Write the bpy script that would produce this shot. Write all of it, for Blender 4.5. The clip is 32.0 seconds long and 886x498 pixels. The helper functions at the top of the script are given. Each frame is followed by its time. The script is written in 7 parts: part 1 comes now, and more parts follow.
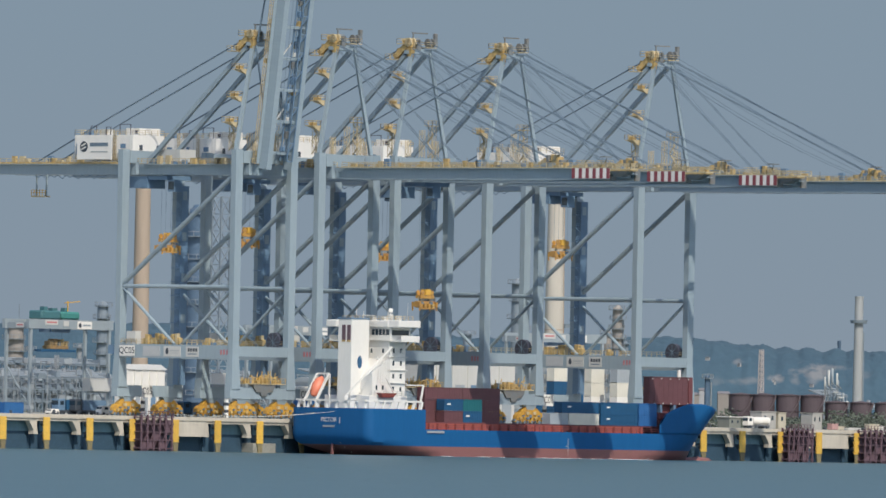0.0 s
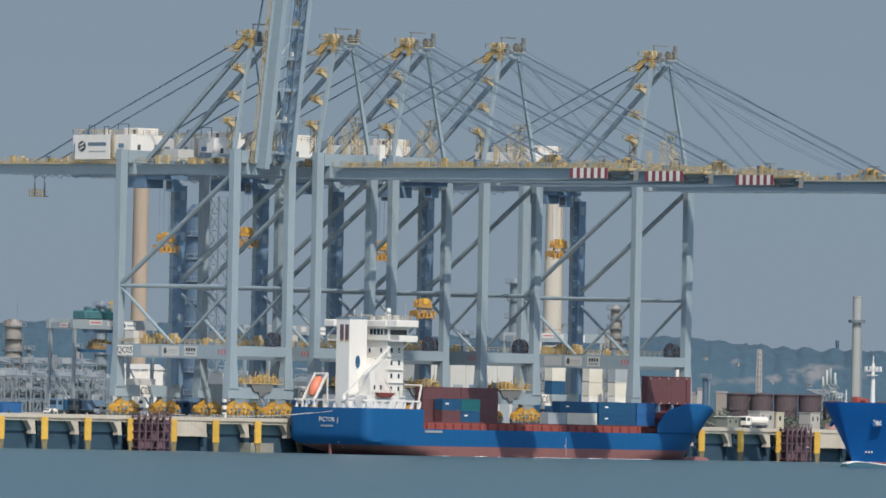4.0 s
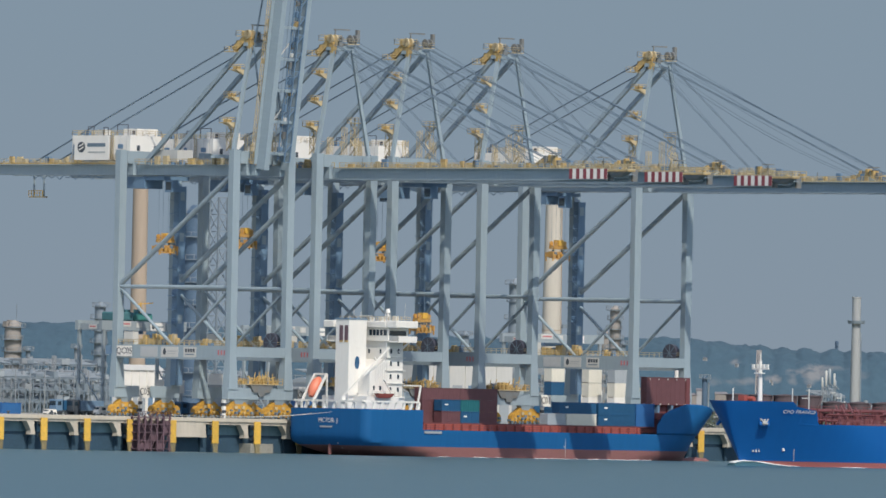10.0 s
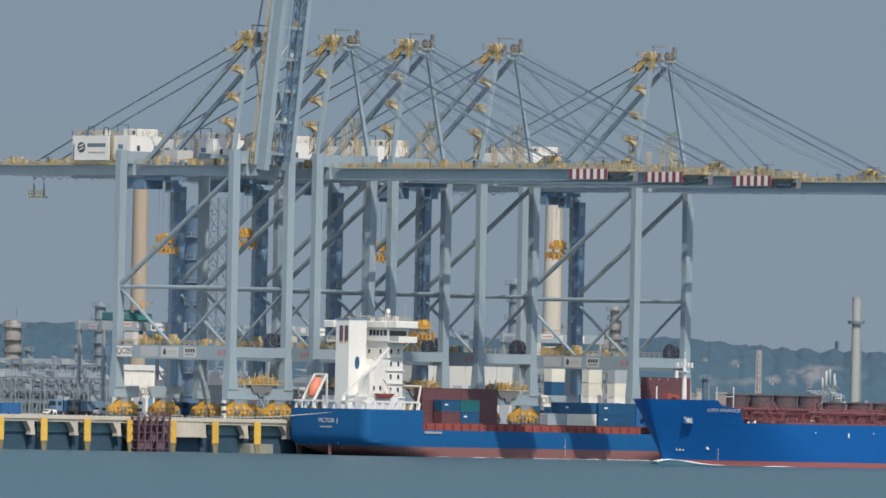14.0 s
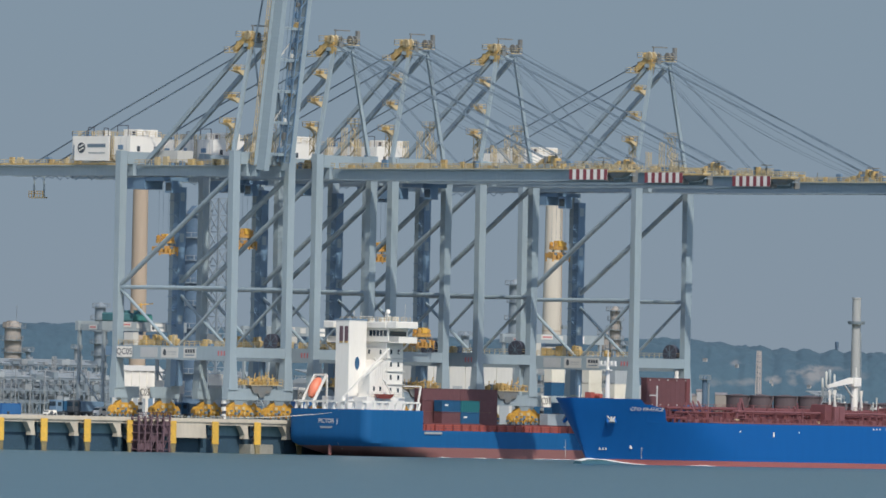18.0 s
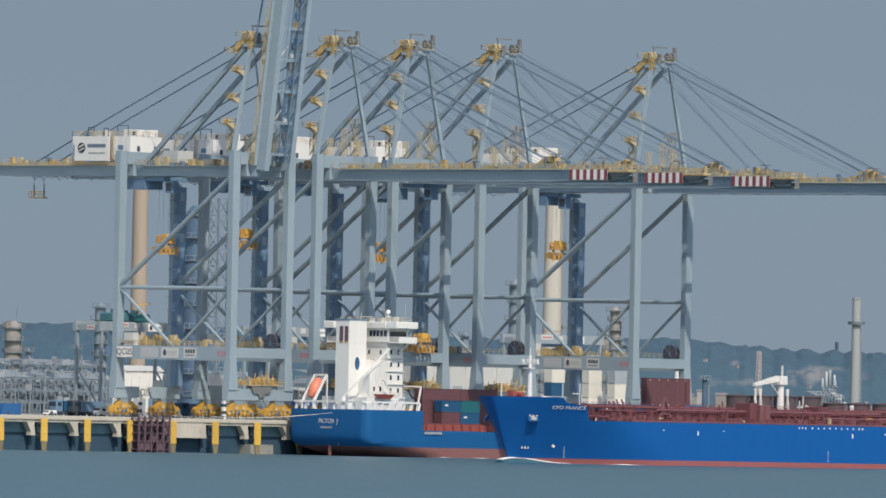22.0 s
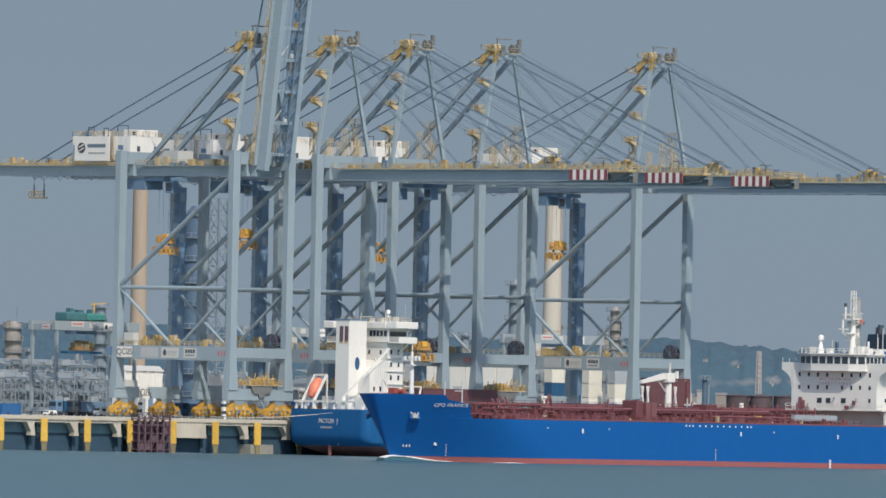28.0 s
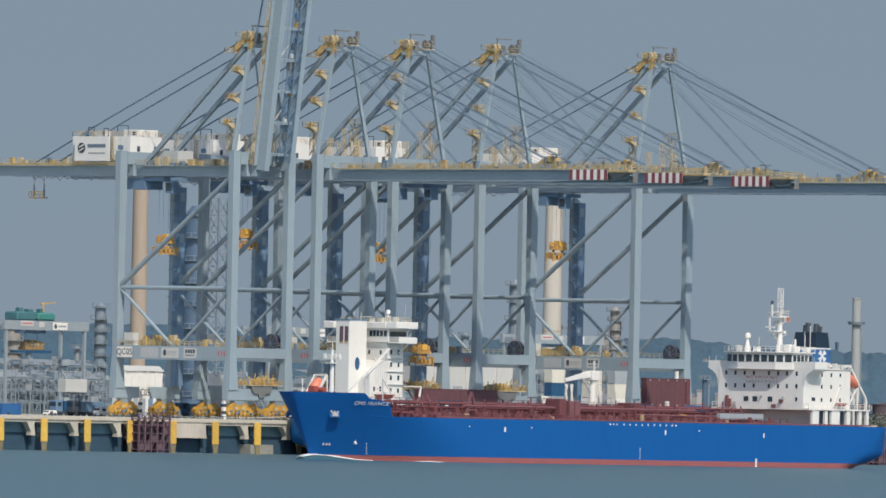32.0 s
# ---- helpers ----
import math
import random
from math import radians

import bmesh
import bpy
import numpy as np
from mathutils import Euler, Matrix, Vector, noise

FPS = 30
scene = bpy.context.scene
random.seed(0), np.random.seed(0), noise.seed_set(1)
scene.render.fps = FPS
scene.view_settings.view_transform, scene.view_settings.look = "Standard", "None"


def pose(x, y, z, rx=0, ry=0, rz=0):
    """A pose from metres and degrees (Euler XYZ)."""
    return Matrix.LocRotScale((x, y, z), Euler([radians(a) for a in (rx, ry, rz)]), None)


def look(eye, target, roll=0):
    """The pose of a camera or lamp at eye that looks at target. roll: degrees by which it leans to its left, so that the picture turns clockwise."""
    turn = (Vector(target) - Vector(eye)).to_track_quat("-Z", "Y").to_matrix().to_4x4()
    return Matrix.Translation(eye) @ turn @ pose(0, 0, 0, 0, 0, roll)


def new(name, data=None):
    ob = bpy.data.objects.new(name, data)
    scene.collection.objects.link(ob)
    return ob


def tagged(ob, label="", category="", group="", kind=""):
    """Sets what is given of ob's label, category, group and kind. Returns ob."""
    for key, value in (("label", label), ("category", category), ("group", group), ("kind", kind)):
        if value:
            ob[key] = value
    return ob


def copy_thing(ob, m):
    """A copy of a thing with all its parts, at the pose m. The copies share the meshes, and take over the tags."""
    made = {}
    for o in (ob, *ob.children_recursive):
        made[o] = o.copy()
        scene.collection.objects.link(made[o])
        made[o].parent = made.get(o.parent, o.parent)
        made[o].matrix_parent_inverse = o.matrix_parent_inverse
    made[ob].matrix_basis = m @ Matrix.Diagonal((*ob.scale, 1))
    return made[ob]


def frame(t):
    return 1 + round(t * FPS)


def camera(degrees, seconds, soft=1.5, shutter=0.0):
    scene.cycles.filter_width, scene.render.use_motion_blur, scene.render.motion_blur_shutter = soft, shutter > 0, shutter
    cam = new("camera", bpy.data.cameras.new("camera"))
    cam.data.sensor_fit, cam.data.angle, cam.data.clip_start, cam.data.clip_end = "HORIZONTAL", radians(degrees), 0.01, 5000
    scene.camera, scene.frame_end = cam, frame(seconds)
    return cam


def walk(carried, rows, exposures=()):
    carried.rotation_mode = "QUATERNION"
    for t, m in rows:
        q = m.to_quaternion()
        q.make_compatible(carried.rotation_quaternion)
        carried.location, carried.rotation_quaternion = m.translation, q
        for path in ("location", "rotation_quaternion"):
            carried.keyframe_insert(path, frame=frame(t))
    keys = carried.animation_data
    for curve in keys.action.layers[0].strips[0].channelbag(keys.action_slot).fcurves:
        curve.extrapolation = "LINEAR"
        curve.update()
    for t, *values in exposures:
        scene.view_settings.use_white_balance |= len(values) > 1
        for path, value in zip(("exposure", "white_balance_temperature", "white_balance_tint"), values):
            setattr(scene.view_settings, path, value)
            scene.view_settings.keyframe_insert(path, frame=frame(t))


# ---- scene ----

# The plan: x runs along the quay, y landwards from the quay's face, z up from the water. The lens is very long.
SECONDS = 32.0
EYE = Vector((-2044.28, -1913.62, 9.84))
FOCAL = 21560.0                                  # the lens's length in parts of a picture 1568 wide
AHEAD = Vector((0.72221, 0.69168, 288.53 / FOCAL))
RIGHT = Vector((0.69168, -0.72221, 0.0))


def aim(dx, dy):
    """The camera's pose, turned by a few small steps to the right and upwards."""
    return look(EYE, EYE + 2800 * (AHEAD + RIGHT * (dx / FOCAL) + Vector((0, 0, dy / FOCAL))), 1.203)


cam = camera(4.1651, SECONDS, 1.62)
walk(cam, [(0, aim(-1.4, 0.8)), (0.6, aim(-0.1, 0.0)), (1, aim(0, 0)), (2, aim(1, 0)), (3.5, aim(1.9, 0.1)), (5.5, aim(2.5, 0.9)), (7, aim(3, 1.4)),
           (10, aim(3.1, 1.7)), (14, aim(3, 2)), (17, aim(3, 2.7)), (20, aim(2.9, 3.1)), (25, aim(2.8, 3.2)), (32, aim(2.8, 3.3))],
     exposures=[(0, 0.1), (32, 0.1)])

# ---- light: hazy summer sun high over the water, and the sky ----
SUN_FROM = Vector((-0.40, -0.86, 1.0)).normalized()
world = bpy.data.worlds.new("world")
scene.world = world
world.use_nodes = True
wn = world.node_tree.nodes
sky = wn.new("ShaderNodeTexSky")
sky.sky_type = "NISHITA"
sky.sun_disc = False
sky.sun_elevation = math.asin(SUN_FROM.z)
sky.sun_rotation = math.atan2(SUN_FROM.x, SUN_FROM.y)
sky.dust_density = 1.0
wn["Background"].inputs["Strength"].default_value = 0.127
world.node_tree.links.new(sky.outputs[0], wn["Background"].inputs["Color"])
sun_data = bpy.data.lights.new("sun", "SUN")
sun_data.energy = 3.15
sun_data.angle = radians(0.6)
sun_data.color = (1.0, 0.925, 0.81)
sun = new("sun", sun_data)
sun.matrix_world = look(SUN_FROM * 500, (0, 0, 0))


# ---- materials ----
def material(name, colour, rough=0.5, metal=0.0, vary=0.12, scale=0.6, fine=6.0, bump=0.0, tint=None, streak=False):
    """A surface with two scales of variation: broad stains and fine grain. tint: the colour of the stains."""
    m = bpy.data.materials.new(name)
    m.use_nodes = True
    n, l = m.node_tree.nodes, m.node_tree.links
    b = n["Principled BSDF"]
    b.inputs["Roughness"].default_value = rough
    b.inputs["Metallic"].default_value = metal
    tc = n.new("ShaderNodeTexCoord")
    mp = n.new("ShaderNodeMapping")
    mp.inputs["Scale"].default_value = (1, 1, 0.18 if streak else 1)
    l.new(tc.outputs["Object"], mp.inputs["Vector"])
    big, small = n.new("ShaderNodeTexNoise"), n.new("ShaderNodeTexNoise")
    for t, s in ((big, scale), (small, fine)):
        t.inputs["Scale"].default_value = s
        t.inputs["Detail"].default_value = 4
        l.new(mp.outputs["Vector"], t.inputs["Vector"])
    r1 = n.new("ShaderNodeMapRange")
    r1.inputs["From Min"].default_value, r1.inputs["From Max"].default_value = 0.42, 0.72
    l.new(big.outputs["Fac"], r1.inputs["Value"])
    mul = n.new("ShaderNodeMath")
    mul.operation = "MULTIPLY"
    mul.inputs[1].default_value = min(1.0, vary * 2.5)
    l.new(r1.outputs["Result"], mul.inputs[0])
    mix = n.new("ShaderNodeMixRGB")
    mix.inputs["Color1"].default_value = (*colour, 1)
    mix.inputs["Color2"].default_value = (*(tint or tuple(c * 0.72 for c in colour)), 1)
    l.new(mul.outputs[0], mix.inputs["Fac"])
    r2 = n.new("ShaderNodeMapRange")
    r2.inputs["To Min"].default_value, r2.inputs["To Max"].default_value = 1 - vary, 1 + vary
    l.new(small.outputs["Fac"], r2.inputs["Value"])
    info = n.new("ShaderNodeObjectInfo")
    r3 = n.new("ShaderNodeMapRange")
    r3.inputs["To Min"].default_value, r3.inputs["To Max"].default_value = 1 - vary * 0.4, 1 + vary * 0.4
    l.new(info.outputs["Random"], r3.inputs["Value"])
    m2 = n.new("ShaderNodeMath")
    m2.operation = "MULTIPLY"
    l.new(r2.outputs["Result"], m2.inputs[0])
    l.new(r3.outputs["Result"], m2.inputs[1])
    out = n.new("ShaderNodeVectorMath")
    out.operation = "SCALE"
    l.new(mix.outputs["Color"], out.inputs[0])
    l.new(m2.outputs[0], out.inputs["Scale"])
    l.new(out.outputs["Vector"], b.inputs["Base Color"])
    if bump:
        bp = n.new("ShaderNodeBump")
        bp.inputs["Strength"].default_value = bump
        bp.inputs["Distance"].default_value = 0.05
        l.new(small.outputs["Fac"], bp.inputs["Height"])
        l.new(bp.outputs["Normal"], b.inputs["Normal"])
    return m


def glow(name, colour, top, z0, z1):
    """The far hazy sky, which glows, from colour at the height z0 to top at z1."""
    m = bpy.data.materials.new(name)
    m.use_nodes = True
    n, l = m.node_tree.nodes, m.node_tree.links
    n.remove(n["Principled BSDF"])
    geo, sep, rng, mix, em = (n.new("ShaderNode" + k) for k in ("NewGeometry", "SeparateXYZ", "MapRange", "MixRGB", "Emission"))
    rng.inputs["From Min"].default_value, rng.inputs["From Max"].default_value = z0, z1
    mix.inputs["Color1"].default_value, mix.inputs["Color2"].default_value = (*colour, 1), (*top, 1)
    l.new(geo.outputs["Position"], sep.inputs[0])
    l.new(sep.outputs["Z"], rng.inputs["Value"])
    l.new(rng.outputs[0], mix.inputs["Fac"])
    l.new(mix.outputs[0], em.inputs["Color"])
    l.new(em.outputs[0], n["Material Output"].inputs["Surface"])
    return m


CRANE = material("crane_paint", (0.283, 0.355, 0.402), 0.5, vary=0.09, scale=0.15, fine=1.5, streak=True)
# Crane paint's blue shade made into a colour; serves other dark parts too.
CRANE_DARK = material("crane_shade_steel", (0.136, 0.226, 0.335), 0.5, vary=0.12, scale=0.3, fine=2)
YELLOW = material("yellow_paint", (0.72, 0.42, 0.07), 0.5, vary=0.14, scale=0.5, fine=3, tint=(0.42, 0.22, 0.05))
YELLOW_PALE = material("pale_yellow_rail", (0.51, 0.42, 0.26), 0.6, vary=0.15, scale=0.5, fine=3)
STEEL = material("galvanised_steel", (0.42, 0.44, 0.45), 0.45, 0.3, vary=0.1)
# Stay steel, lightened towards blue to stand in for haze.
ROPE = material("stay_steel", (0.138, 0.195, 0.248), 0.5, vary=0.08)
WHITE = material("white_paint", (0.76, 0.742, 0.702), 0.45, vary=0.06, scale=0.4, fine=2.5, tint=(0.62, 0.58, 0.50), streak=True)
WHITE_GREY = material("off_white_cladding", (0.55, 0.55, 0.525), 0.55, vary=0.08, scale=0.2, fine=1.5, streak=True)
# Black raised towards blue: the haze over it is in the colour.
BLACK = material("black_paint", (0.055, 0.068, 0.085), 0.5, vary=0.15)
GLASS = material("dark_window_glass", (0.028, 0.048, 0.070), 0.10, vary=0.05)
RED_SIGN = material("red_sign_paint", (0.24, 0.055, 0.07), 0.5, vary=0.08)
HULL_BLUE = material("feeder_hull_blue", (0.010, 0.098, 0.262), 0.55, vary=0.10, scale=0.12, fine=0.9, tint=(0.012, 0.105, 0.25), streak=True)
TANKER_BLUE = material("tanker_hull_blue", (0.006, 0.100, 0.335), 0.5, vary=0.07, scale=0.08, fine=0.6, tint=(0.006, 0.088, 0.315), streak=True)
for paint in (HULL_BLUE, TANKER_BLUE):
    paint.node_tree.nodes["Principled BSDF"].inputs["Specular IOR Level"].default_value = 0.22
BOOT_RED = material("boot_topping_red", (0.25, 0.108, 0.103), 0.6, vary=0.14, scale=0.3, fine=2, tint=(0.20, 0.10, 0.08))
TANKER_BOOT = material("tanker_boot_red", (0.34, 0.110, 0.105), 0.55, vary=0.10, scale=0.2, fine=2)
DECK_RED = material("deck_red_oxide", (0.155, 0.052, 0.058), 0.6, vary=0.18, scale=0.5, fine=3, tint=(0.15, 0.05, 0.04))
COAMING = material("hatch_coaming_red", (0.36, 0.085, 0.065), 0.6, vary=0.16, scale=0.5, fine=3, tint=(0.24, 0.07, 0.05))
BROWN_BOX = material("container_brown", (0.140, 0.061, 0.069), 0.6, vary=0.14, scale=0.6, fine=3)
NAVY_BOX = material("container_navy", (0.015, 0.085, 0.185), 0.55, vary=0.14)
BLUE_BOX = material("container_blue", (0.03, 0.13, 0.33), 0.55, vary=0.12)
TEAL_BOX = material("container_teal", (0.015, 0.13, 0.15), 0.55, vary=0.12)
CREAM_BOX = material("container_cream", (0.66, 0.64, 0.56), 0.55, vary=0.1)
GREY_BOX = material("container_grey", (0.33, 0.37, 0.40), 0.55, vary=0.1)
ORANGE = material("lifeboat_orange", (0.72, 0.22, 0.13), 0.45, vary=0.1)
CONCRETE = material("quay_concrete", (0.52, 0.47, 0.39), 0.8, vary=0.14, scale=0.25, fine=1.5, bump=0.3, tint=(0.34, 0.30, 0.25), streak=True)
WEED = material("tide_weed", (0.24, 0.20, 0.11), 0.8, vary=0.25, scale=1.2, fine=6)
FENDER = material("fender_yellow", (0.74, 0.45, 0.075), 0.5, vary=0.22, scale=0.6, fine=3, tint=(0.45, 0.29, 0.10))
PILE_BROWN = material("rusty_maroon_steel", (0.135, 0.082, 0.10), 0.7, vary=0.2, scale=0.7, fine=4)
TARMAC = material("yard_paving", (0.36, 0.35, 0.32), 0.85, vary=0.12, scale=0.05, fine=0.6)
LAND = material("rough_grassland", (0.15, 0.16, 0.11), 0.9, vary=0.2, scale=0.02, fine=0.3)
STACK = material("chimney_beige", (0.39, 0.315, 0.25), 0.8, vary=0.12, scale=0.08, fine=0.5, streak=True)
STACK_PALE = material("chimney_pale", (0.50, 0.465, 0.41), 0.8, vary=0.14, scale=0.14, fine=0.5, streak=True)
# Distance haze is painted into the woods' colours, hence the blue.
HILL = material("haze_painted_woods", (0.046, 0.089, 0.127), 0.95, vary=0.16, scale=0.045, fine=0.25, tint=(0.058, 0.112, 0.150))


def bare_ground(m, patches, colour):
    """Adds ragged patches of bare ground to a hillside: each a place, its half width along the view and half height."""
    n, l = m.node_tree.nodes, m.node_tree.links
    src = n["Principled BSDF"].inputs["Base Color"].links[0].from_socket
    geo, t = n.new("ShaderNodeNewGeometry"), n.new("ShaderNodeTexNoise")
    t.inputs["Scale"].default_value = 0.22
    t.inputs["Detail"].default_value = 5
    l.new(geo.outputs["Position"], t.inputs["Vector"])
    for place, wide, high, strength in patches:
        sub, across, sep, comb, ln, add, r, mix = (n.new("ShaderNode" + k) for k in ("VectorMath", "VectorMath", "SeparateXYZ", "CombineXYZ", "VectorMath", "Math", "MapRange", "MixRGB"))
        sub.operation, across.operation, ln.operation, add.operation = "SUBTRACT", "DOT_PRODUCT", "LENGTH", "MULTIPLY_ADD"
        sub.inputs[1].default_value = place
        across.inputs[1].default_value = RIGHT / wide
        sep_scale = n.new("ShaderNodeVectorMath")
        sep_scale.operation = "SCALE"
        sep_scale.inputs["Scale"].default_value = 1 / high
        l.new(geo.outputs["Position"], sub.inputs[0])
        l.new(sub.outputs["Vector"], across.inputs[0])
        l.new(sub.outputs["Vector"], sep_scale.inputs[0])
        l.new(sep_scale.outputs["Vector"], sep.inputs[0])
        l.new(across.outputs["Value"], comb.inputs["X"])
        l.new(sep.outputs["Z"], comb.inputs["Y"])
        l.new(comb.outputs[0], ln.inputs[0])
        add.inputs[1].default_value = 3.2
        l.new(t.outputs["Fac"], add.inputs[0])
        l.new(ln.outputs["Value"], add.inputs[2])
        r.inputs["From Min"].default_value, r.inputs["From Max"].default_value = 2.75, 1.75
        r.inputs["To Max"].default_value = strength
        l.new(add.outputs[0], r.inputs["Value"])
        l.new(r.outputs[0], mix.inputs["Fac"])
        l.new(src, mix.inputs["Color1"])
        mix.inputs["Color2"].default_value = (*colour, 1)
        src = mix.outputs[0]
    l.new(src, n["Principled BSDF"].inputs["Base Color"])


# Two greys close in tone: the refinery's haze is painted into them.
RIVET = material("hazed_refinery_steel", (0.195, 0.240, 0.280), 0.6, vary=0.18, scale=0.3, fine=2)
RIVET_PALE = material("hazed_refinery_pale_steel", (0.26, 0.285, 0.305), 0.6, vary=0.15, scale=0.3, fine=2)
TANK_BROWN = material("storage_tank_brown", (0.088, 0.066, 0.076), 0.75, vary=0.18, scale=0.3, fine=2, streak=True)
GREEN = material("green_plant_cover", (0.055, 0.235, 0.215), 0.6, vary=0.12)
FOAM = material("wave_foam", (0.72, 0.74, 0.74), 0.7, vary=0.12, scale=0.5, fine=3)
SKY = glow("hazy_sky", (0.222, 0.276, 0.338), (0.208, 0.276, 0.344), 0, 160)


# ---- building blocks ----
def box(bm, x0, x1, y0, y1, z0, z1):
    vs = [bm.verts.new((x, y, z)) for z in (z0, z1) for y in (y0, y1) for x in (x0, x1)]
    for f in ((0, 2, 3, 1), (4, 5, 7, 6), (0, 1, 5, 4), (2, 6, 7, 3), (0, 4, 6, 2), (1, 3, 7, 5)):
        bm.faces.new([vs[i] for i in f])
    return vs


def taper(bm, rings, close=True):
    """A solid lofted through rings of equally many points."""
    rows = [[bm.verts.new(p) for p in r] for r in rings]
    n = len(rows[0])
    for a, b in zip(rows, rows[1:]):
        for i in range(n):
            bm.faces.new((a[i], a[(i + 1) % n], b[(i + 1) % n], b[i]))
    if close:
        bm.faces.new(rows[0][::-1])
        bm.faces.new(rows[-1])
    return rows


def rect(cx, cy, z, wx, wy):
    return [(cx - wx / 2, cy - wy / 2, z), (cx + wx / 2, cy - wy / 2, z), (cx + wx / 2, cy + wy / 2, z), (cx - wx / 2, cy + wy / 2, z)]


def beam(bm, p, q, w, h=None, n=0):
    """A bar from p to q: a box w wide and h high, or a tube of n sides and diameter w."""
    p, q = Vector(p), Vector(q)
    d = (q - p).normalized()
    side = d.cross(Vector((0, 0, 1)))
    side = side.normalized() if side.length > 0.01 else Vector((1, 0, 0))
    up = side.cross(d)
    if n:
        off = [(math.cos(2 * math.pi * i / n) * side + math.sin(2 * math.pi * i / n) * up) * w / 2 for i in range(n)]
    else:
        off = [side * (sx * w / 2) + up * (sy * (h or w) / 2) for sx, sy in ((-1, -1), (1, -1), (1, 1), (-1, 1))]
    taper(bm, [[p + o for o in off], [q + o for o in off]])


def drum(bm, x, y, z0, z1, r0, r1=None, n=20, rings=1):
    r1 = r0 if r1 is None else r1
    taper(bm, [[(x + math.cos(2 * math.pi * i / n) * (r0 + (r1 - r0) * k / rings), y + math.sin(2 * math.pi * i / n) * (r0 + (r1 - r0) * k / rings),
                 z0 + (z1 - z0) * k / rings) for i in range(n)] for k in range(rings + 1)])


def rail(bm, p, q, height=1.1, step=2.2, thick=0.07):
    """A handrail on posts from p to q."""
    p, q = Vector(p), Vector(q)
    k = max(1, round((q - p).length / step))
    for i in range(k + 1):
        a = p.lerp(q, i / k)
        beam(bm, a, a + Vector((0, 0, height)), thick)
    for h in (height * 0.55, height):
        beam(bm, p + Vector((0, 0, h)), q + Vector((0, 0, h)), thick)


def part(name, bm, mat, parent=None, label="", smooth=False, bevel=0.0):
    """Links a bmesh as one mesh object under a thing or under a part."""
    if bevel:
        bmesh.ops.bevel(bm, geom=bm.edges[:], offset=bevel, segments=1, affect="EDGES")
    bmesh.ops.recalc_face_normals(bm, faces=bm.faces[:])
    me = bpy.data.meshes.new(name)
    bm.to_mesh(me)
    bm.free()
    me.materials.append(mat)
    if smooth:
        for p in me.polygons:
            p.use_smooth = True
        me.set_sharp_from_angle(angle=radians(40))
    ob = new(name, me)
    if parent is not None:
        ob.parent = parent
    if label:
        ob["label"] = label
    return ob


def thing(name, at, label, category, group="", kind="", turn=0.0):
    ob = new(name)
    ob.matrix_world = pose(*at, 0, 0, turn)
    return tagged(ob, label, category, group, kind)


def piece(name, build, mat, parent=None, label="", smooth=False, bevel=0.0):
    bm = bmesh.new()
    build(bm)
    return part(name, bm, mat, parent, label, smooth, bevel)


def boxpart(name, dims, mat, parent=None, label="", bevel=0.0):
    return piece(name, lambda bm: box(bm, *dims), mat, parent, label, False, bevel)


def barpart(name, p, q, w, mat, parent=None, h=None, n=0, label=""):
    return piece(name, lambda bm: beam(bm, p, q, w, h, n), mat, parent, label, n > 5)


def words(text, size, m, mat, parent, name="lettering", label="", wide=1.0):
    """Lettering in the built-in font as a thin mesh, centred at the pose m."""
    cu = bpy.data.curves.new(name, "FONT")
    cu.body, cu.size, cu.extrude, cu.align_x, cu.align_y = text, size, 0.015, "CENTER", "CENTER"
    cu.resolution_u = 3
    tmp = new(name, cu)
    me = bpy.data.meshes.new_from_object(tmp.evaluated_get(bpy.context.evaluated_depsgraph_get()))
    bpy.data.objects.remove(tmp)
    me.transform(m @ Matrix.Diagonal((wide, 1, 1, 1)))
    me.materials.clear()
    me.materials.append(mat)
    ob = new(name, me)
    ob.parent = parent
    if label:
        ob["label"] = label
    return ob


FACE_NEAR = Matrix.Rotation(radians(-90), 4, "Z") @ Matrix.Rotation(radians(90), 4, "X")   # lettering that faces -x
FACE_WATER = Matrix.Rotation(radians(90), 4, "X")                                          # lettering that faces -y

# ---- the river, the ground, the far sky ----
def water_material():
    m = bpy.data.materials.new("river_water")
    m.use_nodes = True
    n, l = m.node_tree.nodes, m.node_tree.links
    b = n["Principled BSDF"]
    b.inputs["Base Color"].default_value = (0.047, 0.114, 0.143, 1)
    b.inputs["Roughness"].default_value = 0.30
    tc, mp = n.new("ShaderNodeTexCoord"), n.new("ShaderNodeMapping")
    mp.inputs["Rotation"].default_value = (0, 0, radians(-44))
    l.new(tc.outputs["Object"], mp.inputs["Vector"])
    last = None
    for scale, strength, dist in ((0.35, 1.0, 0.5), (0.06, 1.0, 1.6)):
        t, bp = n.new("ShaderNodeTexNoise"), n.new("ShaderNodeBump")
        t.inputs["Scale"].default_value = scale
        t.inputs["Detail"].default_value = 5
        l.new(mp.outputs["Vector"], t.inputs["Vector"])
        bp.inputs["Strength"].default_value, bp.inputs["Distance"].default_value = strength, dist
        l.new(t.outputs["Fac"], bp.inputs["Height"])
        if last:
            l.new(last.outputs["Normal"], bp.inputs["Normal"])
        last = bp
    l.new(last.outputs["Normal"], b.inputs["Normal"])
    return m


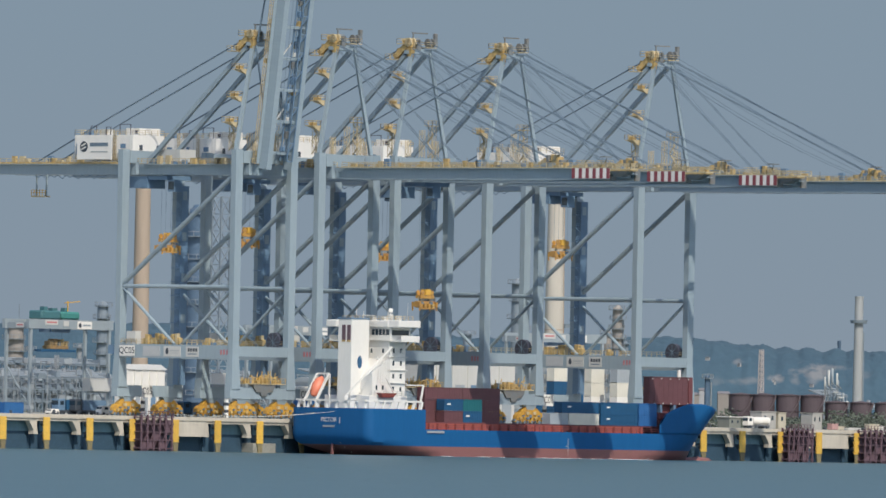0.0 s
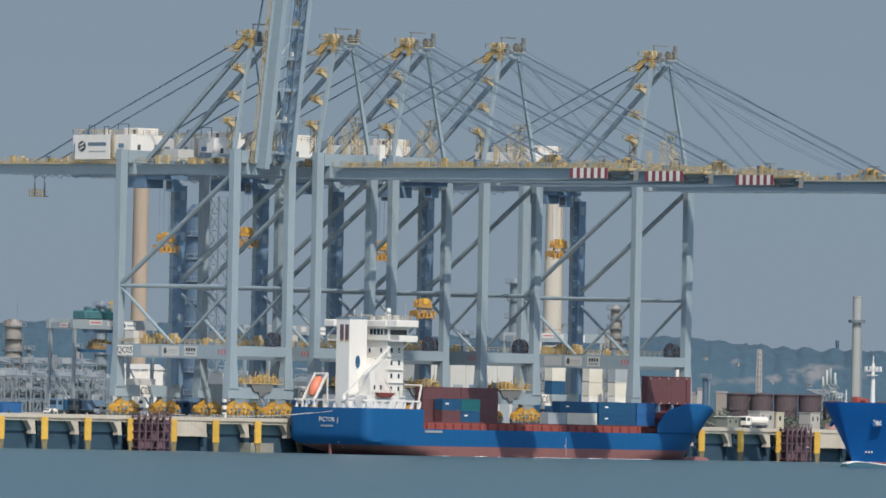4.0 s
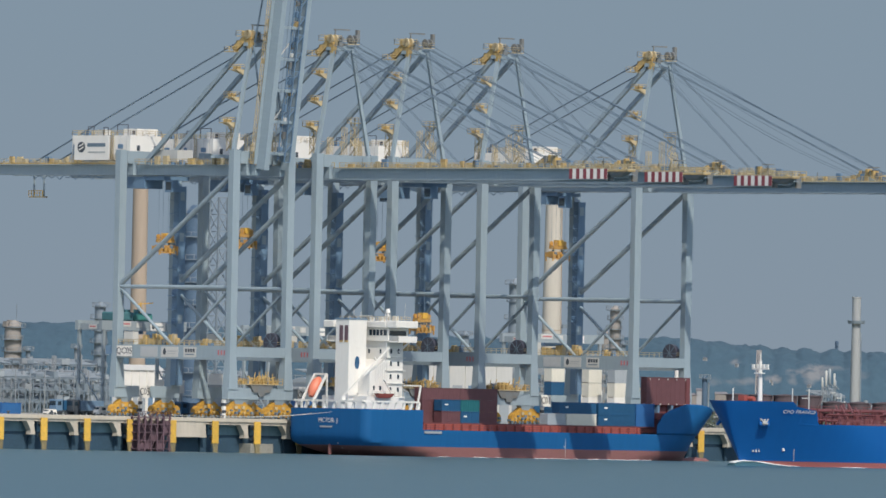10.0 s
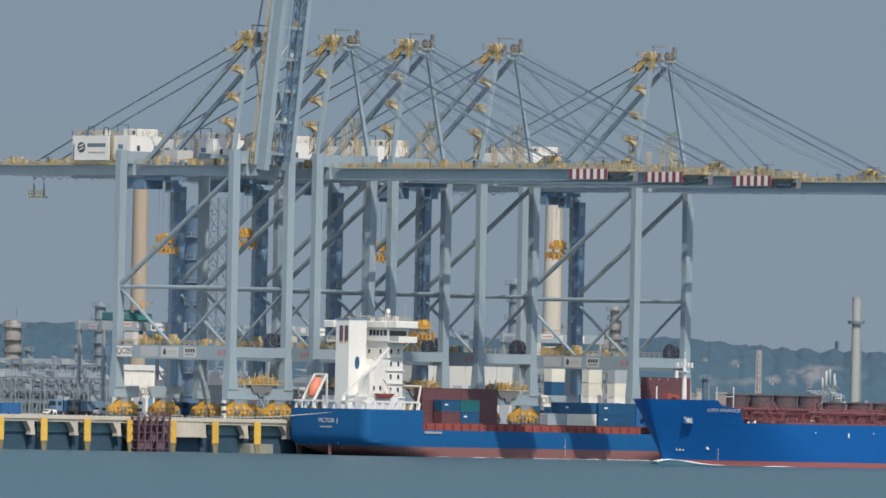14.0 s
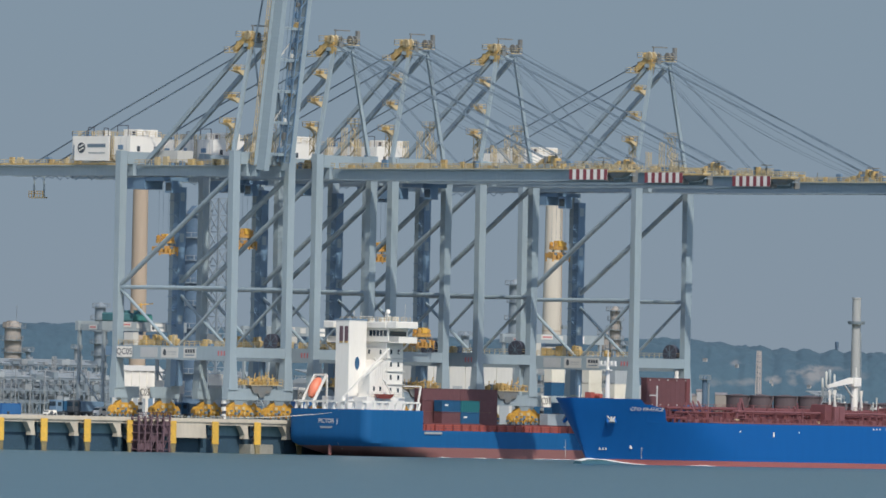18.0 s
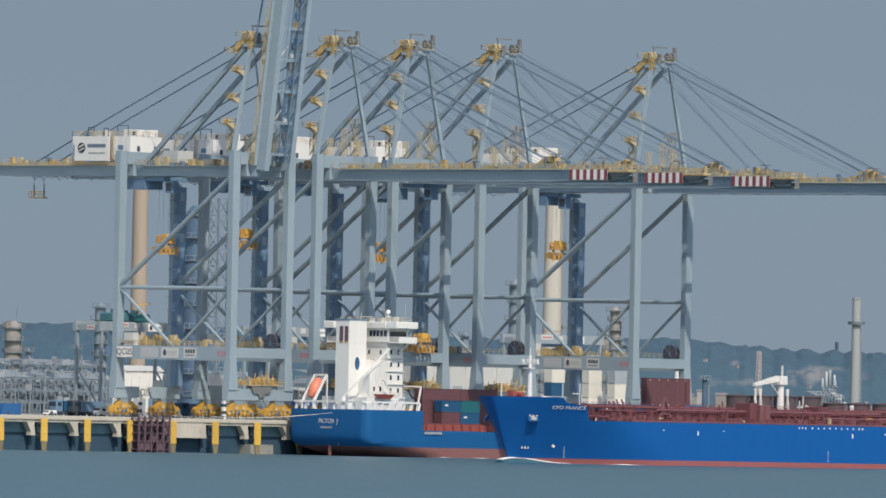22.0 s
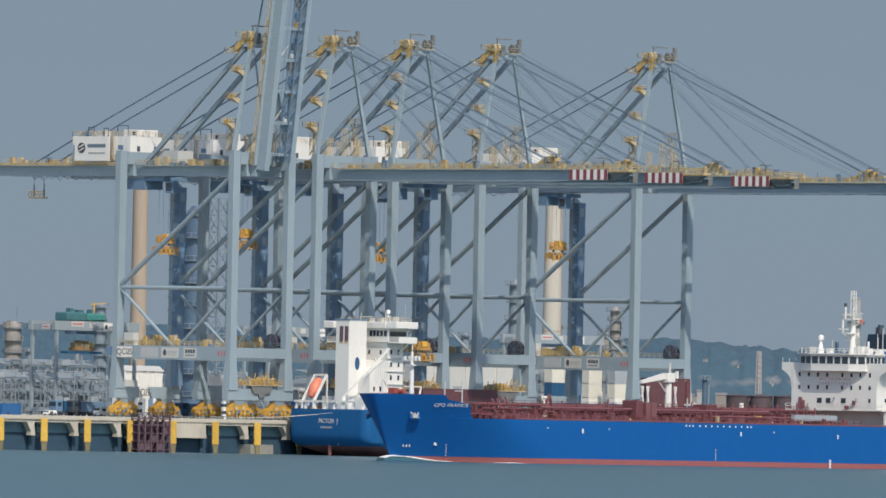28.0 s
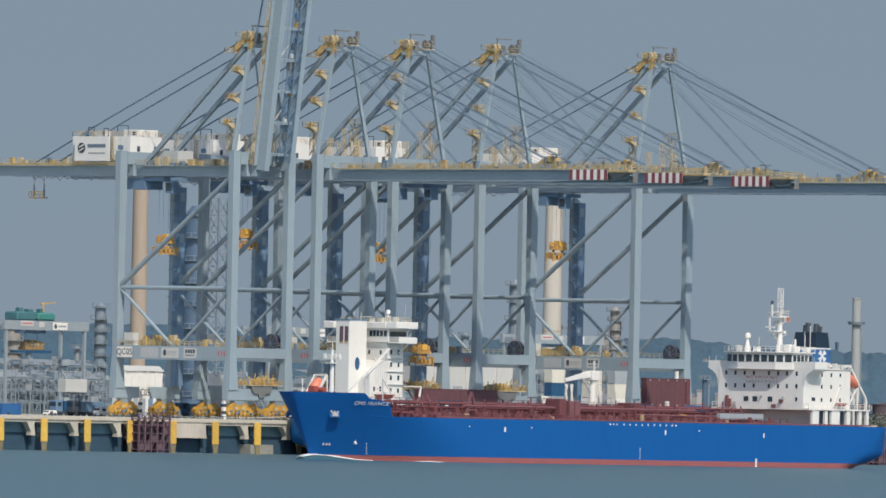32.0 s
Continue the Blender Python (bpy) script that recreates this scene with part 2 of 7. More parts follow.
def sheet(name, x0, x1, y0, y1, z, mat, label, category, nx=1, ny=1):
    bm = bmesh.new()
    g = [[bm.verts.new((x0 + (x1 - x0) * i / nx, y0 + (y1 - y0) * j / ny, z)) for i in range(nx + 1)] for j in range(ny + 1)]
    for j in range(ny):
        for i in range(nx):
            bm.faces.new((g[j][i], g[j][i + 1], g[j + 1][i + 1], g[j + 1][i]))
    return tagged(part(name, bm, mat), label, category, "", "structure")


ZQ = 7.56                                        # the quay's top above the water
sheet("water", -3500, 2600, -3600, 12, 0, water_material(), "calm grey-blue river water with faint ripples", "water", 8, 8)
sheet("ground", -1500, 2600, 8, 2600, ZQ - 0.02, LAND, "flat estuary land behind the quay", "ground", 4, 4)


def sky_wall():
    bm = bmesh.new()
    rows = []
    for z in (-60, 400, 1200):
        rows.append([bm.verts.new((EYE.x + 4800 * math.cos(a), EYE.y + 4800 * math.sin(a), z)) for a in (radians(43.76 - 40 + 2 * i) for i in range(41))])
    for a, b in zip(rows, rows[1:]):
        for i in range(40):
            bm.faces.new((a[i], a[i + 1], b[i + 1], b[i]))
    return tagged(part("backdrop", bm, SKY), "hazy grey-blue summer sky over the far shore", "sky", "", "structure")


sky_wall()


def far(px, depth):
    """The ground place that lies px steps right of the line of sight, at that depth."""
    p = EYE + depth * (AHEAD + RIGHT * (px / FOCAL))
    return p.x, p.y


def hills():
    """Wooded low hills on the far shore: a ridge built up of rounded tree clumps."""
    def ridge(px):
        k = (px + 900) / 1800
        drop = 2.8 * min(1.0, max(0.0, (px - 430) / 100)) + max(0.0, px - 530) * 0.006
        drop += 1.3 * min(1.0, max(0.0, (px - 540) / 60)) - 0.6 * min(1.0, max(0.0, (px - 700) / 40))
        return 38.8 + 1.4 * math.sin(k * 9.0) - 0.3 * min(1.0, max(0.0, (-500 - px) / 50)) - drop + (1.0 * abs(math.sin((px - 590) * math.pi / 42)) if px > 540 else 0.5 * abs(math.sin(px * 0.06)))
    bm = bmesh.new()
    n, m, rows = 900, 74, []
    for j in range(m):
        u = j / (m - 6)
        depth = 4250 + 55 * u
        lift = math.sin(min(1.0, u) * math.pi / 2) ** 0.9 - 0.02 * max(0, j - m + 6)
        row = []
        for i in range(n + 1):
            px = -1000 + 2000 * i / n
            x, y = far(px, depth)
            h = (ridge(px) - ZQ + 2) * lift
            v = h * 5.0
            clump = 1.3 * abs(noise.noise(Vector((px * 0.032, v * 0.05, 3)))) + 0.5 * abs(noise.noise(Vector((px * 0.08, v * 0.13, 7)))) + 0.2 * abs(noise.noise(Vector((px * 0.19, v * 0.3, 11))))
            row.append(bm.verts.new((x, y, ZQ - 3.2 + h + (clump - 0.3) * (0.4 + 0.6 * lift))))
        rows.append(row)
    for a, b in zip(rows, rows[1:]):
        for i in range(n):
            bm.faces.new((a[i], a[i + 1], b[i + 1], b[i]))
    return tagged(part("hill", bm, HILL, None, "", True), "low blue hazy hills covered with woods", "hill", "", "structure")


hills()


BLOCK_GREY = material("tide_stained_concrete", (0.30, 0.29, 0.25), 0.85, vary=0.25, scale=0.4, fine=2, bump=0.3)


def spot(px, py, depth):
    """The place in the air at that depth, px steps from the left of the view and py from its top."""
    u, v = px - 784, 441 - py
    a = radians(1.203)
    x, y = far(u * math.cos(a) - v * math.sin(a) + 3, depth)
    return x, y, EYE.z + depth * (u * math.sin(a) + v * math.cos(a) + 290.4) / FOCAL


# Patches of bare ground, in a bluish grey that already holds the haze.
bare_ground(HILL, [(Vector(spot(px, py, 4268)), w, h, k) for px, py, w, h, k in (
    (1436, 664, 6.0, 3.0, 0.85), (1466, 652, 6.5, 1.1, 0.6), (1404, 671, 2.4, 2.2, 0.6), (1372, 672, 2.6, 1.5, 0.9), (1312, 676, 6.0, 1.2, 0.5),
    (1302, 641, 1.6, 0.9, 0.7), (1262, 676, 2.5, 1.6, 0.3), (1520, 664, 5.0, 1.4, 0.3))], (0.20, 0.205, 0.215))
# House wall and roof colours have the distance haze mixed in.
HOUSE_WALL = material("haze_tinted_wall", (0.36, 0.365, 0.38), 0.9, vary=0.1)
HOUSE_ROOF = material("haze_tinted_roof", (0.20, 0.19, 0.205), 0.9, vary=0.2)


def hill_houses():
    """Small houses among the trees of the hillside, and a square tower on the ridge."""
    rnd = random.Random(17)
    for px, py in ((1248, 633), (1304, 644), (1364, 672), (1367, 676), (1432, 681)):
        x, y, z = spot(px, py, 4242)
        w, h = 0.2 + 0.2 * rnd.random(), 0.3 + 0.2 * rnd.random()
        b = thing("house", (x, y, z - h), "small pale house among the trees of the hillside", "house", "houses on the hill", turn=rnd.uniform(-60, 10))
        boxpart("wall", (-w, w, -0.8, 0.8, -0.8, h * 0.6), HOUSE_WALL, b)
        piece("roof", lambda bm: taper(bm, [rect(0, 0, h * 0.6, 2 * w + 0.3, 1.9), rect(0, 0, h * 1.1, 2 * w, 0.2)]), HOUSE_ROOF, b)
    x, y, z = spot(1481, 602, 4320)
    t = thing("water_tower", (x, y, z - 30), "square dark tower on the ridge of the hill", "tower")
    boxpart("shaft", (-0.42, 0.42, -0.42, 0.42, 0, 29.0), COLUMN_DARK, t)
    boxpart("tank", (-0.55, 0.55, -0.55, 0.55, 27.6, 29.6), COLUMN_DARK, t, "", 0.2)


def depot_buildings():
    """Low works buildings beside the tank farm."""
    for px, py, w, mat, label in ((1276, 698, 3.6, HOUSE_SAND, "drab brown works building beside the tanks"), (1240, 692, 2.6, HOUSE_WALL, "pale works building beside the tanks"), (1228, 700, 2.2, HOUSE_SAND, "brown works building beside the tanks")):
        x, y, z = spot(px, py, 3720)
        b = thing("works_building", (x, y, ZQ), label, "building", "works buildings of the depot", turn=-44)
        boxpart("wall", (-w / 2, w / 2, -1.5, 1.5, 0, z - ZQ), mat, b)
        piece("roof", lambda bm: taper(bm, [rect(0, 0, z - ZQ, w + 0.4, 3.4), rect(0, 0, z - ZQ + 0.7, w, 0.3)]), HOUSE_ROOF, b)
        boxpart("door", (-w * 0.15, w * 0.15, -1.54, -1.5, 0, 2.1), HOUSE_ROOF, b)


# Sand wall dulled by haze in its colour.
HOUSE_SAND = material("haze_tinted_sand_wall", (0.27, 0.245, 0.225), 0.9, vary=0.12)
depot_buildings()
# Dark steel, lifted towards blue in its colour for the haze.
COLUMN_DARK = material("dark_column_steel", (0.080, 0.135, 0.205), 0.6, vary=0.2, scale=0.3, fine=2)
hill_houses()


# ---- the quay ----
BAY = 13.34
FIRST = -185.4 - 2 * BAY


# Wet wall colour, with the shade on tide band and piles painted in.
WET_SHADE_WALL = material("wet_shaded_wall", (0.034, 0.076, 0.118), 0.7, vary=0.2, scale=0.3, fine=2, bump=0.2)
# Paler teal: bounce light off the water is painted into this wall.
WALL_TEAL = material("bounce_teal_wall", (0.15, 0.255, 0.31), 0.85, vary=0.2, scale=0.25, fine=1.5, bump=0.3, tint=(0.11, 0.19, 0.23), streak=True)


def quay():
    q = tagged(new("quay"), "concrete container quay on piles with a deck slab", "quay", "", "structure")
    x0, x1 = FIRST - 40, 330
    boxpart("deck_slab", (x0, x1, 0.35, 60, ZQ - 1.35, ZQ), CONCRETE, q)
    boxpart("coping", (x0, x1, 0.0, 0.35, ZQ - 0.75, ZQ + 0.12), CONCRETE, q, "pale concrete edge beam")
    boxpart("back_wall", (x0, x1, 3.0, 8.0, -3, ZQ - 1.35), WALL_TEAL, q, "weathered wall beneath the deck")
    boxpart("tide_band", (x0, x1, 2.9, 2.998, -3, 3.9), WET_SHADE_WALL, q, "darker wet band up to the tide line")
    boxpart("yard_surface", (x0, x1, 60.0, 420, ZQ - 0.5, ZQ), TARMAC, q)
    for y in (6.0, 42.0):
        boxpart("crane_rail", (x0, x1, y - 0.06, y + 0.06, ZQ, ZQ + 0.12), STEEL, q)
    return q


QUAY = quay()


def fenders():
    for i in range(31):
        x = FIRST + i * BAY
        # corbel of the deck, with a sloping foot
        bm = bmesh.new()
        taper(bm, [[(x - a, 0.4, z), (x - b, 0.4, z), (x - b, 1.9, z), (x - a, 1.9, z)] for a, b, z in ((4.1, 1.7, ZQ - 1.35), (3.2, 1.6, ZQ - 2.6), (2.7, 1.5, ZQ - 3.4), (2.8, 1.3, ZQ - 4.3))])
        part("corbel", bm, CONCRETE, QUAY)
        f = thing("fender", (x, 0, 0), "yellow fender panel on the quay wall, weedy below the tide line", "fender", "fenders along the quay")
        boxpart("panel", (-0.95, 0.95, -1.15, -0.75, 2.0, ZQ - 0.55), FENDER, f, "yellow facing panel", 0.05)
        piece("tide_zone", lambda bm: taper(bm, [rect(0.1, -0.92, -1.2, 1.1, 0.27), rect(0.1, -0.92, 0.8, 1.35, 0.27), rect(0, -0.92, 2.0, 1.75, 0.27)]), WEED, f, "weed-stained tapered foot")
        for z in (3.2, 5.6):
            piece("buffer", lambda bm: beam(bm, (0, -0.75, z), (0, 0.4, z), 1.2, n=12), BLACK, f, "black rubber buffer", True)


fenders()


def quay_fronts():
    """What stands in single bays of the quay's face: maroon landing towers, pale wall panels, one low concrete block."""
    for x, w in ((FIRST + 5 * BAY, 10.4), (FIRST + 21 * BAY, 9.0), (FIRST + 23 * BAY, 10.4)):
        t = thing("landing_tower", (x + 0.2, 0, 0), "dark maroon steel landing tower bolted to the quay face", "steel tower", "landing towers on the quay")
        for k in range(6):
            xx = 0.4 + (w - 0.8) * k / 5
            for y in (-3.0, -0.9):
                boxpart("post", (xx - 0.18, xx + 0.18, y - 0.18, y + 0.18, -2, ZQ + 0.4), PILE_BROWN, t)
        for z in (0.6, 2.4, 4.2, 6.0, 7.4):
            boxpart("deck", (0, w, -3.2, -0.8, z - 0.12, z + 0.12), PILE_BROWN, t)
        for k in range(5):
            xx = 0.4 + (w - 0.8) * k / 5
            barpart("brace", (xx, -3.1, 0.6), (xx + (w - 0.8) / 5, -3.1, 4.2), 0.14, PILE_BROWN, t)
            barpart("brace", (xx + (w - 0.8) / 5, -3.1, 4.2), (xx, -3.1, 7.4), 0.14, PILE_BROWN, t)
        for k, (z0, z1) in enumerate(((-1.0, 1.9), (0.7, 2.3), (2.6, 4.0), (-1.0, 2.2), (3.6, 6.9))):
            xx = 0.4 + (w - 0.8) * k / 5
            boxpart("sheeting", (xx, xx + (w - 0.8) / 5, -2.9, -2.8, z0, z1), PILE_BROWN, t, "dark maroon backing plate")
            boxpart("sheeting", (xx, xx + (w - 0.8) / 5, -1.2, -1.1, -1, ZQ - 0.8 - (k % 2)), PILE_BROWN, t, "dark maroon backing plate")
        piece("handrail", lambda bm: rail(bm, (0.2, -3.1, ZQ), (w - 0.2, -3.1, ZQ), 1.2, 1.1, 0.12), PILE_BROWN, t)
        for k in range(7):
            boxpart("bollard_cap", (0.8 + k * 1.4, 1.3 + k * 1.4, -2.6, -2.2, ZQ - 0.02, ZQ + 0.28), WHITE_GREY, t)
    for b in (6, 22):
        boxpart("wall_panel", (FIRST + b * BAY + 1.1, FIRST + (b + 1) * BAY - 2.6, 0.2, 0.8, 3.3, ZQ - 0.78), CONCRETE, QUAY, "pale concrete wall panel")
    blk = boxpart("concrete_block", (FIRST + 8 * BAY - 1.8, FIRST + 8 * BAY + 5.4, -0.7, 3.0, -2, 2.1), BLOCK_GREY, None, "", 0.08)
    tagged(blk, "weathered concrete block at the waterline", "concrete block")
    for i in range(31):
        x = FIRST + i * BAY
        boxpart("pile", (x - 1.5, x + 0.9, 2.3, 2.9, -3, ZQ - 1.36), WET_SHADE_WALL, QUAY)
        b = thing("bollard", (x + 4.4, 1.2, ZQ), "squat dark mooring bollard on the quay edge", "bollard", "bollards on the quay")
        piece("stem", lambda bm: drum(bm, 0, 0, 0, 0.55, 0.28, 0.22, 10), BLACK, b)
        piece("cap", lambda bm: drum(bm, 0, 0, 0.55, 0.8, 0.42, 0.36, 10), BLACK, b)


quay_fronts()

# ---- ship-to-shore cranes ----
GEAR_YELLOW = material("dusty_yellow_paint", (0.54, 0.375, 0.145), 0.6, vary=0.25, scale=0.9, fine=3, tint=(0.22, 0.17, 0.10))
SPREADER = material("grimy_orange_paint", (0.54, 0.30, 0.075), 0.55, vary=0.25, scale=1.2, fine=4, tint=(0.22, 0.13, 0.08))
BOGIE_YELLOW = material("grimy_bogie_yellow", (0.60, 0.34, 0.05), 0.55, vary=0.3, scale=1.1, fine=4, tint=(0.30, 0.16, 0.05))
APEX_GREY = material("weathered_grey_gear", (0.17, 0.185, 0.19), 0.6, vary=0.2, scale=0.8, fine=3, tint=(0.20, 0.16, 0.11))
DRUM_DARK = material("cable_drum_dark", (0.062, 0.066, 0.092), 0.6, vary=0.2)
PLATE_GREY = material("blank_sign_grey", (0.44, 0.46, 0.47), 0.6, vary=0.1)
SIGN_PINK = material("faded_red_paint", (0.50, 0.17, 0.18), 0.6, vary=0.1)
GAUGE, SPAN = 36.0, 17.6
MID = SPAN / 2


def spreader(parent, at):
    """A yellow headblock and spreader that hangs on ropes."""
    s = new("spreader")
    s.parent = parent
    s.location = at
    s["label"] = "yellow spreader frame hanging on ropes"
    boxpart("spreader_beam", (-2.8, 2.8, -0.45, 0.45, -0.3, 0.3), SPREADER, s)
    for x in (-2.8, 2.8):
        boxpart("end_beam", (x - 0.2, x + 0.2, -1.25, 1.25, -1.0, 0.1), SPREADER, s)
        for y in (-1.1, 1.1):
            boxpart("flipper", (x - 0.12, x + 0.12, y - 0.15, y + 0.15, -1.9, -1.0), SPREADER, s)
        boxpart("power_box", (x * 0.5 - 0.4, x * 0.5 + 0.4, -0.75, -0.45, -0.5, 0.2), ROPE, s)
    for x in (-1.9, -0.6, 0.7, 2.0):
        boxpart("twist_gear", (x - 0.3, x + 0.3, -0.9, 0.9, -1.2 - 0.3 * (x > 0), -0.3), SPREADER if x < 1 else GEAR_YELLOW, s)
    boxpart("guide_bar", (-2.4, 2.4, -1.0, -0.85, -1.55, -1.3), SPREADER, s)
    boxpart("headblock", (-2.2, 2.2, -0.8, 0.8, 0.9, 1.7), SPREADER, s)
    boxpart("cable_basket", (-0.7, 0.9, -0.95, 0.7, 1.7, 3.0), YELLOW, s)
    piece("spreader_rail", lambda bm: rail(bm, (-2.7, -0.6, 0.3), (2.7, -0.6, 0.3), 0.9, 0.9, 0.09), YELLOW_PALE, s)
    for x in (-1.5, 1.5):
        boxpart("hanger", (x - 0.2, x + 0.2, -0.3, 0.3, 0.35, 0.9), ROPE, s)
        for y in (-0.7, 0.7):
            piece("sheave", lambda bm: beam(bm, (x, y - 0.15, 2.2), (x, y + 0.15, 2.2), 1.1, n=12), SPREADER, s)
    return s


def cable(bm, p, q, d, sag, n=7):
    """A rope from p to q that hangs through by sag in its middle."""
    p, q = Vector(p), Vector(q)
    pts = [p.lerp(q, i / n) - Vector((0, 0, sag * 4 * (i / n) * (1 - i / n))) for i in range(n + 1)]
    for a, b in zip(pts, pts[1:]):
        beam(bm, a, b, d, n=5)


def lattice(bm, a, b, width, depth, step, thick):
    """A square lattice between the heights a and b round the vertical axis."""
    k = max(1, round((b - a) / step))
    for sx in (-1, 1):
        for sy in (-1, 1):
            beam(bm, (sx * width / 2, sy * depth / 2, a), (sx * width / 2, sy * depth / 2, b), thick)
    for i in range(k):
        z0, z1 = a + (b - a) * i / k, a + (b - a) * (i + 1) / k
        for s in (-1, 1):
            beam(bm, (-width / 2, s * depth / 2, z0), (width / 2, s * depth / 2, z1), thick * 0.8)
            beam(bm, (s * width / 2, -depth / 2, z0), (s * width / 2, depth / 2, z1), thick * 0.8)
            beam(bm, (-width / 2, s * depth / 2, z1), (width / 2, s * depth / 2, z1), thick * 0.8)


def bogie(parent, x, y, name="bogie"):
    b = new(name)
    b.parent = parent
    b.location = (x, y, 0)
    b["label"] = "yellow travel bogie with steel wheels"
    piece("equaliser", lambda bm: taper(bm, [rect(0, 0, 2.1, 6.6, 1.1), rect(0, 0, 3.0, 6.0, 1.1), rect(0, 0, 3.6, 4.4, 1.1), rect(0, 0, 4.0, 2.6, 1.1)]), BOGIE_YELLOW, b)
    for sx in (-1, 1):
        piece("sub_equaliser", lambda bm: taper(bm, [rect(sx * 2.45, 0, 1.2, 4.3, 1.3), rect(sx * 2.45, 0, 2.0, 4.1, 1.3), rect(sx * 2.45, 0, 2.75, 2.4, 1.3)]), BOGIE_YELLOW, b)
        for k in (-1.2, 1.2):
            x0 = sx * 2.45 + k
            piece("truck", lambda bm: taper(bm, [rect(x0, 0, 0.4, 2.05, 0.9), rect(x0, 0, 1.0, 2.05, 0.9), rect(x0, 0, 1.6, 0.7, 0.9)]), BOGIE_YELLOW, b)
            for w in (-0.5, 0.5):
                piece("wheel", lambda bm: beam(bm, (x0 + w, -0.55, 0.48), (x0 + w, 0.55, 0.48), 0.75, n=12), ROPE, b)
            boxpart("motor", (x0 - 0.35, x0 + 0.35, -1.3, -0.7, 1.05, 1.65), GEAR_YELLOW if k < 0 else ROPE, b, "", 0.06)
        boxpart("drive_cover", (sx * 1.2 - 0.4, sx * 1.2 + 0.4, -0.95, -0.5, 2.2, 2.9), YELLOW_PALE, b)
        boxpart("brake_gear", (sx * 2.6 - 0.3, sx * 2.6 + 0.3, -1.0, -0.6, 1.75, 2.1), ROPE, b)
        boxpart("buffer", (sx * 4.75 - 0.25, sx * 4.75 + 0.25, -0.4, 0.4, 0.6, 1.2), ROPE, b)
    boxpart("pin_cap", (-0.35, 0.35, -0.75, -0.5, 1.5, 2.2), ROPE, b)
    return b


def platform(parent, x, y, z, wx, wy, h=1.1):
    p = boxpart("platform", (x - wx / 2, x + wx / 2, y - wy / 2, y + wy / 2, z - 0.18, z), YELLOW_PALE, parent)
    bm = bmesh.new()
    c = [(x - wx / 2, y - wy / 2, z), (x + wx / 2, y - wy / 2, z), (x + wx / 2, y + wy / 2, z), (x - wx / 2, y + wy / 2, z)]
    for a, b in zip(c, c[1:] + c[:1]):
        rail(bm, a, b, h, 1.5, 0.09)
    part("handrail", bm, YELLOW_PALE, parent)
    return p


def crane(x, number, hang, raised=False, board=False):
    """A container crane whose near waterside leg stands at x. Inside it y = 0 is the waterside rail and -y points over the river."""
    g = thing("gantry_crane", (x, 6.0, ZQ), "tall grey-blue container crane with yellow walkways" + (", boom raised" if raised else ", boom lowered over the water"),
              "gantry crane", "cranes along the quay")
    TOP, GB, GT = 60.2, 54.6, 57.0               # leg tops, girder underside and top
    for ux in (0, SPAN):
        for vy in (0, GAUGE):
            piece("leg", lambda bm: taper(bm, [rect(ux, vy, 6.6, 2.8, 2.3), rect(ux, vy, 14.5, 2.0, 1.6), rect(ux, vy, 31.0, 2.0, 1.5), rect(ux, vy, 53.0, 2.2, 1.55), rect(ux, vy, TOP, 2.2, 1.55)]), CRANE, g)
    # sill beams along the rails, bogies, portal beams across
    for vy in (0, GAUGE):
        piece("sill_beam", lambda bm: taper(bm, [[(-1.6, vy - 0.9, 4.4), (SPAN + 1.6, vy - 0.9, 4.4), (SPAN + 1.6, vy + 0.9, 4.4), (-1.6, vy + 0.9, 4.4)],
                                                 [(-1.6, vy - 0.9, 7.0), (SPAN + 1.6, vy - 0.9, 7.0), (SPAN + 1.6, vy + 0.9, 7.0), (-1.6, vy + 0.9, 7.0)]]), CRANE, g)
        for bx in (2.4, SPAN - 2.4):
            bogie(g, bx, vy)
        for bx in (2.4, SPAN - 2.4):
            piece("pivot", lambda bm: taper(bm, [rect(bx, vy, 3.3, 2.2, 1.1), rect(bx, vy, 4.4, 3.8, 1.6)]), CRANE, g)
    for ux in (0, SPAN):
        boxpart("portal_beam", (ux - 0.8, ux + 0.8, 0.85, GAUGE - 0.85, 13.2, 16.3), CRANE, g)
        barpart("portal_extension", (ux, GAUGE + 0.85, 15.0), (ux, GAUGE + 3.2, 15.0), 1.2, CRANE_DARK, g, 2.0)
        barpart("tie", (ux, 0.85, 29.35), (ux, GAUGE - 0.85, 29.35), 0.95, CRANE, g, n=10)
        barpart("diagonal", (ux, GAUGE - 0.6, 29.9), (ux, 1.0, 54.4), 1.15, CRANE, g, n=10)
        barpart("brace", (ux, GAUGE - 0.8, 28.9), (ux, 18.6, 16.3), 0.75, CRANE, g, n=10)
        barpart("brace", (ux, 0.8, 28.9), (ux, 16.4, 16.3), 0.75, CRANE, g, n=10)
    # cross beams between the leg tops, which carry the girder
    for vy in (0, GAUGE):
        boxpart("cross_beam", (1.2, SPAN - 1.2, vy - 0.8, vy + 0.8, GT + 0.2, TOP - 0.2), CRANE, g)
        boxpart("hanger_frame", (MID - 5.8, MID - 4.7, vy - 0.8, vy + 0.8, GB, GT + 0.2), CRANE, g)
        boxpart("hanger_frame", (MID + 4.7, MID + 5.8, vy - 0.8, vy + 0.8, GB, GT + 0.2), CRANE, g)
    barpart("cross_tie", (1.0, GAUGE, 15.0), (SPAN - 1.0, GAUGE, 15.0), 1.5, CRANE, g, 2.2)
    barpart("cross_tie", (1.0, 0, 15.0), (SPAN - 1.0, 0, 15.0), 1.5, CRANE, g, 2.2)
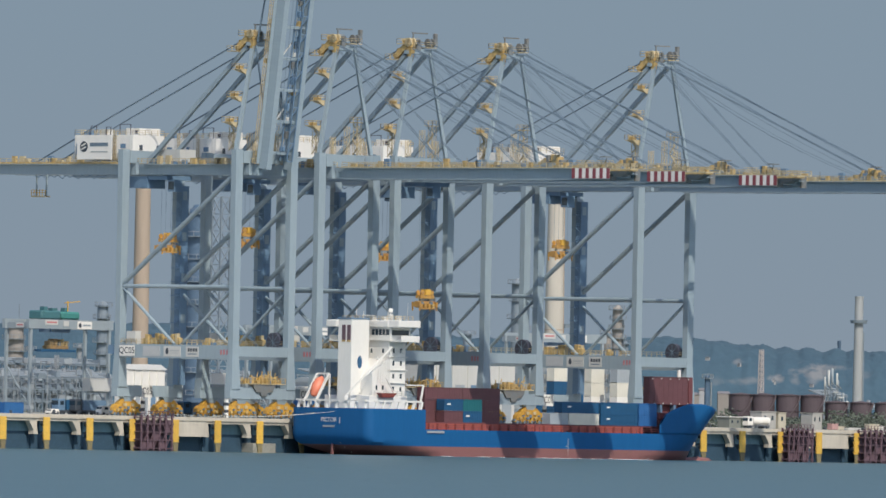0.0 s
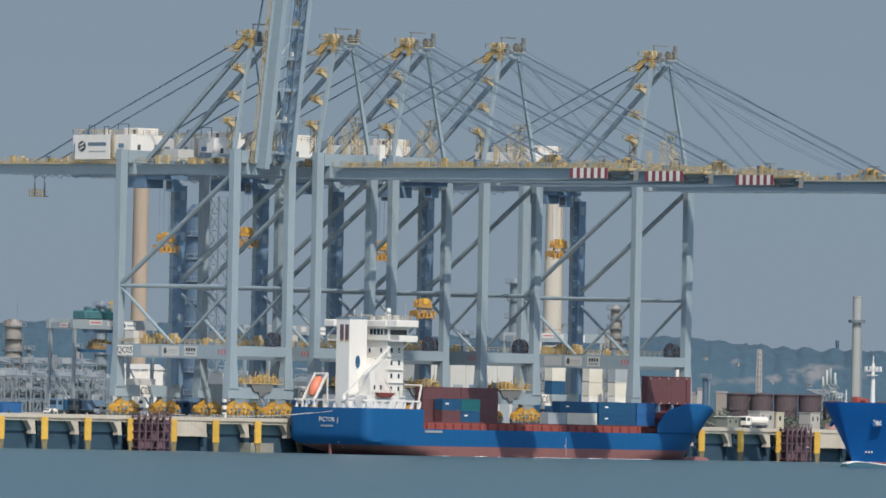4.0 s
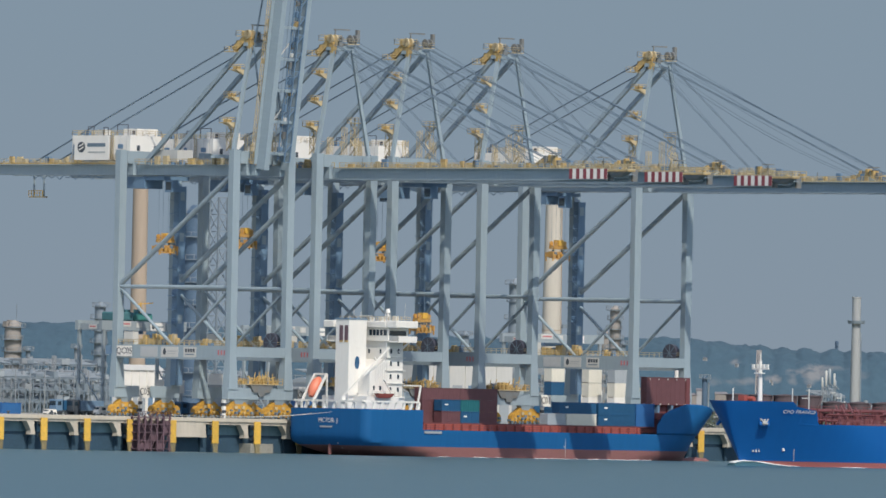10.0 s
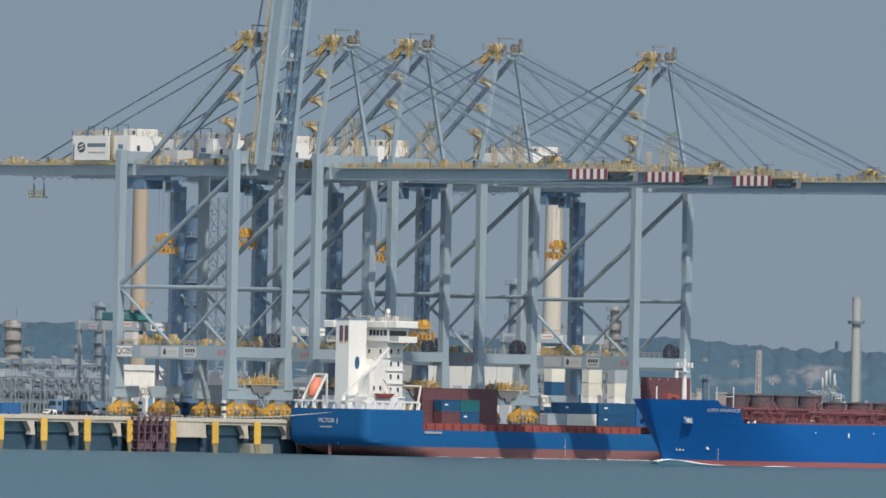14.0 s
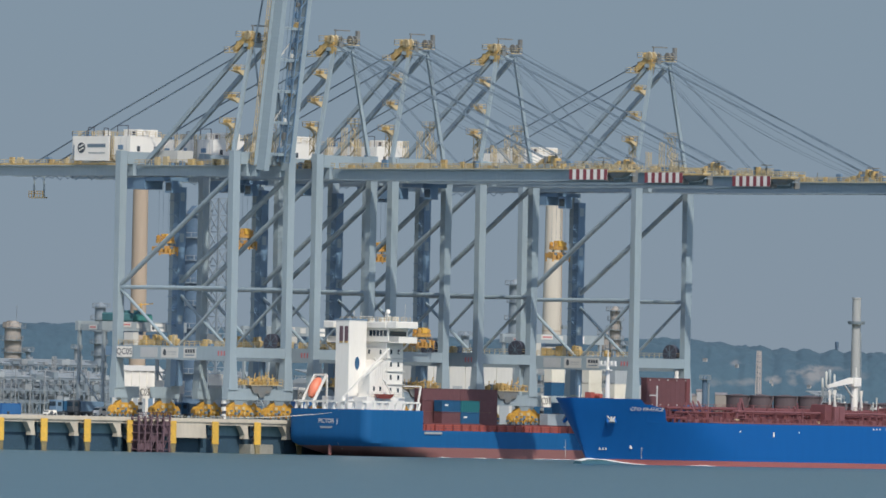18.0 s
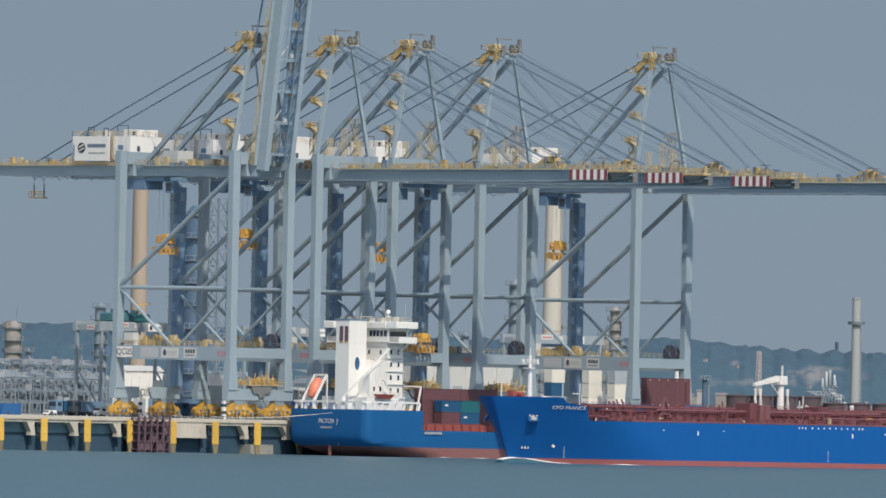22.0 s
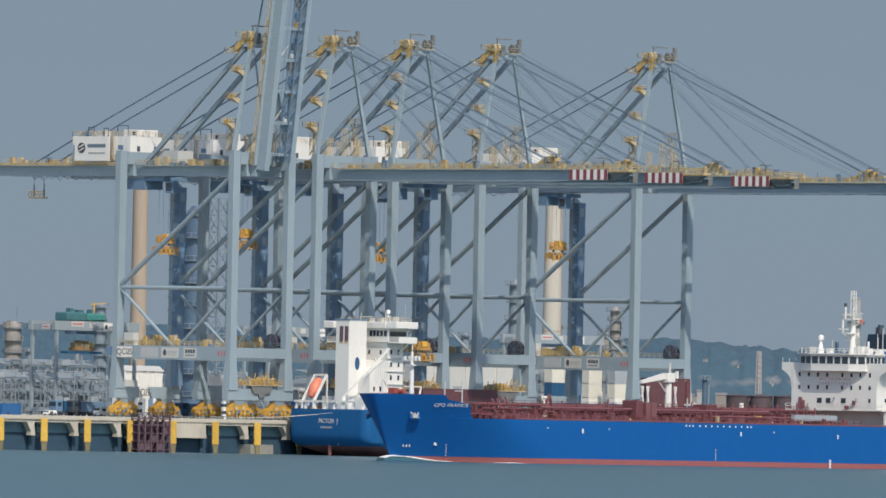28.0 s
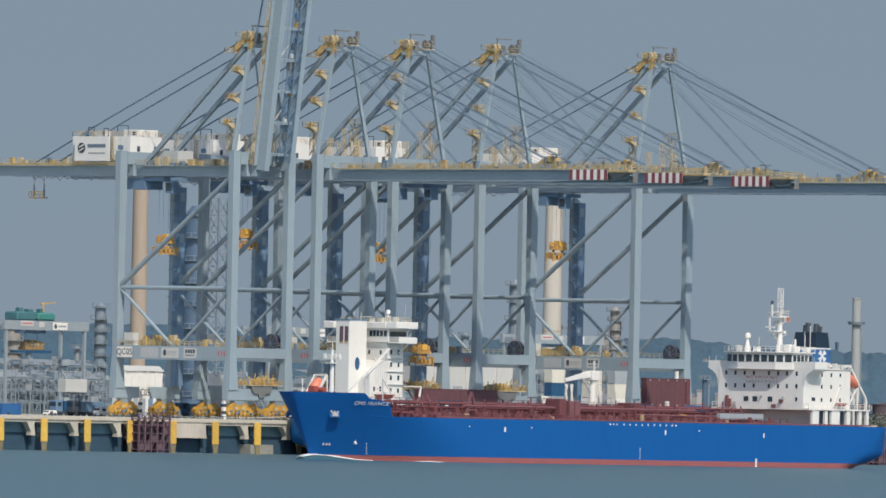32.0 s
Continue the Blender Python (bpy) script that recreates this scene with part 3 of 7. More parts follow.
    # twin girders to the back
    for s in (-1, 1):
        piece("girder", lambda bm: box(bm, MID + s * 3.9 - 0.7, MID + s * 3.9 + 0.7, -2.5, 83.5, GB, GT), CRANE, g)
        bm = bmesh.new()
        rail(bm, (MID + s * 5.4, -2, GT), (MID + s * 5.4, 83.5, GT), 1.2, 2.0, 0.13)
        part("girder_rail", bm, YELLOW_PALE, g, "yellow handrail along the girder")
        boxpart("cable_tray", (MID + min(s * 5.1, s * 5.4), MID + max(s * 5.1, s * 5.4), 36.5, 83.3, GT, GT + 0.4), GEAR_YELLOW, g, "yellow cable tray")
        rb = random.Random(int(number) * 7 + s)
        for k in range(14):
            yy = 2 + rb.random() * 30 if k < 9 else 58 + rb.random() * 24
            hh = 0.5 + 1.6 * rb.random()
            boxpart("girder_fitting", (MID + s * 4.3 - 0.4, MID + s * 4.3 + 0.4, yy - 0.5, yy + 0.3 + rb.random(), GT, GT + hh), (GEAR_YELLOW, YELLOW_PALE, CRANE_DARK)[k % 3], g)
        boxpart("walkway", (MID + min(s * 4.66, s * 5.5), MID + max(s * 4.66, s * 5.5), 1.2, 33.8, GT - 0.15, GT), CRANE, g)
        boxpart("walkway", (MID + min(s * 4.66, s * 5.5), MID + max(s * 4.66, s * 5.5), 36.2, 83.5, GT - 0.15, GT), CRANE, g)
    for vy in (20, 46, 60, 74, 83):
        boxpart("girder_tie", (MID - 2.6, MID + 2.6, vy - 0.4, vy + 0.4, GB + 0.4, GT - 0.4), CRANE, g)
    # apex frame
    AZ = 84.1
    for s in (-1, 1):
        ux = 0 if s < 0 else SPAN
        piece("apex_leg", lambda bm: beam(bm, (ux - (0.9 if s > 0 else 0.0), 0.4, TOP), (MID + s * 3.0, 1.4, AZ), 0.78, 0.78), CRANE, g)
        barpart("backstay", (MID + s * 3.2, 3.0, AZ - 0.6), (MID + s * 3.2, 33.8, GT + 0.6), 0.8, CRANE, g, 0.95)
        barpart("rear_stay", (MID + s * 3.2, 3.5, AZ + 1.2), (MID + s * 3.2, 46.0, 67.8), 0.36, ROPE, g, n=6)
        barpart("rear_stay", (MID + s * 3.2, 46.0, 67.8), (MID + s * 3.2, 70.0, GT + 0.4), 0.38, ROPE, g, n=6)
        for fz in (0.26, 0.5, 0.76):
            lx = ux + (MID + s * 3.3 - ux) * fz
            if s < 0:
                platform(g, lx - 1.3, 2.8, TOP + (AZ - TOP) * fz, 2.5, 2.5)
                piece("stair_knee", lambda bm: taper(bm, [rect(lx - 0.5, 1.6, TOP + (AZ - TOP) * fz - 1.2, 0.3, 0.3), rect(lx - 1.2, 2.6, TOP + (AZ - TOP) * fz - 0.2, 2.2, 2.2)]), YELLOW_PALE, g)
                boxpart("landing_box", (lx - 1.9, lx - 0.7, 2.2, 3.4, TOP + (AZ - TOP) * fz, TOP + (AZ - TOP) * fz + 0.8), GEAR_YELLOW, g, "", 0.08)
    # stair towers at the feet of the apex legs
    for ux, zt in ((MID - 6.6, 6.2), (MID + 6.6, 7.4)):
        bm = bmesh.new()
        lattice(bm, 0, zt, 1.2, 1.4, 1.9, 0.09)
        for k in range(4):
            beam(bm, (-0.6, -0.8 if k % 2 else 0.8, k * zt / 4), (-0.6, 0.8 if k % 2 else -0.8, (k + 1) * zt / 4), 0.3, 0.1)
        ob = part("stair_tower", bm, YELLOW_PALE, g, "pale yellow zigzag stair tower")
        ob.location = (ux, 3.6, TOP - 0.2)
        platform(g, ux, 3.6, TOP + zt, 2.6, 2.4)
    boxpart("apex_beam", (MID - 3.9, MID + 3.9, 1.5, 3.1, AZ - 0.5, AZ + 0.7), CRANE, g, "", 0.1)
    platform(g, MID - 2.6, 3.0, AZ + 1.9, 3.6, 3.6)
    boxpart("sheave_housing", (MID - 3.9, MID - 2.5, 1.4, 3.6, AZ + 0.9, AZ + 2.9), GEAR_YELLOW, g, "yellow sheave housing", 0.2)
    boxpart("sheave_housing", (MID - 3.7, MID - 2.9, 4.0, 5.6, AZ - 0.8, AZ + 0.9), GEAR_YELLOW, g, "", 0.15)
    barpart("apex_bracket", (MID - 3.4, 2.6, AZ + 1.3), (MID - 3.4, 6.0, AZ - 1.3), 1.2, GEAR_YELLOW, g, 1.3)
    piece("apex_bracket", lambda bm: taper(bm, [rect(MID - 3.2, 1.3, AZ - 2.4, 0.5, 0.4), rect(MID - 3.2, 1.5, AZ - 0.8, 1.0, 1.0), rect(MID - 3.2, 1.7, AZ + 0.9, 1.6, 2.0)]), GEAR_YELLOW, g)
    # Added dark fill stands for the dark interior between the brackets.
    piece("apex_web", lambda bm: taper(bm, [rect(MID - 1.4, 2.9, AZ - 2.0, 0.4, 0.5), rect(MID - 1.8, 2.9, AZ + 0.6, 2.4, 1.6)]), CRANE_DARK, g)
    boxpart("sheave_housing", (MID - 2.2, MID - 1.4, 1.6, 2.8, AZ + 1.0, AZ + 2.2), YELLOW_PALE, g, "", 0.1)
    boxpart("sheave_housing", (MID - 1.2, MID + 0.2, 1.4, 3.6, AZ + 0.4, AZ + 2.8), APEX_GREY, g, "", 0.1)
    platform(g, MID + 2.8, 2.4, AZ + 1.2, 3.6, 3.4)
    platform(g, MID - 3.4, 6.2, AZ - 1.6, 3.4, 3.0)
    for s in (-1, 1):
        for k in (-0.7, 0.7):
            piece("sheave", lambda bm: beam(bm, (MID + s * 3.2 + k - 0.2, 1.6, AZ + 2.2), (MID + s * 3.2 + k + 0.2, 1.6, AZ + 2.2), 2.0, n=14), YELLOW_PALE if s < 0 else APEX_GREY, g)
    boxpart("hoist_davit", (MID - 2.0, MID + 3.0, 2.2, 2.5, AZ + 4.2, AZ + 4.5), APEX_GREY, g)
    barpart("davit_post", (MID - 1.6, 2.35, AZ + 1.4), (MID - 1.6, 2.35, AZ + 4.2), 0.25, APEX_GREY, g)
    boxpart("floodlight", (MID + 4.6, MID + 5.4, 1.4, 2.1, AZ + 2.2, AZ + 4.4), APEX_GREY, g)
    # machinery house, electrical house
    h = boxpart("machinery_house", (MID - 5.0, MID + 5.0, 37.2, 55.8, GT + 1.0, GT + 6.6), WHITE, g, "white ribbed machinery house")
    for i in range(9):
        boxpart("rib", (MID - 5.06, MID - 5.0, 38.2 + i * 2.0, 38.3 + i * 2.0, GT + 1.1, GT + 6.5), WHITE_GREY, h)
    for ux in (MID - 2.8, MID + 2.6):
        boxpart("vent", (ux, ux + 0.9, 37.1, 37.2, GT + 3.2, GT + 4.4), BLACK, h, "dark louvred vent")
    for k, yy in enumerate((39.4, 45.6, 51.2, 54.4)):
        boxpart("house_vent", (MID - 5.1, MID - 5.0, yy, yy + (0.9 if k % 2 else 1.6), GT + (2.2 if k % 2 else 3.6), GT + 4.6), CRANE_DARK, h, "dark louvred vent")
    bm = bmesh.new()
    for yy in (42.6, 48.8, 53.2):
        for d in (-0.3, 0.3):
            beam(bm, (MID - 5.3, yy + d, GT), (MID - 5.3, yy + d, GT + 7.6), 0.12)
        for q in range(8):
            beam(bm, (MID - 5.3, yy - 0.3, GT + 0.6 + q * 0.85), (MID - 5.3, yy + 0.3, GT + 0.6 + q * 0.85), 0.1)
    rail(bm, (MID - 5.6, 36.6, GT + 1.0), (MID - 5.6, 56.0, GT + 1.0), 1.1, 1.5, 0.12)
    part("house_ladder", bm, YELLOW_PALE, h, "yellow ladders and handrail")
    boxpart("roof_unit", (MID - 4.4, MID - 2.6, 46.0, 48.6, GT + 6.6, GT + 7.9), WHITE_GREY, h)
    boxpart("roof_unit", (MID - 4.0, MID - 2.8, 51.6, 53.2, GT + 6.6, GT + 7.6), CRANE_DARK, h)
    boxpart("roof_hatch", (MID - 2.0, MID + 4.5, 38.0, 42.4, GT + 6.6, GT + 8.2), WHITE, h)
    boxpart("hatch_window", (MID - 2.06, MID - 2.0, 38.6, 39.5, GT + 6.9, GT + 7.8), DRUM_DARK, h)
    for y0, y1, z in ((38.2, 41.6, 9.0), (44.6, 46.0, 8.4), (49.2, 51.0, 8.6)):
        piece("roof_frame", lambda bm: [beam(bm, p, q, 0.14) for p, q in (((MID - 4.7, y0, GT + 6.6), (MID - 4.7, y0, GT + z)), ((MID - 4.7, y1, GT + 6.6), (MID - 4.7, y1, GT + z)), ((MID - 4.7, y0, GT + z), (MID - 4.7, y1, GT + z)))], DRUM_DARK, h, "black pipe frame on the roof")
    for k in range(6):
        boxpart("house_hatch", (MID - 5.05, MID - 5.0, 37.9 + k * 3.0, 39.0 + k * 3.0, GT + 1.3, GT + 2.0 + (k % 3) * 0.5), (YELLOW_PALE, GREY_BOX, CRANE)[k % 3], h)
    boxpart("electrical_house", (MID - 2.5, MID + 2.5, 24.5, 31.5, GT + 0.6, GT + 3.4), WHITE_GREY, g, "small white electrical house")
    bm = bmesh.new()
    for vy in (37.2, 55.8):
        rail(bm, (MID - 5, vy, GT + 6.6), (MID + 5, vy, GT + 6.6), 1.1, 2, 0.09)
    for ux in (MID - 5, MID + 5):
        rail(bm, (ux, 37.2, GT + 6.6), (ux, 55.8, GT + 6.6), 1.1, 2, 0.09)
    part("roof_rail", bm, YELLOW_PALE, h)
    if board:
        sb = boxpart("sign_board", (MID - 6.2, MID - 6.0, 42.7, 53.9, GT + 1.0, GT + 6.5), WHITE, g, "white board with a dark round emblem")
        piece("emblem", lambda bm: beam(bm, (MID - 6.3, 51.6, GT + 3.9), (MID - 6.2, 51.6, GT + 3.9), 2.4, n=24), BLACK, sb, "dark round emblem")
        for k in (-0.35, 0.45):
            barpart("emblem_stroke", (MID - 6.34, 52.3, GT + 3.6 + k), (MID - 6.34, 50.9, GT + 4.2 + k), 0.05, WHITE, sb, 0.28)
        boxpart("emblem_lettering", (MID - 6.25, MID - 6.2, 43.9, 49.7, GT + 4.0, GT + 4.8), ROPE, sb, "dark plain bar of lettering")
        boxpart("emblem_lettering", (MID - 6.25, MID - 6.2, 44.0, 49.4, GT + 2.6, GT + 2.9), STEEL, sb, "grey plain bar of lettering")
    # lift shaft with landings on the far landside leg, in the leg's painted shade
    shaft = boxpart("lift_shaft", (SPAN - 1.4, SPAN + 0.9, GAUGE - 2.5, GAUGE - 0.85, 7.3, 52.4), CRANE_DARK, g, "lift shaft in the leg's painted blue shade")
    for k in range(11):
        z = 18.2 + k * 3.1
        boxpart("shaft_landing", (SPAN - 2.9, SPAN - 1.4, GAUGE - 2.3, GAUGE - 0.7, z, z + 0.14), CRANE_DARK, shaft)
        barpart("landing_brace", (SPAN - 1.4, GAUGE - 2.4, z - 1.0), (SPAN - 2.8, GAUGE - 2.3, z), 0.12, CRANE_DARK, shaft)
        piece("landing_rail", lambda bm: rail(bm, (SPAN - 2.85, GAUGE - 2.3, z + 0.14), (SPAN - 1.4, GAUGE - 2.3, z + 0.14), 1.0, 0.8, 0.07), CRANE_DARK, shaft)
        if k % 3 == 1:
            boxpart("shaft_door", (SPAN - 1.0, SPAN + 0.3, GAUGE - 2.56, GAUGE - 2.5, z, z + 2.0), CRANE, shaft)
    boxpart("trolley_dock", (MID - 4.2, MID + 1.5, GAUGE - 3.0, GAUGE + 3.0, 51.6, 54.2), CRANE_DARK, g, "dark maintenance dock under the girder")
    # boom
    if raised:
        t = new("boom")
        t.parent = g
        t.matrix_local = pose(MID, -3.6, GT - 1.0, -82.9)
    else:
        t = new("boom")
        t.parent = g
        t.matrix_local = pose(MID, -2.6, GT - 1.0)
    t["label"] = "grey boom of two box girders with yellow walkways"
    L = 84.0
    for s in (-1, 1):
        piece("boom_girder", lambda bm: taper(bm, [[(s * 3.9 - 0.75, y, -1.6), (s * 3.9 + 0.75, y, -1.6), (s * 3.9 + 0.75, y, z1), (s * 3.9 - 0.75, y, z1)]
                                                   for y, z1 in ((0, 1.0), (-50, 1.0), (-58.5, 1.0), (-63.2, 2.2), (-65.6, 2.2), (-68.0, 1.1), (-82.8, 0.9))]), CRANE, t)
        bm = bmesh.new()
        rail(bm, (s * 5.5, -1, 1.0), (s * 5.5, -L, 1.0), 1.2, 2.0, 0.13)
        rail(bm, (s * 3.3, -1, 1.0), (s * 3.3, -L, 1.0), 1.0, 3.1, 0.08)
        part("boom_rail", bm, YELLOW_PALE, t, "yellow handrail along the boom")
        boxpart("cable_tray", (min(s * 5.1, s * 5.45), max(s * 5.1, s * 5.45), -L, -1, 1.0, 1.3), YELLOW_PALE, t, "yellow cable tray")
        rb = random.Random(int(number) * 3 + s)
        for k in range(34):
            yy = -3 - 78 * (k + rb.random()) / 34
            hh = 0.4 + 1.7 * rb.random() ** 2
            boxpart("boom_fitting", (s * 4.4 - 0.35, s * 4.4 + 0.35, yy - 0.5, yy + 0.2 + rb.random(), 1.0, 1.0 + hh), (GEAR_YELLOW, YELLOW_PALE, CRANE_DARK)[k % 3], t)
        boxpart("boom_walkway", (min(s * 4.66, s * 5.55), max(s * 4.66, s * 5.55), -L, -1, 0.86, 0.98), CRANE, t)
    for i in range(12):
        boxpart("boom_tie", (-3.1, 3.1, -4 - i * 7.1, -3.4 - i * 7.1, -1.0, 0.5), CRANE, t)
    # Added plate closes the gap, so the boom tip casts one solid shadow.
    if not raised:
        boxpart("boom_grating", (-3.1, 3.1, -L, -60.0, -0.2, -0.1), CRANE, t, "plate added between the boom girders at the tip to cast shadow")
    sp = boxpart("warning_panel", (-5.66, -5.6, -83.7, -72.5, -1.3, 0.95), WHITE, t, "red and white striped warning panel")
    for i in range(6):
        boxpart("red_stripe", (-5.69, -5.66, -83.7 + i * 2.1, -82.7 + i * 2.1, -1.3, 0.95), RED_SIGN, sp)
    piece("tip_basket", lambda bm: taper(bm, [rect(-4.3, -85.4, -0.9, 1.2, 2.0), rect(-4.3, -86.0, -0.3, 1.9, 4.2), rect(-4.3, -86.4, 0.6, 2.4, 6.2)]), APEX_GREY, t, "dark rounded service basket at the boom tip")
    for s in (-1, 1):
        boxpart("tip_cap", (s * 3.9 - 0.8, s * 3.9 + 0.8, -83.3, -82.82, -1.65, 1.0), APEX_GREY, t)
    boxpart("basket_rim", (-5.6, -3.0, -89.7, -82.9, 0.35, 0.6), GEAR_YELLOW, t)
    boxpart("tip_deck", (-5.6, -3.0, -89.8, -82.7, 0.6, 0.9), YELLOW_PALE, t)
    piece("tip_rail", lambda bm: [rail(bm, p, q, 1.1, 1.3, 0.1) for p, q in (((-5.6, -82.8, 0.9), (-5.6, -89.8, 0.9)), ((-5.6, -89.8, 0.9), (-3.0, -89.8, 0.9)), ((-3.0, -89.8, 0.9), (-3.0, -82.8, 0.9)))], YELLOW_PALE, t)
    for y in (-63, -66, -74, -80):
        platform(t, -3.2, y, 1.6, 2.6, 2.6)
    # rope anchorage on the hump, its sheaves and the flat floodlight bars over it
    rb = random.Random(int(number) * 11 + 2)
    for k in range(9):
        y0 = -60.5 - k * 0.95
        boxpart("anchorage", (-4.7 + 0.6 * rb.random(), -3.2 + 0.5 * rb.random(), y0 - 0.8, y0, 1.0, 1.7 + 1.9 * math.sin(math.pi * (k + 0.7) / 9.6) + 0.5 * rb.random()), (GEAR_YELLOW, YELLOW_PALE, GEAR_YELLOW, APEX_GREY)[k % 4], t, "", 0.08)
    for y in (-61.5, -65.8):
        piece("sheave", lambda bm: beam(bm, (-3.0, y, 2.5), (-2.6, y, 2.5), 1.8, n=14), APEX_GREY, t, "", True)
    for y, h in ((-66.8, 4.2), (-81.4, 3.4)):
        barpart("lamp_post", (-4.4, y, 1.0), (-4.4, y, h), 0.12, APEX_GREY, t)
        boxpart("floodlight_bar", (-5.6, -3.2, y - 0.8, y + 0.8, h, h + 0.2), APEX_GREY, t, "dark flat bar of floodlights")
    for k in range(5):
        y = -8.0 - k * 10.6
        barpart("lamp_post", (-5.3, y, 1.0), (-5.3, y, 3.2), 0.11, APEX_GREY, t)
    # forestays
    if not raised:
        for s in (-1, 1):
            for k in (-0.45, 0.45):
                barpart("forestay", (MID + s * 3.2 + k, 0.6, AZ + 0.7), (MID + s * 3.2 + k, -66.3, GT + 2.0), 0.21, ROPE, g, n=6)
                barpart("inner_forestay", (MID + s * 3.2 + k * 0.7, 0.6, AZ - 0.4), (MID + s * 3.2 + k * 0.7, -33.8, GT + 0.4), 0.15, ROPE, g, n=6)
            for dx, z0, y1, z1, sag in ((2.6, 2.3, -63.5, 2.6, 0.3), (1.8, 1.9, -62.0, 2.2, 1.1), (1.0, -0.2, -60.0, 1.4, 1.9), (0.5, -0.6, -30.5, 0.6, 0.5)):
                piece("hoist_rope", lambda bm: cable(bm, (MID + s * dx, 1.0, AZ + z0), (MID + s * dx, y1, GT + z1), 0.11, sag), ROPE, g)
    else:
        for s in (-1, 1):
            barpart("folded_stay", (MID + s * 3.2, 0.0, AZ + 0.4), (MID + s * 3.0, -2.6, GT + 40), 0.42, ROPE, g, n=6)
            barpart("folded_stay", (MID + s * 3.2, 0.4, AZ - 0.4), (MID + s * 3.0, -2.4, GT + 12), 0.42, ROPE, g, n=6)
        rb = random.Random(4)
        bm = bmesh.new()
        for x in (0.6, 1.5, 2.2):
            beam(bm, (x, -2.0, -0.3), (x, -L, -0.3), 0.3 if x < 1 else 0.14)
        for i in range(56):
            y = -2.5 - i * 1.45
            beam(bm, (0.6, y, -0.3), (2.2, y - (1.2 if i % 3 == 0 else 0.0), -0.3), 0.12)
        part("service_ladder", bm, CRANE_DARK, t, "dark ladder and cable run between the girders")
        for i in range(26):
            y, x = -4 - i * 3.0 - rb.random(), 0.4 + 1.7 * rb.random()
            boxpart("boom_box", (x, x + 0.5 + 0.5 * rb.random(), y - 0.8 - rb.random(), y, -0.9, 0.3), (CRANE_DARK, APEX_GREY, WHITE_GREY, CRANE_DARK, GEAR_YELLOW)[i % 5], t, "", 0.05)
        bm = bmesh.new()
        for x in (1.3, 3.0):
            beam(bm, (x, -2.0, -1.75), (x, -L, -1.75), 0.22)
        for i in range(40):
            y = -2.0 - i * 2.05
            beam(bm, (1.3, y, -1.75), (3.0, y - (2.0 if i % 2 else 0.0), -1.75), 0.16)
        part("boom_lattice", bm, CRANE_DARK, t, "dark lattice along the inner girder")
        for i in range(5):
            y = -9 - i * 14.6
            barpart("boom_strut", (-3.1, y, 0.4), (1.2, y - 5.0, 0.6), 0.22, WHITE_GREY, t)
        for x in (-1.6, -0.5):
            barpart("trolley_rope", (x, -2, -1.2), (x, -L, -1.2), 0.1, ROPE, t, n=5)
    # clutter: walkway posts and lamps over the hinge
    for k in range(4):
        ux = 2.0 + k * (SPAN - 4) / 3
        bm = bmesh.new()
        lattice(bm, 0, 6.2 - (k % 2) * 2.4, 0.9, 0.9, 1.5, 0.09)
        ob = part("access_ladder", bm, YELLOW_PALE, g)
        ob.location = (ux, 2.6, TOP)
    if board:
        boxpart("service_platform", (MID - 2.2, MID - 0.6, 68.0, 72.5, 49.5, 49.8), YELLOW_PALE, g, "small hanging service platform")
        for py in (68.4, 71.6):
            barpart("platform_hanger", (MID - 1.4, py, 49.8), (MID - 1.4, py, GB), 0.3, CRANE, g)
        piece("platform_rail", lambda bm: rail(bm, (MID - 2.2, 68.0, 49.8), (MID - 2.2, 72.5, 49.8), 1.3, 0.9, 0.12), YELLOW, g)
    bm = bmesh.new()
    for k in range(9):
        beam(bm, (MID - 3.4, 47.0 + k * 2.6, GB - 0.1), (MID - 3.4, 48.3 + k * 2.6, GB - 0.65 - 0.3 * (k % 2)), 0.12)
        beam(bm, (MID - 3.4, 48.3 + k * 2.6, GB - 0.65 - 0.3 * (k % 2)), (MID - 3.4, 49.6 + k * 2.6, GB - 0.1), 0.12)
    bmesh.ops.remove_doubles(bm, verts=bm.verts[:], dist=0.02)
    part("cable_festoon", bm, CRANE_DARK, g, "looped cable festoon under the girder")
    # trolley, cab, spreader
    hy, hz = hang
    boxpart("trolley", (MID - 4.0, MID + 4.0, hy - 3.2, hy + 3.2, GB - 1.1, GB - 0.2), CRANE_DARK, g, "dark trolley under the girders")
    cab = boxpart("driver_cab", (MID - 3.6, MID - 1.2, hy - 5.4, hy - 3.2, GB - 3.8, GB - 1.1), CRANE_DARK, g, "glazed driver's cab")
    boxpart("cab_window", (MID - 3.66, MID - 3.6, hy - 5.2, hy - 3.5, GB - 3.3, GB - 1.5), GLASS, cab)
    sp = spreader(g, (MID, hy, hz))
    for px_ in (-1.5, 1.5):
        for py_ in (-0.7, 0.7):
            barpart("hoist_rope", (px_, py_, 2.2), (px_, py_, GB - hz), 0.09, ROPE, sp, n=4)
    # sill beam gear
    gear = boxpart("cable_reel_frame", (2.4, SPAN - 2.4, -1.6, 0.6, 7.7, 7.9), YELLOW_PALE, g, "yellow railed platform with drives")
    bm = bmesh.new()
    rg = random.Random(int(number) * 13)
    for k in range(30):
        ux = 2.6 + k * 0.41
        w, hh, yy = 0.35 + 0.6 * rg.random(), (0.5 + 1.9 * rg.random()) * (0.6 if abs(k - 15) > 9 else 1.0), -1.4 + 1.6 * rg.random()
        box(bm, ux, ux + w, yy, yy + 0.6, 7.9, 7.9 + hh * 0.8) if k % 3 else beam(bm, (ux, yy, 7.9), (ux + 0.9 * rg.random(), yy, 8.6 + hh), 0.16)
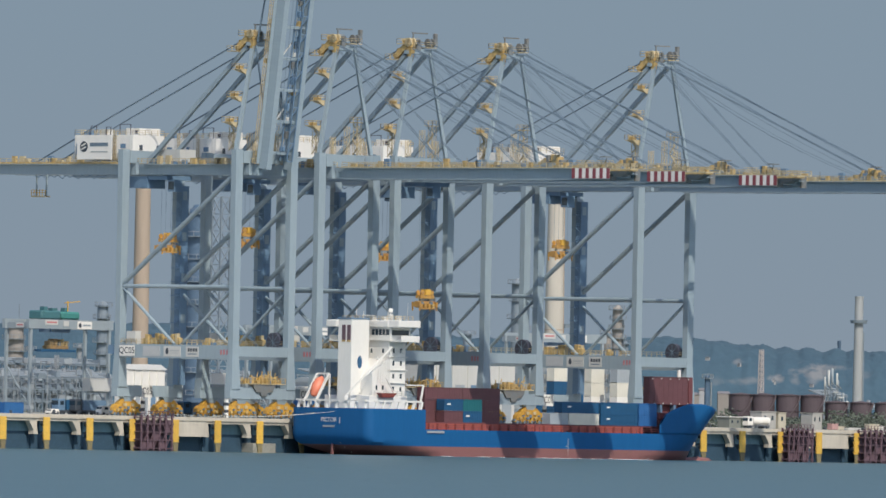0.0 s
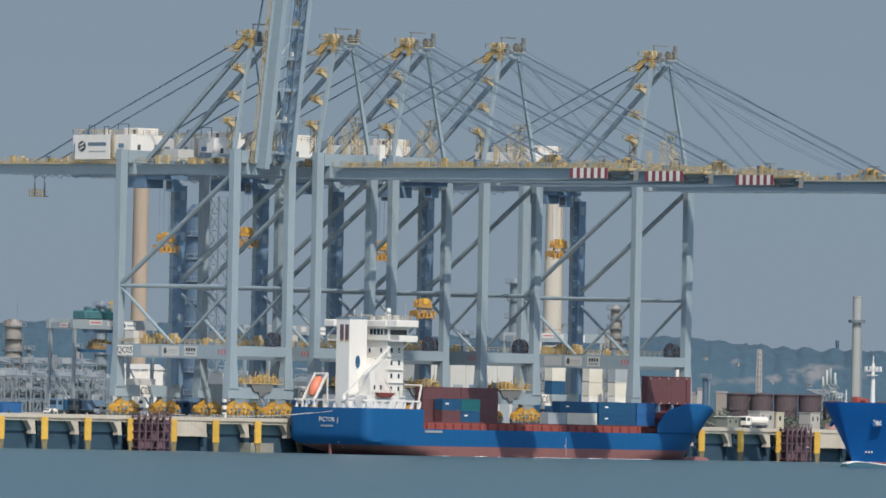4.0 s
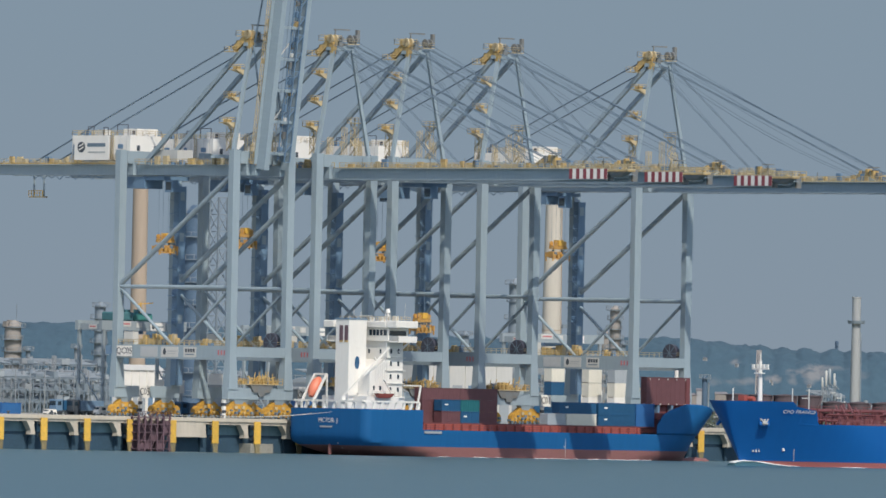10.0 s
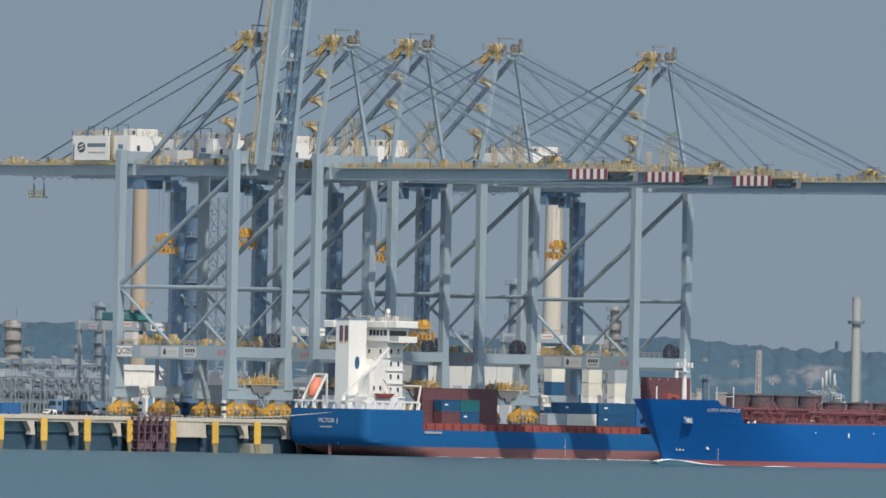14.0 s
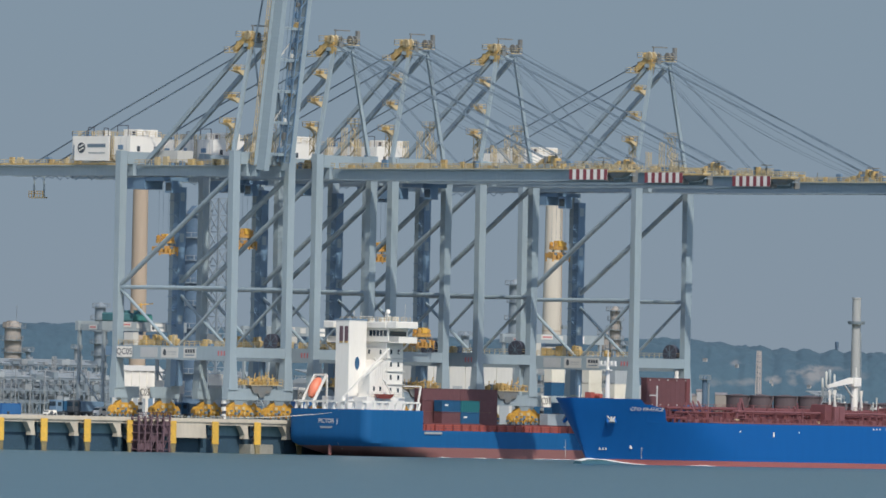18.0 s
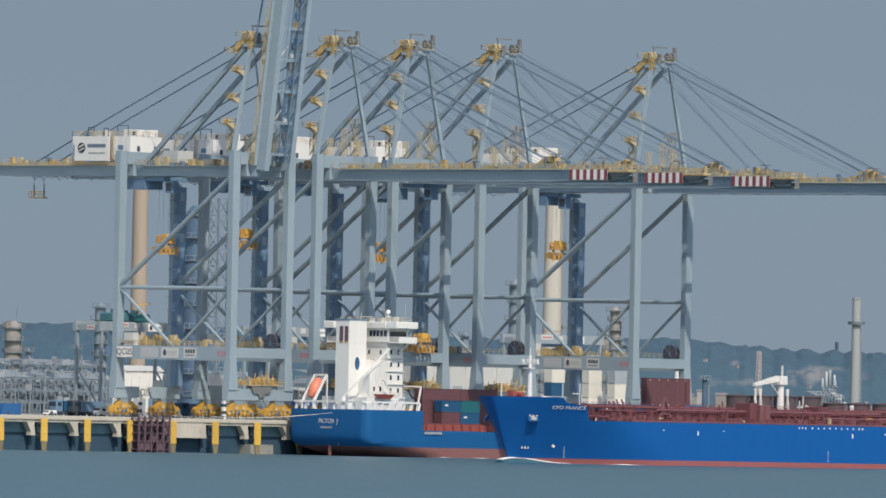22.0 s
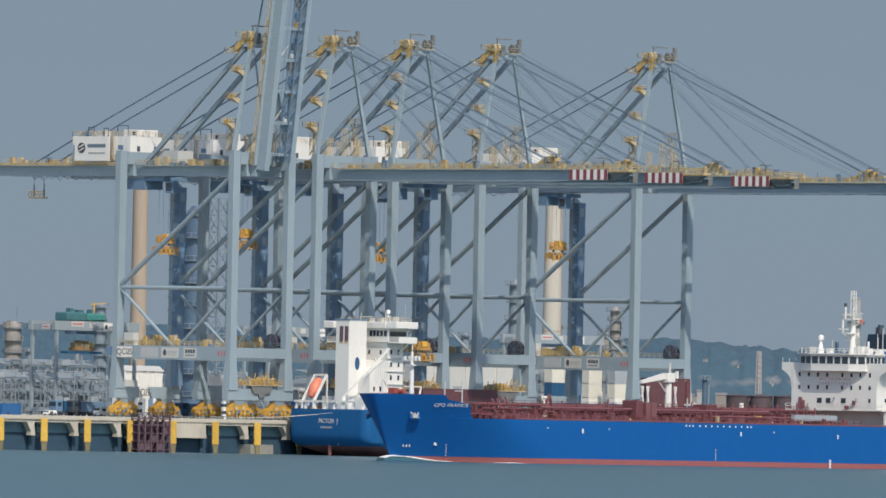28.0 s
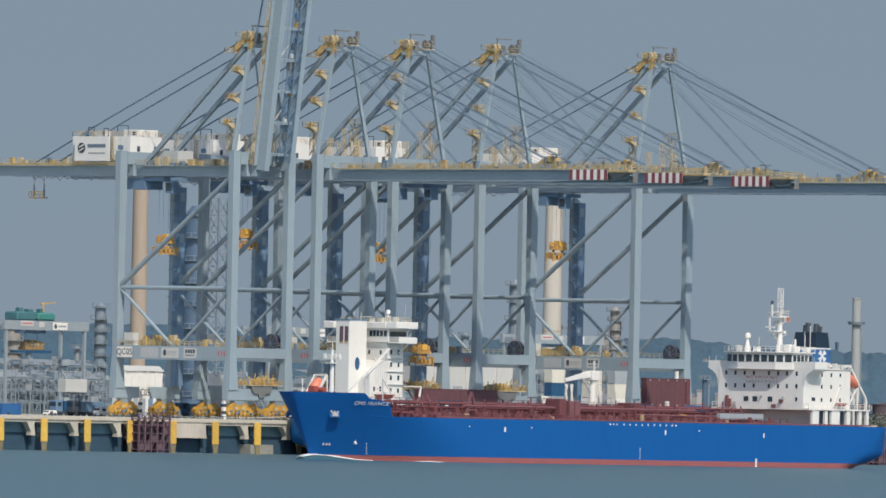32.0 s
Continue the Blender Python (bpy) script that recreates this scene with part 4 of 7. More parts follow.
        if k % 4 == 0:
            beam(bm, (ux - 0.4, yy, 8.3 + hh * 0.5), (ux + 1.2, yy + 0.3, 8.3 + hh * 0.7), 0.3, n=6)
    rail(bm, (2.4, -1.6, 7.9), (SPAN - 2.4, -1.6, 7.9), 1.2, 1.5, 0.1)
    rail(bm, (2.4, 0.6, 7.9), (SPAN - 2.4, 0.6, 7.9), 1.2, 1.5, 0.1)
    part("drive_gear", bm, GEAR_YELLOW, gear)
    piece("gear_support", lambda bm: taper(bm, [rect(MID, -1.15, 5.1, 1.6, 0.5), rect(MID, -1.15, 5.9, 2.2, 0.5), rect(MID, -1.15, 6.0, 5.0, 0.5), rect(MID, -1.15, 7.0, 6.6, 0.5), rect(MID, -0.5, 7.7, 7.2, 1.8)]), APEX_GREY, g)
    for k in range(3):
        boxpart("drive_cabinet", (4.2 + k * 3.6, 5.4 + k * 3.6, -0.6, 0.3, 7.9, 9.3), (CRANE_DARK, YELLOW, CRANE_DARK)[k], g)
    # rope drums and rails on the portal beam
    for rx in (-0.7, SPAN - 0.7):
        piece("portal_rail", lambda bm: rail(bm, (rx, 1, 16.3), (rx, GAUGE - 1, 16.3), 1.1, 1.6, 0.1), YELLOW_PALE, g)
    rg = random.Random(int(number) * 5 + 1)
    for k in range(16):
        vy = (29.0 - k * 1.05 if k < 11 else 10.5 - (k - 11) * 0.9) + 0.4 * rg.random()
        w, hh, x0 = 0.6 + 0.7 * rg.random(), (1.0 + 1.6 * rg.random()) * (1.0 if k < 11 else 0.6), 0.9 + 0.5 * rg.random()
        boxpart("drive_box", (x0 - 0.5, x0 + 0.5, vy - w / 2, vy + w / 2, 16.3, 16.3 + hh), (GEAR_YELLOW, GEAR_YELLOW, YELLOW_PALE, CRANE_DARK)[k % 4], g, "", 0.06)
    for vy in (26.5, 22.0, 18.6):
        boxpart("drive_motor", (0.7, 1.8, vy - 0.9, vy + 0.9, 16.3, 17.9), GEAR_YELLOW, g, "", 0.2)
    boxpart("drive_box", (-0.6, 1.2, 30.6, 33.4, 16.3, 19.2), WHITE_GREY, g)
    dr = piece("cable_drum", lambda bm: beam(bm, (SPAN - 0.9, 4.1, 17.3), (SPAN + 0.3, 4.1, 17.3), 4.3, n=24), DRUM_DARK, g, "dark round cable drum", True)
    piece("drum_rim", lambda bm: [beam(bm, (SPAN - 0.96, 4.1, 17.3), (SPAN - 0.9, 4.1 + 2.0 * math.cos(a), 17.3 + 2.0 * math.sin(a)), 0.1) for a in (math.pi * i / 4 for i in range(8))], ROPE, dr)
    # striped buffer posts at the rails
    for ux, vy in ((6.0, GAUGE - 1.6), (-3.0, -1.2)):
        bp = boxpart("buffer_post", (ux - 0.35, ux + 0.35, vy - 0.3, vy + 0.3, 0.1, 4.2), WHITE, g, "white post with black bands")
        for z in (1.2, 2.8):
            boxpart("black_band", (ux - 0.38, ux + 0.38, vy - 0.33, vy + 0.33, z, z + 0.7), BLACK, bp)
    # signs
    for y0, y1, mat in ((22.4, 27.8, PLATE_GREY), (15.8, 21.2, WHITE_GREY), (10.1, 14.1, WHITE_GREY)):
        s_ = boxpart("sign_plate", (-0.86, -0.8, y0, y1, 13.6, 15.9), mat, g)
        if 15 < y0 < 20:
            piece("sign_mark", lambda bm: taper(bm, [[(xx, y1 - 1.1 + 0.5 * math.cos(a), 14.7 + 0.62 * math.sin(a) + 0.25 * max(0.0, math.sin(a)) ** 3) for a in (2 * math.pi * i / 14 for i in range(14))] for xx in (-0.88, -0.86)]), BLACK, s_, "dark plain emblem")
            boxpart("sign_mark", (-0.88, -0.86, y0 + 0.5, y1 - 2.0, 14.75, 15.05), STEEL, s_, "plain bar of small lettering")
            boxpart("sign_mark", (-0.88, -0.86, y0 + 0.7, y1 - 2.0, 14.3, 14.45), STEEL, s_, "plain bar of small lettering")
        elif y0 < 15:
            for k in range(4):
                boxpart("sign_mark", (-0.88, -0.86, y0 + 0.45 + k * 0.8, y0 + 1.05 + k * 0.8, 14.75, 15.55), BLACK, s_, "bold plain block of a maker's mark")
            boxpart("sign_mark", (-0.88, -0.86, y0 + 0.6, y1 - 0.6, 14.1, 14.35), ROPE, s_, "plain bar of small lettering")
    s_ = boxpart("sign_plate", (-1.2, -1.1, 30.2, 35.0, 13.6, 16.0), WHITE, g)
    words("QC0" + number, 2.0, Matrix.Translation((-1.22, 32.6, 14.8)) @ FACE_NEAR, BLACK, s_, "number", "black painted crane number")
    for k in range(3):
        boxpart("red_mark", (-0.86, -0.8, 0.9 + k * 0.95, 1.35 + k * 0.95, 14.2, 15.3), SIGN_PINK, g)
    s_ = boxpart("sill_sign", (6.3, 9.6, GAUGE - 1.0, GAUGE - 0.9, 4.3, 7.0), WHITE, g)
    words("C0" + number, 2.3, Matrix.Translation((7.95, GAUGE - 1.02, 5.65)) @ FACE_WATER, BLACK, s_, "number", "black painted crane number", 0.8)
    return g, sp, t


CRANES = [crane(x, n, hang, up, up) for x, n, hang, up in ((-107.35, "5", (30.3, 38.6), True), (-80.74, "4", (31.5, 40.5), False), (-56.18, "3", (-1.5, 26.3), False),
                                                          (-25.85, "2", (41.0, 38.6), False), (25.19, "1", (33.0, 40.3), False))]

# ---- ships ----
class Hull:
    """A ship's form: stern at -length/2, bow at length/2, half-width by place and height."""

    def __init__(self, length, beam_, rake, stern_rake, flare, entry, run, top, stem=1.7, aft=0.0, full=0.25, bend=1.4, nose=0.0, tail=0.0, square=0.46):
        self.nose, self.tail, self.square, self.corner = nose, tail, square, 2.2 if square > 0.5 else 0.8
        self.stem, self.aft, self.full, self.bend = stem, aft, full, bend
        self.a, self.b, self.rake, self.srake = length / 2, beam_ / 2, rake, stern_rake
        self.flare, self.entry, self.run, self.top = flare, entry, run, top

    def bow(self, z):
        k = max(0.0, min(1.0, z / self.top))
        return self.a - self.nose - self.rake * (1 - k) ** self.stem

    def stern(self, z):
        k = max(0.0, min(1.0, z / (5.0 if self.tail else self.top * 0.62)))
        if self.tail:
            return -self.a + self.aft + self.srake * (1 - k) ** self.tail
        return -self.a + self.aft + self.srake * (1 - k ** 0.7)

    def half(self, x, z):
        k = max(0.0, min(1.0, z / self.top))
        le = self.entry * (1 - self.flare * k ** self.bend)
        f = max(0.0, min(1.0, (self.bow(z) - x) / le))
        fore = (1 - (1 - f) ** 2.1) ** (0.92 - self.full * k)
        ks = max(0.0, min(1.0, z / (self.top * 0.55)))
        la = self.run * (1 - 0.72 * ks)
        s0 = 0.42 + self.square * min(1.0, max(0.0, z) / 2.6) if self.tail else 0.30 + 0.58 * ks
        e = max(0.0, min(1.0, (x - self.stern(z)) / la))
        aft = s0 + (1 - s0) * (1 - (1 - e) ** 2.0)
        u = 1 - max(0.0, min(1.0, (x - self.stern(z)) / self.corner))
        return self.b * min(fore, aft) - self.corner * (1 - math.sqrt(1 - u * u))

    def strake(self, bm, x0, x1, z0, z1, n=60, m=6, cap=True, ends=True, sheer=None):
        """The hull's skin between two heights, over a length, closed above by a deck."""
        def xs(z):
            lo, hi = max(x0, self.stern(z)), min(x1, self.bow(z) - 0.02)
            return [lo + (hi - lo) * (0.5 - 0.5 * math.cos(math.pi * i / n)) for i in range(n + 1)]
        grid = {}
        for sgn in (-1, 1):
            rows = []
            for j in range(m + 1):
                z = z0 + (z1 - z0) * j / m
                rows.append([bm.verts.new((x, sgn * self.half(x, min(z, sheer(x)) if sheer else z), min(z, sheer(x)) if sheer else z)) for x in xs(z)])
            for a, b in zip(rows, rows[1:]):
                for i in range(n):
                    bm.faces.new((a[i], a[i + 1], b[i + 1], b[i]))
            grid[sgn] = rows
        if cap:
            for a, b in ((grid[-1][-1], grid[1][-1]),):
                for i in range(n):
                    bm.faces.new((a[i], a[i + 1], b[i + 1], b[i]))
        if ends:
            for k in (0, -1):
                for j in range(m):
                    bm.faces.new((grid[-1][j][k], grid[1][j][k], grid[1][j + 1][k], grid[-1][j + 1][k]))


def skin(name, hull, args, mat, parent, label=""):
    bm = bmesh.new()
    hull.strake(bm, *args)
    bmesh.ops.remove_doubles(bm, verts=bm.verts[:], dist=0.004)
    return part(name, bm, mat, parent, label, True)


def window(parent, x0, x1, y0, y1, z0, z1, mat=None):
    return boxpart("window", (x0, x1, y0, y1, z0, z1), mat or GLASS, parent)


def container(x, y, z, mat, length=12.19, label="", along="x", marks=False, tall=2.59):
    """A corrugated steel shipping container with its long side along the ship."""
    c = thing("container", (x, y, z), label, "container", "containers on the feeder ship")
    wx, wy = (length, 2.44) if along == "x" else (2.44, length)
    boxpart("body", (-wx / 2 + 0.05, wx / 2 - 0.05, -wy / 2 + 0.05, wy / 2 - 0.05, 0.08, tall - 0.07), mat, c)
    bm = bmesh.new()
    for i in range(int(wx / 0.55)):
        xx = -wx / 2 + 0.3 + i * 0.55
        box(bm, xx, xx + 0.25, -wy / 2 + 0.01, -wy / 2 + 0.05, 0.15, tall - 0.14)
    part("corrugation", bm, mat, c)
    bm = bmesh.new()
    for sx in (-1, 1):
        for sy in (-1, 1):
            box(bm, sx * wx / 2 - (0.15 if sx > 0 else 0), sx * wx / 2 + (0.15 if sx < 0 else 0), sy * wy / 2 - (0.15 if sy > 0 else 0), sy * wy / 2 + (0.15 if sy < 0 else 0), 0, tall)
    for sy in (-1, 1):
        for zz in (0.0, tall - 0.14):
            box(bm, -wx / 2, wx / 2, sy * wy / 2 - 0.05, sy * wy / 2 + 0.05, zz, zz + 0.14)
    part("corner_frame", bm, mat, c)
    if marks:
        boxpart("marking", (-wx * 0.34, -wx * 0.34 + 1.1, -wy / 2 - 0.012, -wy / 2, 1.3, 1.65), WHITE, c, "white plain mark")
    return c


# ---- the feeder ship at the quay: bow towards +x ----
FEEDER = Hull(122.0, 25.0, 5.2, 6.2, 0.72, 34.0, 22.0, 13.2, 0.6, -1.6, 0.45, 0.60, 0.7, 2.6, 0.57)
FX, FY = -33.85, -13.7


def feeder():
    s = thing("container_ship", (FX, FY, 0), "blue feeder container ship with white deckhouse, moored at the quay", "ship")
    skin("boot_topping", FEEDER, (-66, 65, -1.5, 2.2, 70, 5, False), BOOT_RED, s, "faded red boot topping")
    skin("hull", FEEDER, (-66, 65, 2.2, 6.0, 70, 5), HULL_BLUE, s, "blue painted hull")
    skin("poop", FEEDER, (-66, -44.4, 6.0, 10.4, 30, 6), HULL_BLUE, s)
    bw = skin("forecastle", FEEDER, (32.6, 65, 6.0, 13.1, 70, 14, False, False, lambda x: 8.0 + 2.4 * min(1.0, max(0.0, (x - 32.6) / 2.2)) + 2.6 * min(1.0, max(0.0, (x - 34.6) / 7.6)) ** 0.8 - 3.2 * min(1.0, max(0.0, (x - 46.5) / 11.0)) ** 1.4), HULL_BLUE, s, "blue forecastle with a bulwark that rises towards the bow")
    bm = bmesh.new()
    xs = [36.0 + 22.5 * i / 20 for i in range(21)]
    taper(bm, [[(x, -FEEDER.half(x, z) + 0.15, z) for x in xs] + [(x, FEEDER.half(x, z) - 0.15, z) for x in reversed(xs)] for z in (6.0, 9.3)])
    part("forecastle_deck", bm, DECK_RED, s, "red oxide forecastle deck")
    solid = bw.modifiers.new("thickness", "SOLIDIFY")
    solid.thickness = 0.2
    for x, y, w, h in ((40.5, -5.5, 2.6, 1.6), (44.0, -6.5, 2.0, 2.0), (52.5, -3.0, 2.4, 1.8), (54.0, 1.5, 1.8, 1.5)):
        boxpart("mooring_winch", (x - w / 2, x + w / 2, y - 1.0, y + 1.0, 9.3, 9.3 + h), DECK_RED, s, "", 0.2)
    piece("bulbous_bow", lambda bm: taper(bm, [[(x, r * math.cos(a), -1.6 + r * math.sin(a) * 1.2) for a in (2 * math.pi * i / 14 for i in range(14))] for x, r in ((50, 1.6), (59, 2.1), (62.6, 1.9), (64.6, 0.9))]), BOOT_RED, s, "red bulbous bow at the waterline", True)
    boxpart("rudder", (-61.6, -61.0, -0.25, 0.25, -2.0, 2.4), BOOT_RED, s, "faded red rudder head", 0.06)
    # hatch coaming with its brackets
    boxpart("hatch_coaming", (-41.5, 30.0, -9.9, 9.9, 6.0, 7.4), COAMING, s, "red oxide hatch coaming")
    boxpart("hatch_cover", (-41.0, 35.0, -9.6, 9.6, 7.4, 7.7), DECK_RED, s)
    for i in range(25):
        x = -41 + i * 2.9
        boxpart("coaming_stay", (x - 0.12, x + 0.12, -10.6, -9.9, 6.0, 7.35), COAMING, s)
    bm = bmesh.new()
    rail(bm, (-44, -12.1, 6.0), (36, -11.6, 6.0), 1.0, 2.5, 0.08)
    part("deck_rail", bm, DECK_RED, s)
    boxpart("gangway", (-44.0, -38.5, -12.75, -12.2, 5.2, 5.7), STEEL, s)
    # white bulwark frames round the poop
    white = new("poop_rail")
    white.parent = s
    for (p, q) in (((-62.1, 10.6), (-62.1, -10.8)), ((-62.1, -10.8), (-60.5, -11.9)), ((-60.5, -11.9), (-45.4, -12.1)), ((-62.1, 10.6), (-45.4, 11.8))):
        barpart("top_rail", (*p, 12.1), (*q, 12.1), 0.45, WHITE, white, 0.4)
    for x, y in [(-62.1, -10.6 + 2.95 * i) for i in range(8)] + [(-60.0 + 2.4 * i, -11.9) for i in range(7)]:
        piece("stanchion", lambda bm: taper(bm, [rect(x, y, 10.3, 0.7, 0.45), rect(x + 0.5, y, 12.0, 0.55, 0.45)]), WHITE, white)
    # deckhouse: casing aft, tiers, bridge
    boxpart("house_base", (-58.0, -45.8, -8.0, 6.0, 10.4, 13.3), WHITE, s, "", 0.05)
    house = boxpart("deckhouse", (-51.4, -46.0, -7.4, 2.6, 13.3, 25.6), WHITE, s, "white stacked deckhouse", 0.05)
    for k, z in enumerate((14.3, 17.2, 20.1, 22.9)):
        for x in (-49.9, -47.5):
            window(house, x - 0.28, x + 0.28, -7.46, -7.38, z, z + 1.05)
        for y in (-5.6, -2.0, 1.4):
            window(house, -51.46, -51.38, y - 0.26, y + 0.26, z, z + 0.95)
    for z in (16.1, 19.0, 21.9):
        boxpart("deck_ledge", (-51.7, -45.6, -7.75, -7.4, z, z + 0.16), WHITE_GREY, house)
    bm = bmesh.new()
    rail(bm, (-57.6, -7.8, 13.3), (-46.0, -7.8, 13.3), 1.05, 1.4, 0.08)
    beam(bm, (-51.7, -6.8, 13.4), (-51.7, -4.0, 16.2), 0.5, 0.15)
    beam(bm, (-51.7, -4.0, 16.2), (-51.7, -6.8, 19.0), 0.5, 0.15)
    beam(bm, (-51.7, -6.8, 19.1), (-51.7, -4.0, 21.9), 0.5, 0.15)
    part("house_stair", bm, WHITE_GREY, house, "white outside stairs and rail")
    aft = piece("aft_house", lambda bm: taper(bm, [[(-56.6, -7.4, 13.3), (-51.4, -7.4, 13.3), (-51.4, 2.6, 13.3), (-56.6, 2.6, 13.3)], [(-56.6, -7.4, 18.4), (-51.4, -7.4, 21.6), (-51.4, 2.6, 21.6), (-56.6, 2.6, 15.0)]]), WHITE, s, "white sloping screen wall under the jib")
    for x in (-55.2, -53.2):
        window(aft, x - 0.26, x + 0.26, -7.46, -7.38, 14.6, 15.6)
    casing = boxpart("engine_casing", (-60.0, -54.4, -5.2, -1.0, 10.4, 30.3), WHITE, s, "tall white engine casing and funnel", 0.05)
    casing.location = (0.3, 1.45, 0)
    for y in (-4.35, -2.75):
        boxpart("louvre", (-60.06, -59.98, y - 0.55, y + 0.55, 25.6, 29.0), PILE_BROWN, casing, "dark rusty louvre")
        boxpart("louvre_sill", (-60.1, -59.98, y - 0.5, y + 0.5, 25.2, 25.6), GEAR_YELLOW, casing)
    piece("funnel_emblem", lambda bm: taper(bm, [[(-57.3 + 0.72 * math.cos(a), y, 20.7 + 1.45 * math.sin(a)) for a in (2 * math.pi * i / 20 for i in range(20))] for y in (-5.26, -5.18)]), NAVY_BOX, casing, "dark blue round emblem")
    boxpart("casing_top", (-60.1, -54.3, -5.3, -0.9, 30.3, 30.6), CRANE_DARK, casing)
    bridge = boxpart("bridge", (-52.0, -45.6, -8.4, 6.0, 25.6, 29.6), WHITE, s, "white navigation bridge", 0.05)
    boxpart("bridge_roof", (-52.7, -45.0, -8.2, 6.6, 28.6, 30.1), WHITE, bridge, "thick rounded white roof edge", 0.15)
    bm = bmesh.new()
    rail(bm, (-52.3, -8.7, 30.0), (-45.2, -8.7, 30.0), 1.1, 1.3, 0.09)
    rail(bm, (-52.3, -8.7, 30.0), (-52.3, 6.4, 30.0), 1.1, 1.3, 0.09)
    part("roof_rail", bm, YELLOW_PALE, bridge)
    for x, y, w, h in ((-50.8, -5.2, 1.4, 1.0), (-47.6, -6.4, 1.0, 1.3), (-51.4, -2.2, 1.6, 0.9), (-46.6, -3.0, 0.8, 1.6)):
        boxpart("roof_locker", (x - w / 2, x + w / 2, y - 0.6, y + 0.6, 30.0, 30.0 + h), (WHITE_GREY, GREY_BOX)[int(w * 10) % 2], bridge, "", 0.08)
    barpart("whip_aerial", (-46.2, -7.8, 30.0), (-46.0, -7.8, 34.2), 0.08, WHITE_GREY, bridge, n=5)
    boxpart("bridge_window", (-51.6, -46.2, -8.46, -8.38, 26.9, 28.0), GLASS, bridge, "dark band of windows")
    boxpart("bridge_window", (-45.62, -45.56, -8.0, 5.6, 26.9, 28.2), GLASS, bridge)
    boxpart("bridge_window", (-52.06, -51.98, -8.0, -2.6, 26.9, 28.2), GLASS, bridge)
    for y in (-6.9, -5.8, -4.7, -3.6):
        boxpart("window_post", (-52.1, -52.06, y - 0.08, y + 0.08, 26.9, 28.2), WHITE, bridge)
    for sy in (-1, 1):
        boxpart("wing_deck", (-51.5, -45.6, sy * 9.6 - 1.6, sy * 9.6 + 1.6, 25.4, 25.7), WHITE, bridge)
        boxpart("wing_bulwark", (-51.5, -45.6, sy * 11.15 - 0.08, sy * 11.15 + 0.08, 25.7, 26.8), WHITE, bridge)
        boxpart("wing_roof", (-52.5, -45.4, sy * 9.8 - 1.6, sy * 9.8 + 1.6, 28.6, 30.2), WHITE, bridge, "", 0.15)
        bm = bmesh.new()
        beam(bm, (-48, sy * 8.0, 23.2), (-48, sy * 11.0, 25.4), 0.35)
        part("wing_bracket", bm, WHITE, bridge)
    mast = barpart("mast", (-49.6, -5.9, 30.0), (-49.6, -5.9, 32.6), 0.4, WHITE, s, n=10)
    piece("mast_dome", lambda bm: taper(bm, [[(-49.6 + r * math.cos(a), r * math.sin(a) - 5.9, z - 1.6) for a in (2 * math.pi * i / 12 for i in range(12))] for z, r in ((33.4, 0.25), (33.6, 0.5), (34.1, 0.55), (34.5, 0.3))]), WHITE, mast, "", True)
    barpart("radar_bar", (-50.8, -2.0, 31.2), (-50.8, 1.6, 31.2), 0.25, WHITE, mast)
    for x, y, h in ((-51.4, 3, 2.6), (-51.6, -7, 2.0), (-47.0, 5, 2.2)):
        barpart("aerial", (x, y, 30.0), (x, y, 30.0 + h), 0.12, WHITE, mast, n=5)
    # side decks and rails aft of the house
    for z, y1 in ((16.2, 6.6), (19.1, 6.0), (22.0, 6.0), (25.5, 7.6)):
        boxpart("side_deck", (-51.8, -46.4, 2.6, y1, z - 0.22, z), WHITE, house)
        bm = bmesh.new()
        if z < 25:
            rail(bm, (-51.7, 2.7, z), (-51.7, y1 - 0.1, z), 1.1, 1.5, 0.09)
            rail(bm, (-51.7, y1 - 0.1, z), (-46.5, y1 - 0.1, z), 1.1, 1.5, 0.09)
            beam(bm, (-51.7, y1 - 0.2, z - 3.0), (-51.7, y1 - 0.2, z), 0.16)
            part("side_rail", bm, WHITE, house)
    # long inclined crane jib laid along the house
    jib = new("provision_crane")
    jib.parent = s
    piece("jib", lambda bm: [beam(bm, p, q, 0.3, 0.32) for p, q in (((-61.8, -4.0, 12.9), (-59.2, -7.9, 18.0)), ((-59.25, -7.85, 17.9), (-51.6, -8.5, 24.2)))], WHITE, jib)
    for i in range(6):
        barpart("stay_rod", (-55.2 + i * 0.7, -8.0, 16.0), (-55.2 + i * 0.7, -8.0, 20.0 + i * 0.62), 0.07, WHITE, jib)
    piece("pedestal", lambda bm: drum(bm, -61.6, -4.1, 10.4, 13.2, 0.6, 0.5, 12), WHITE, jib)
    # free-fall lifeboat on its ramp
    ramp = new("lifeboat_ramp")
    ramp.parent = s
    ramp.location = (2.4, 2.35, 0)
    for y in (2.2, 5.8):
        barpart("ramp_beam", (-64.8, y, 11.6), (-60.6, y, 18.0), 0.42, WHITE, ramp, 0.5)
        barpart("ramp_post", (-64.6, y, 10.4), (-64.6, y, 12.4), 0.4, WHITE, ramp)
        barpart("ramp_post", (-60.4, y, 10.4), (-60.4, y, 18.0), 0.35, WHITE, ramp)
    barpart("ramp_cross", (-60.6, 2.2, 18.0), (-60.6, 5.8, 18.0), 0.4, WHITE, ramp)
    d = (Vector((-60.9, 4.0, 17.6)) - Vector((-63.9, 4.0, 13.0)))
    bm = bmesh.new()
    rings = []
    for k in range(9):
        t = k / 8
        r = 1.35 * (math.sin(math.pi * min(1, max(0.0, t * 0.94 + 0.04))) ** 0.45)
        c = Vector((-63.7, 4.0, 13.0)) + d * (t * 0.92)
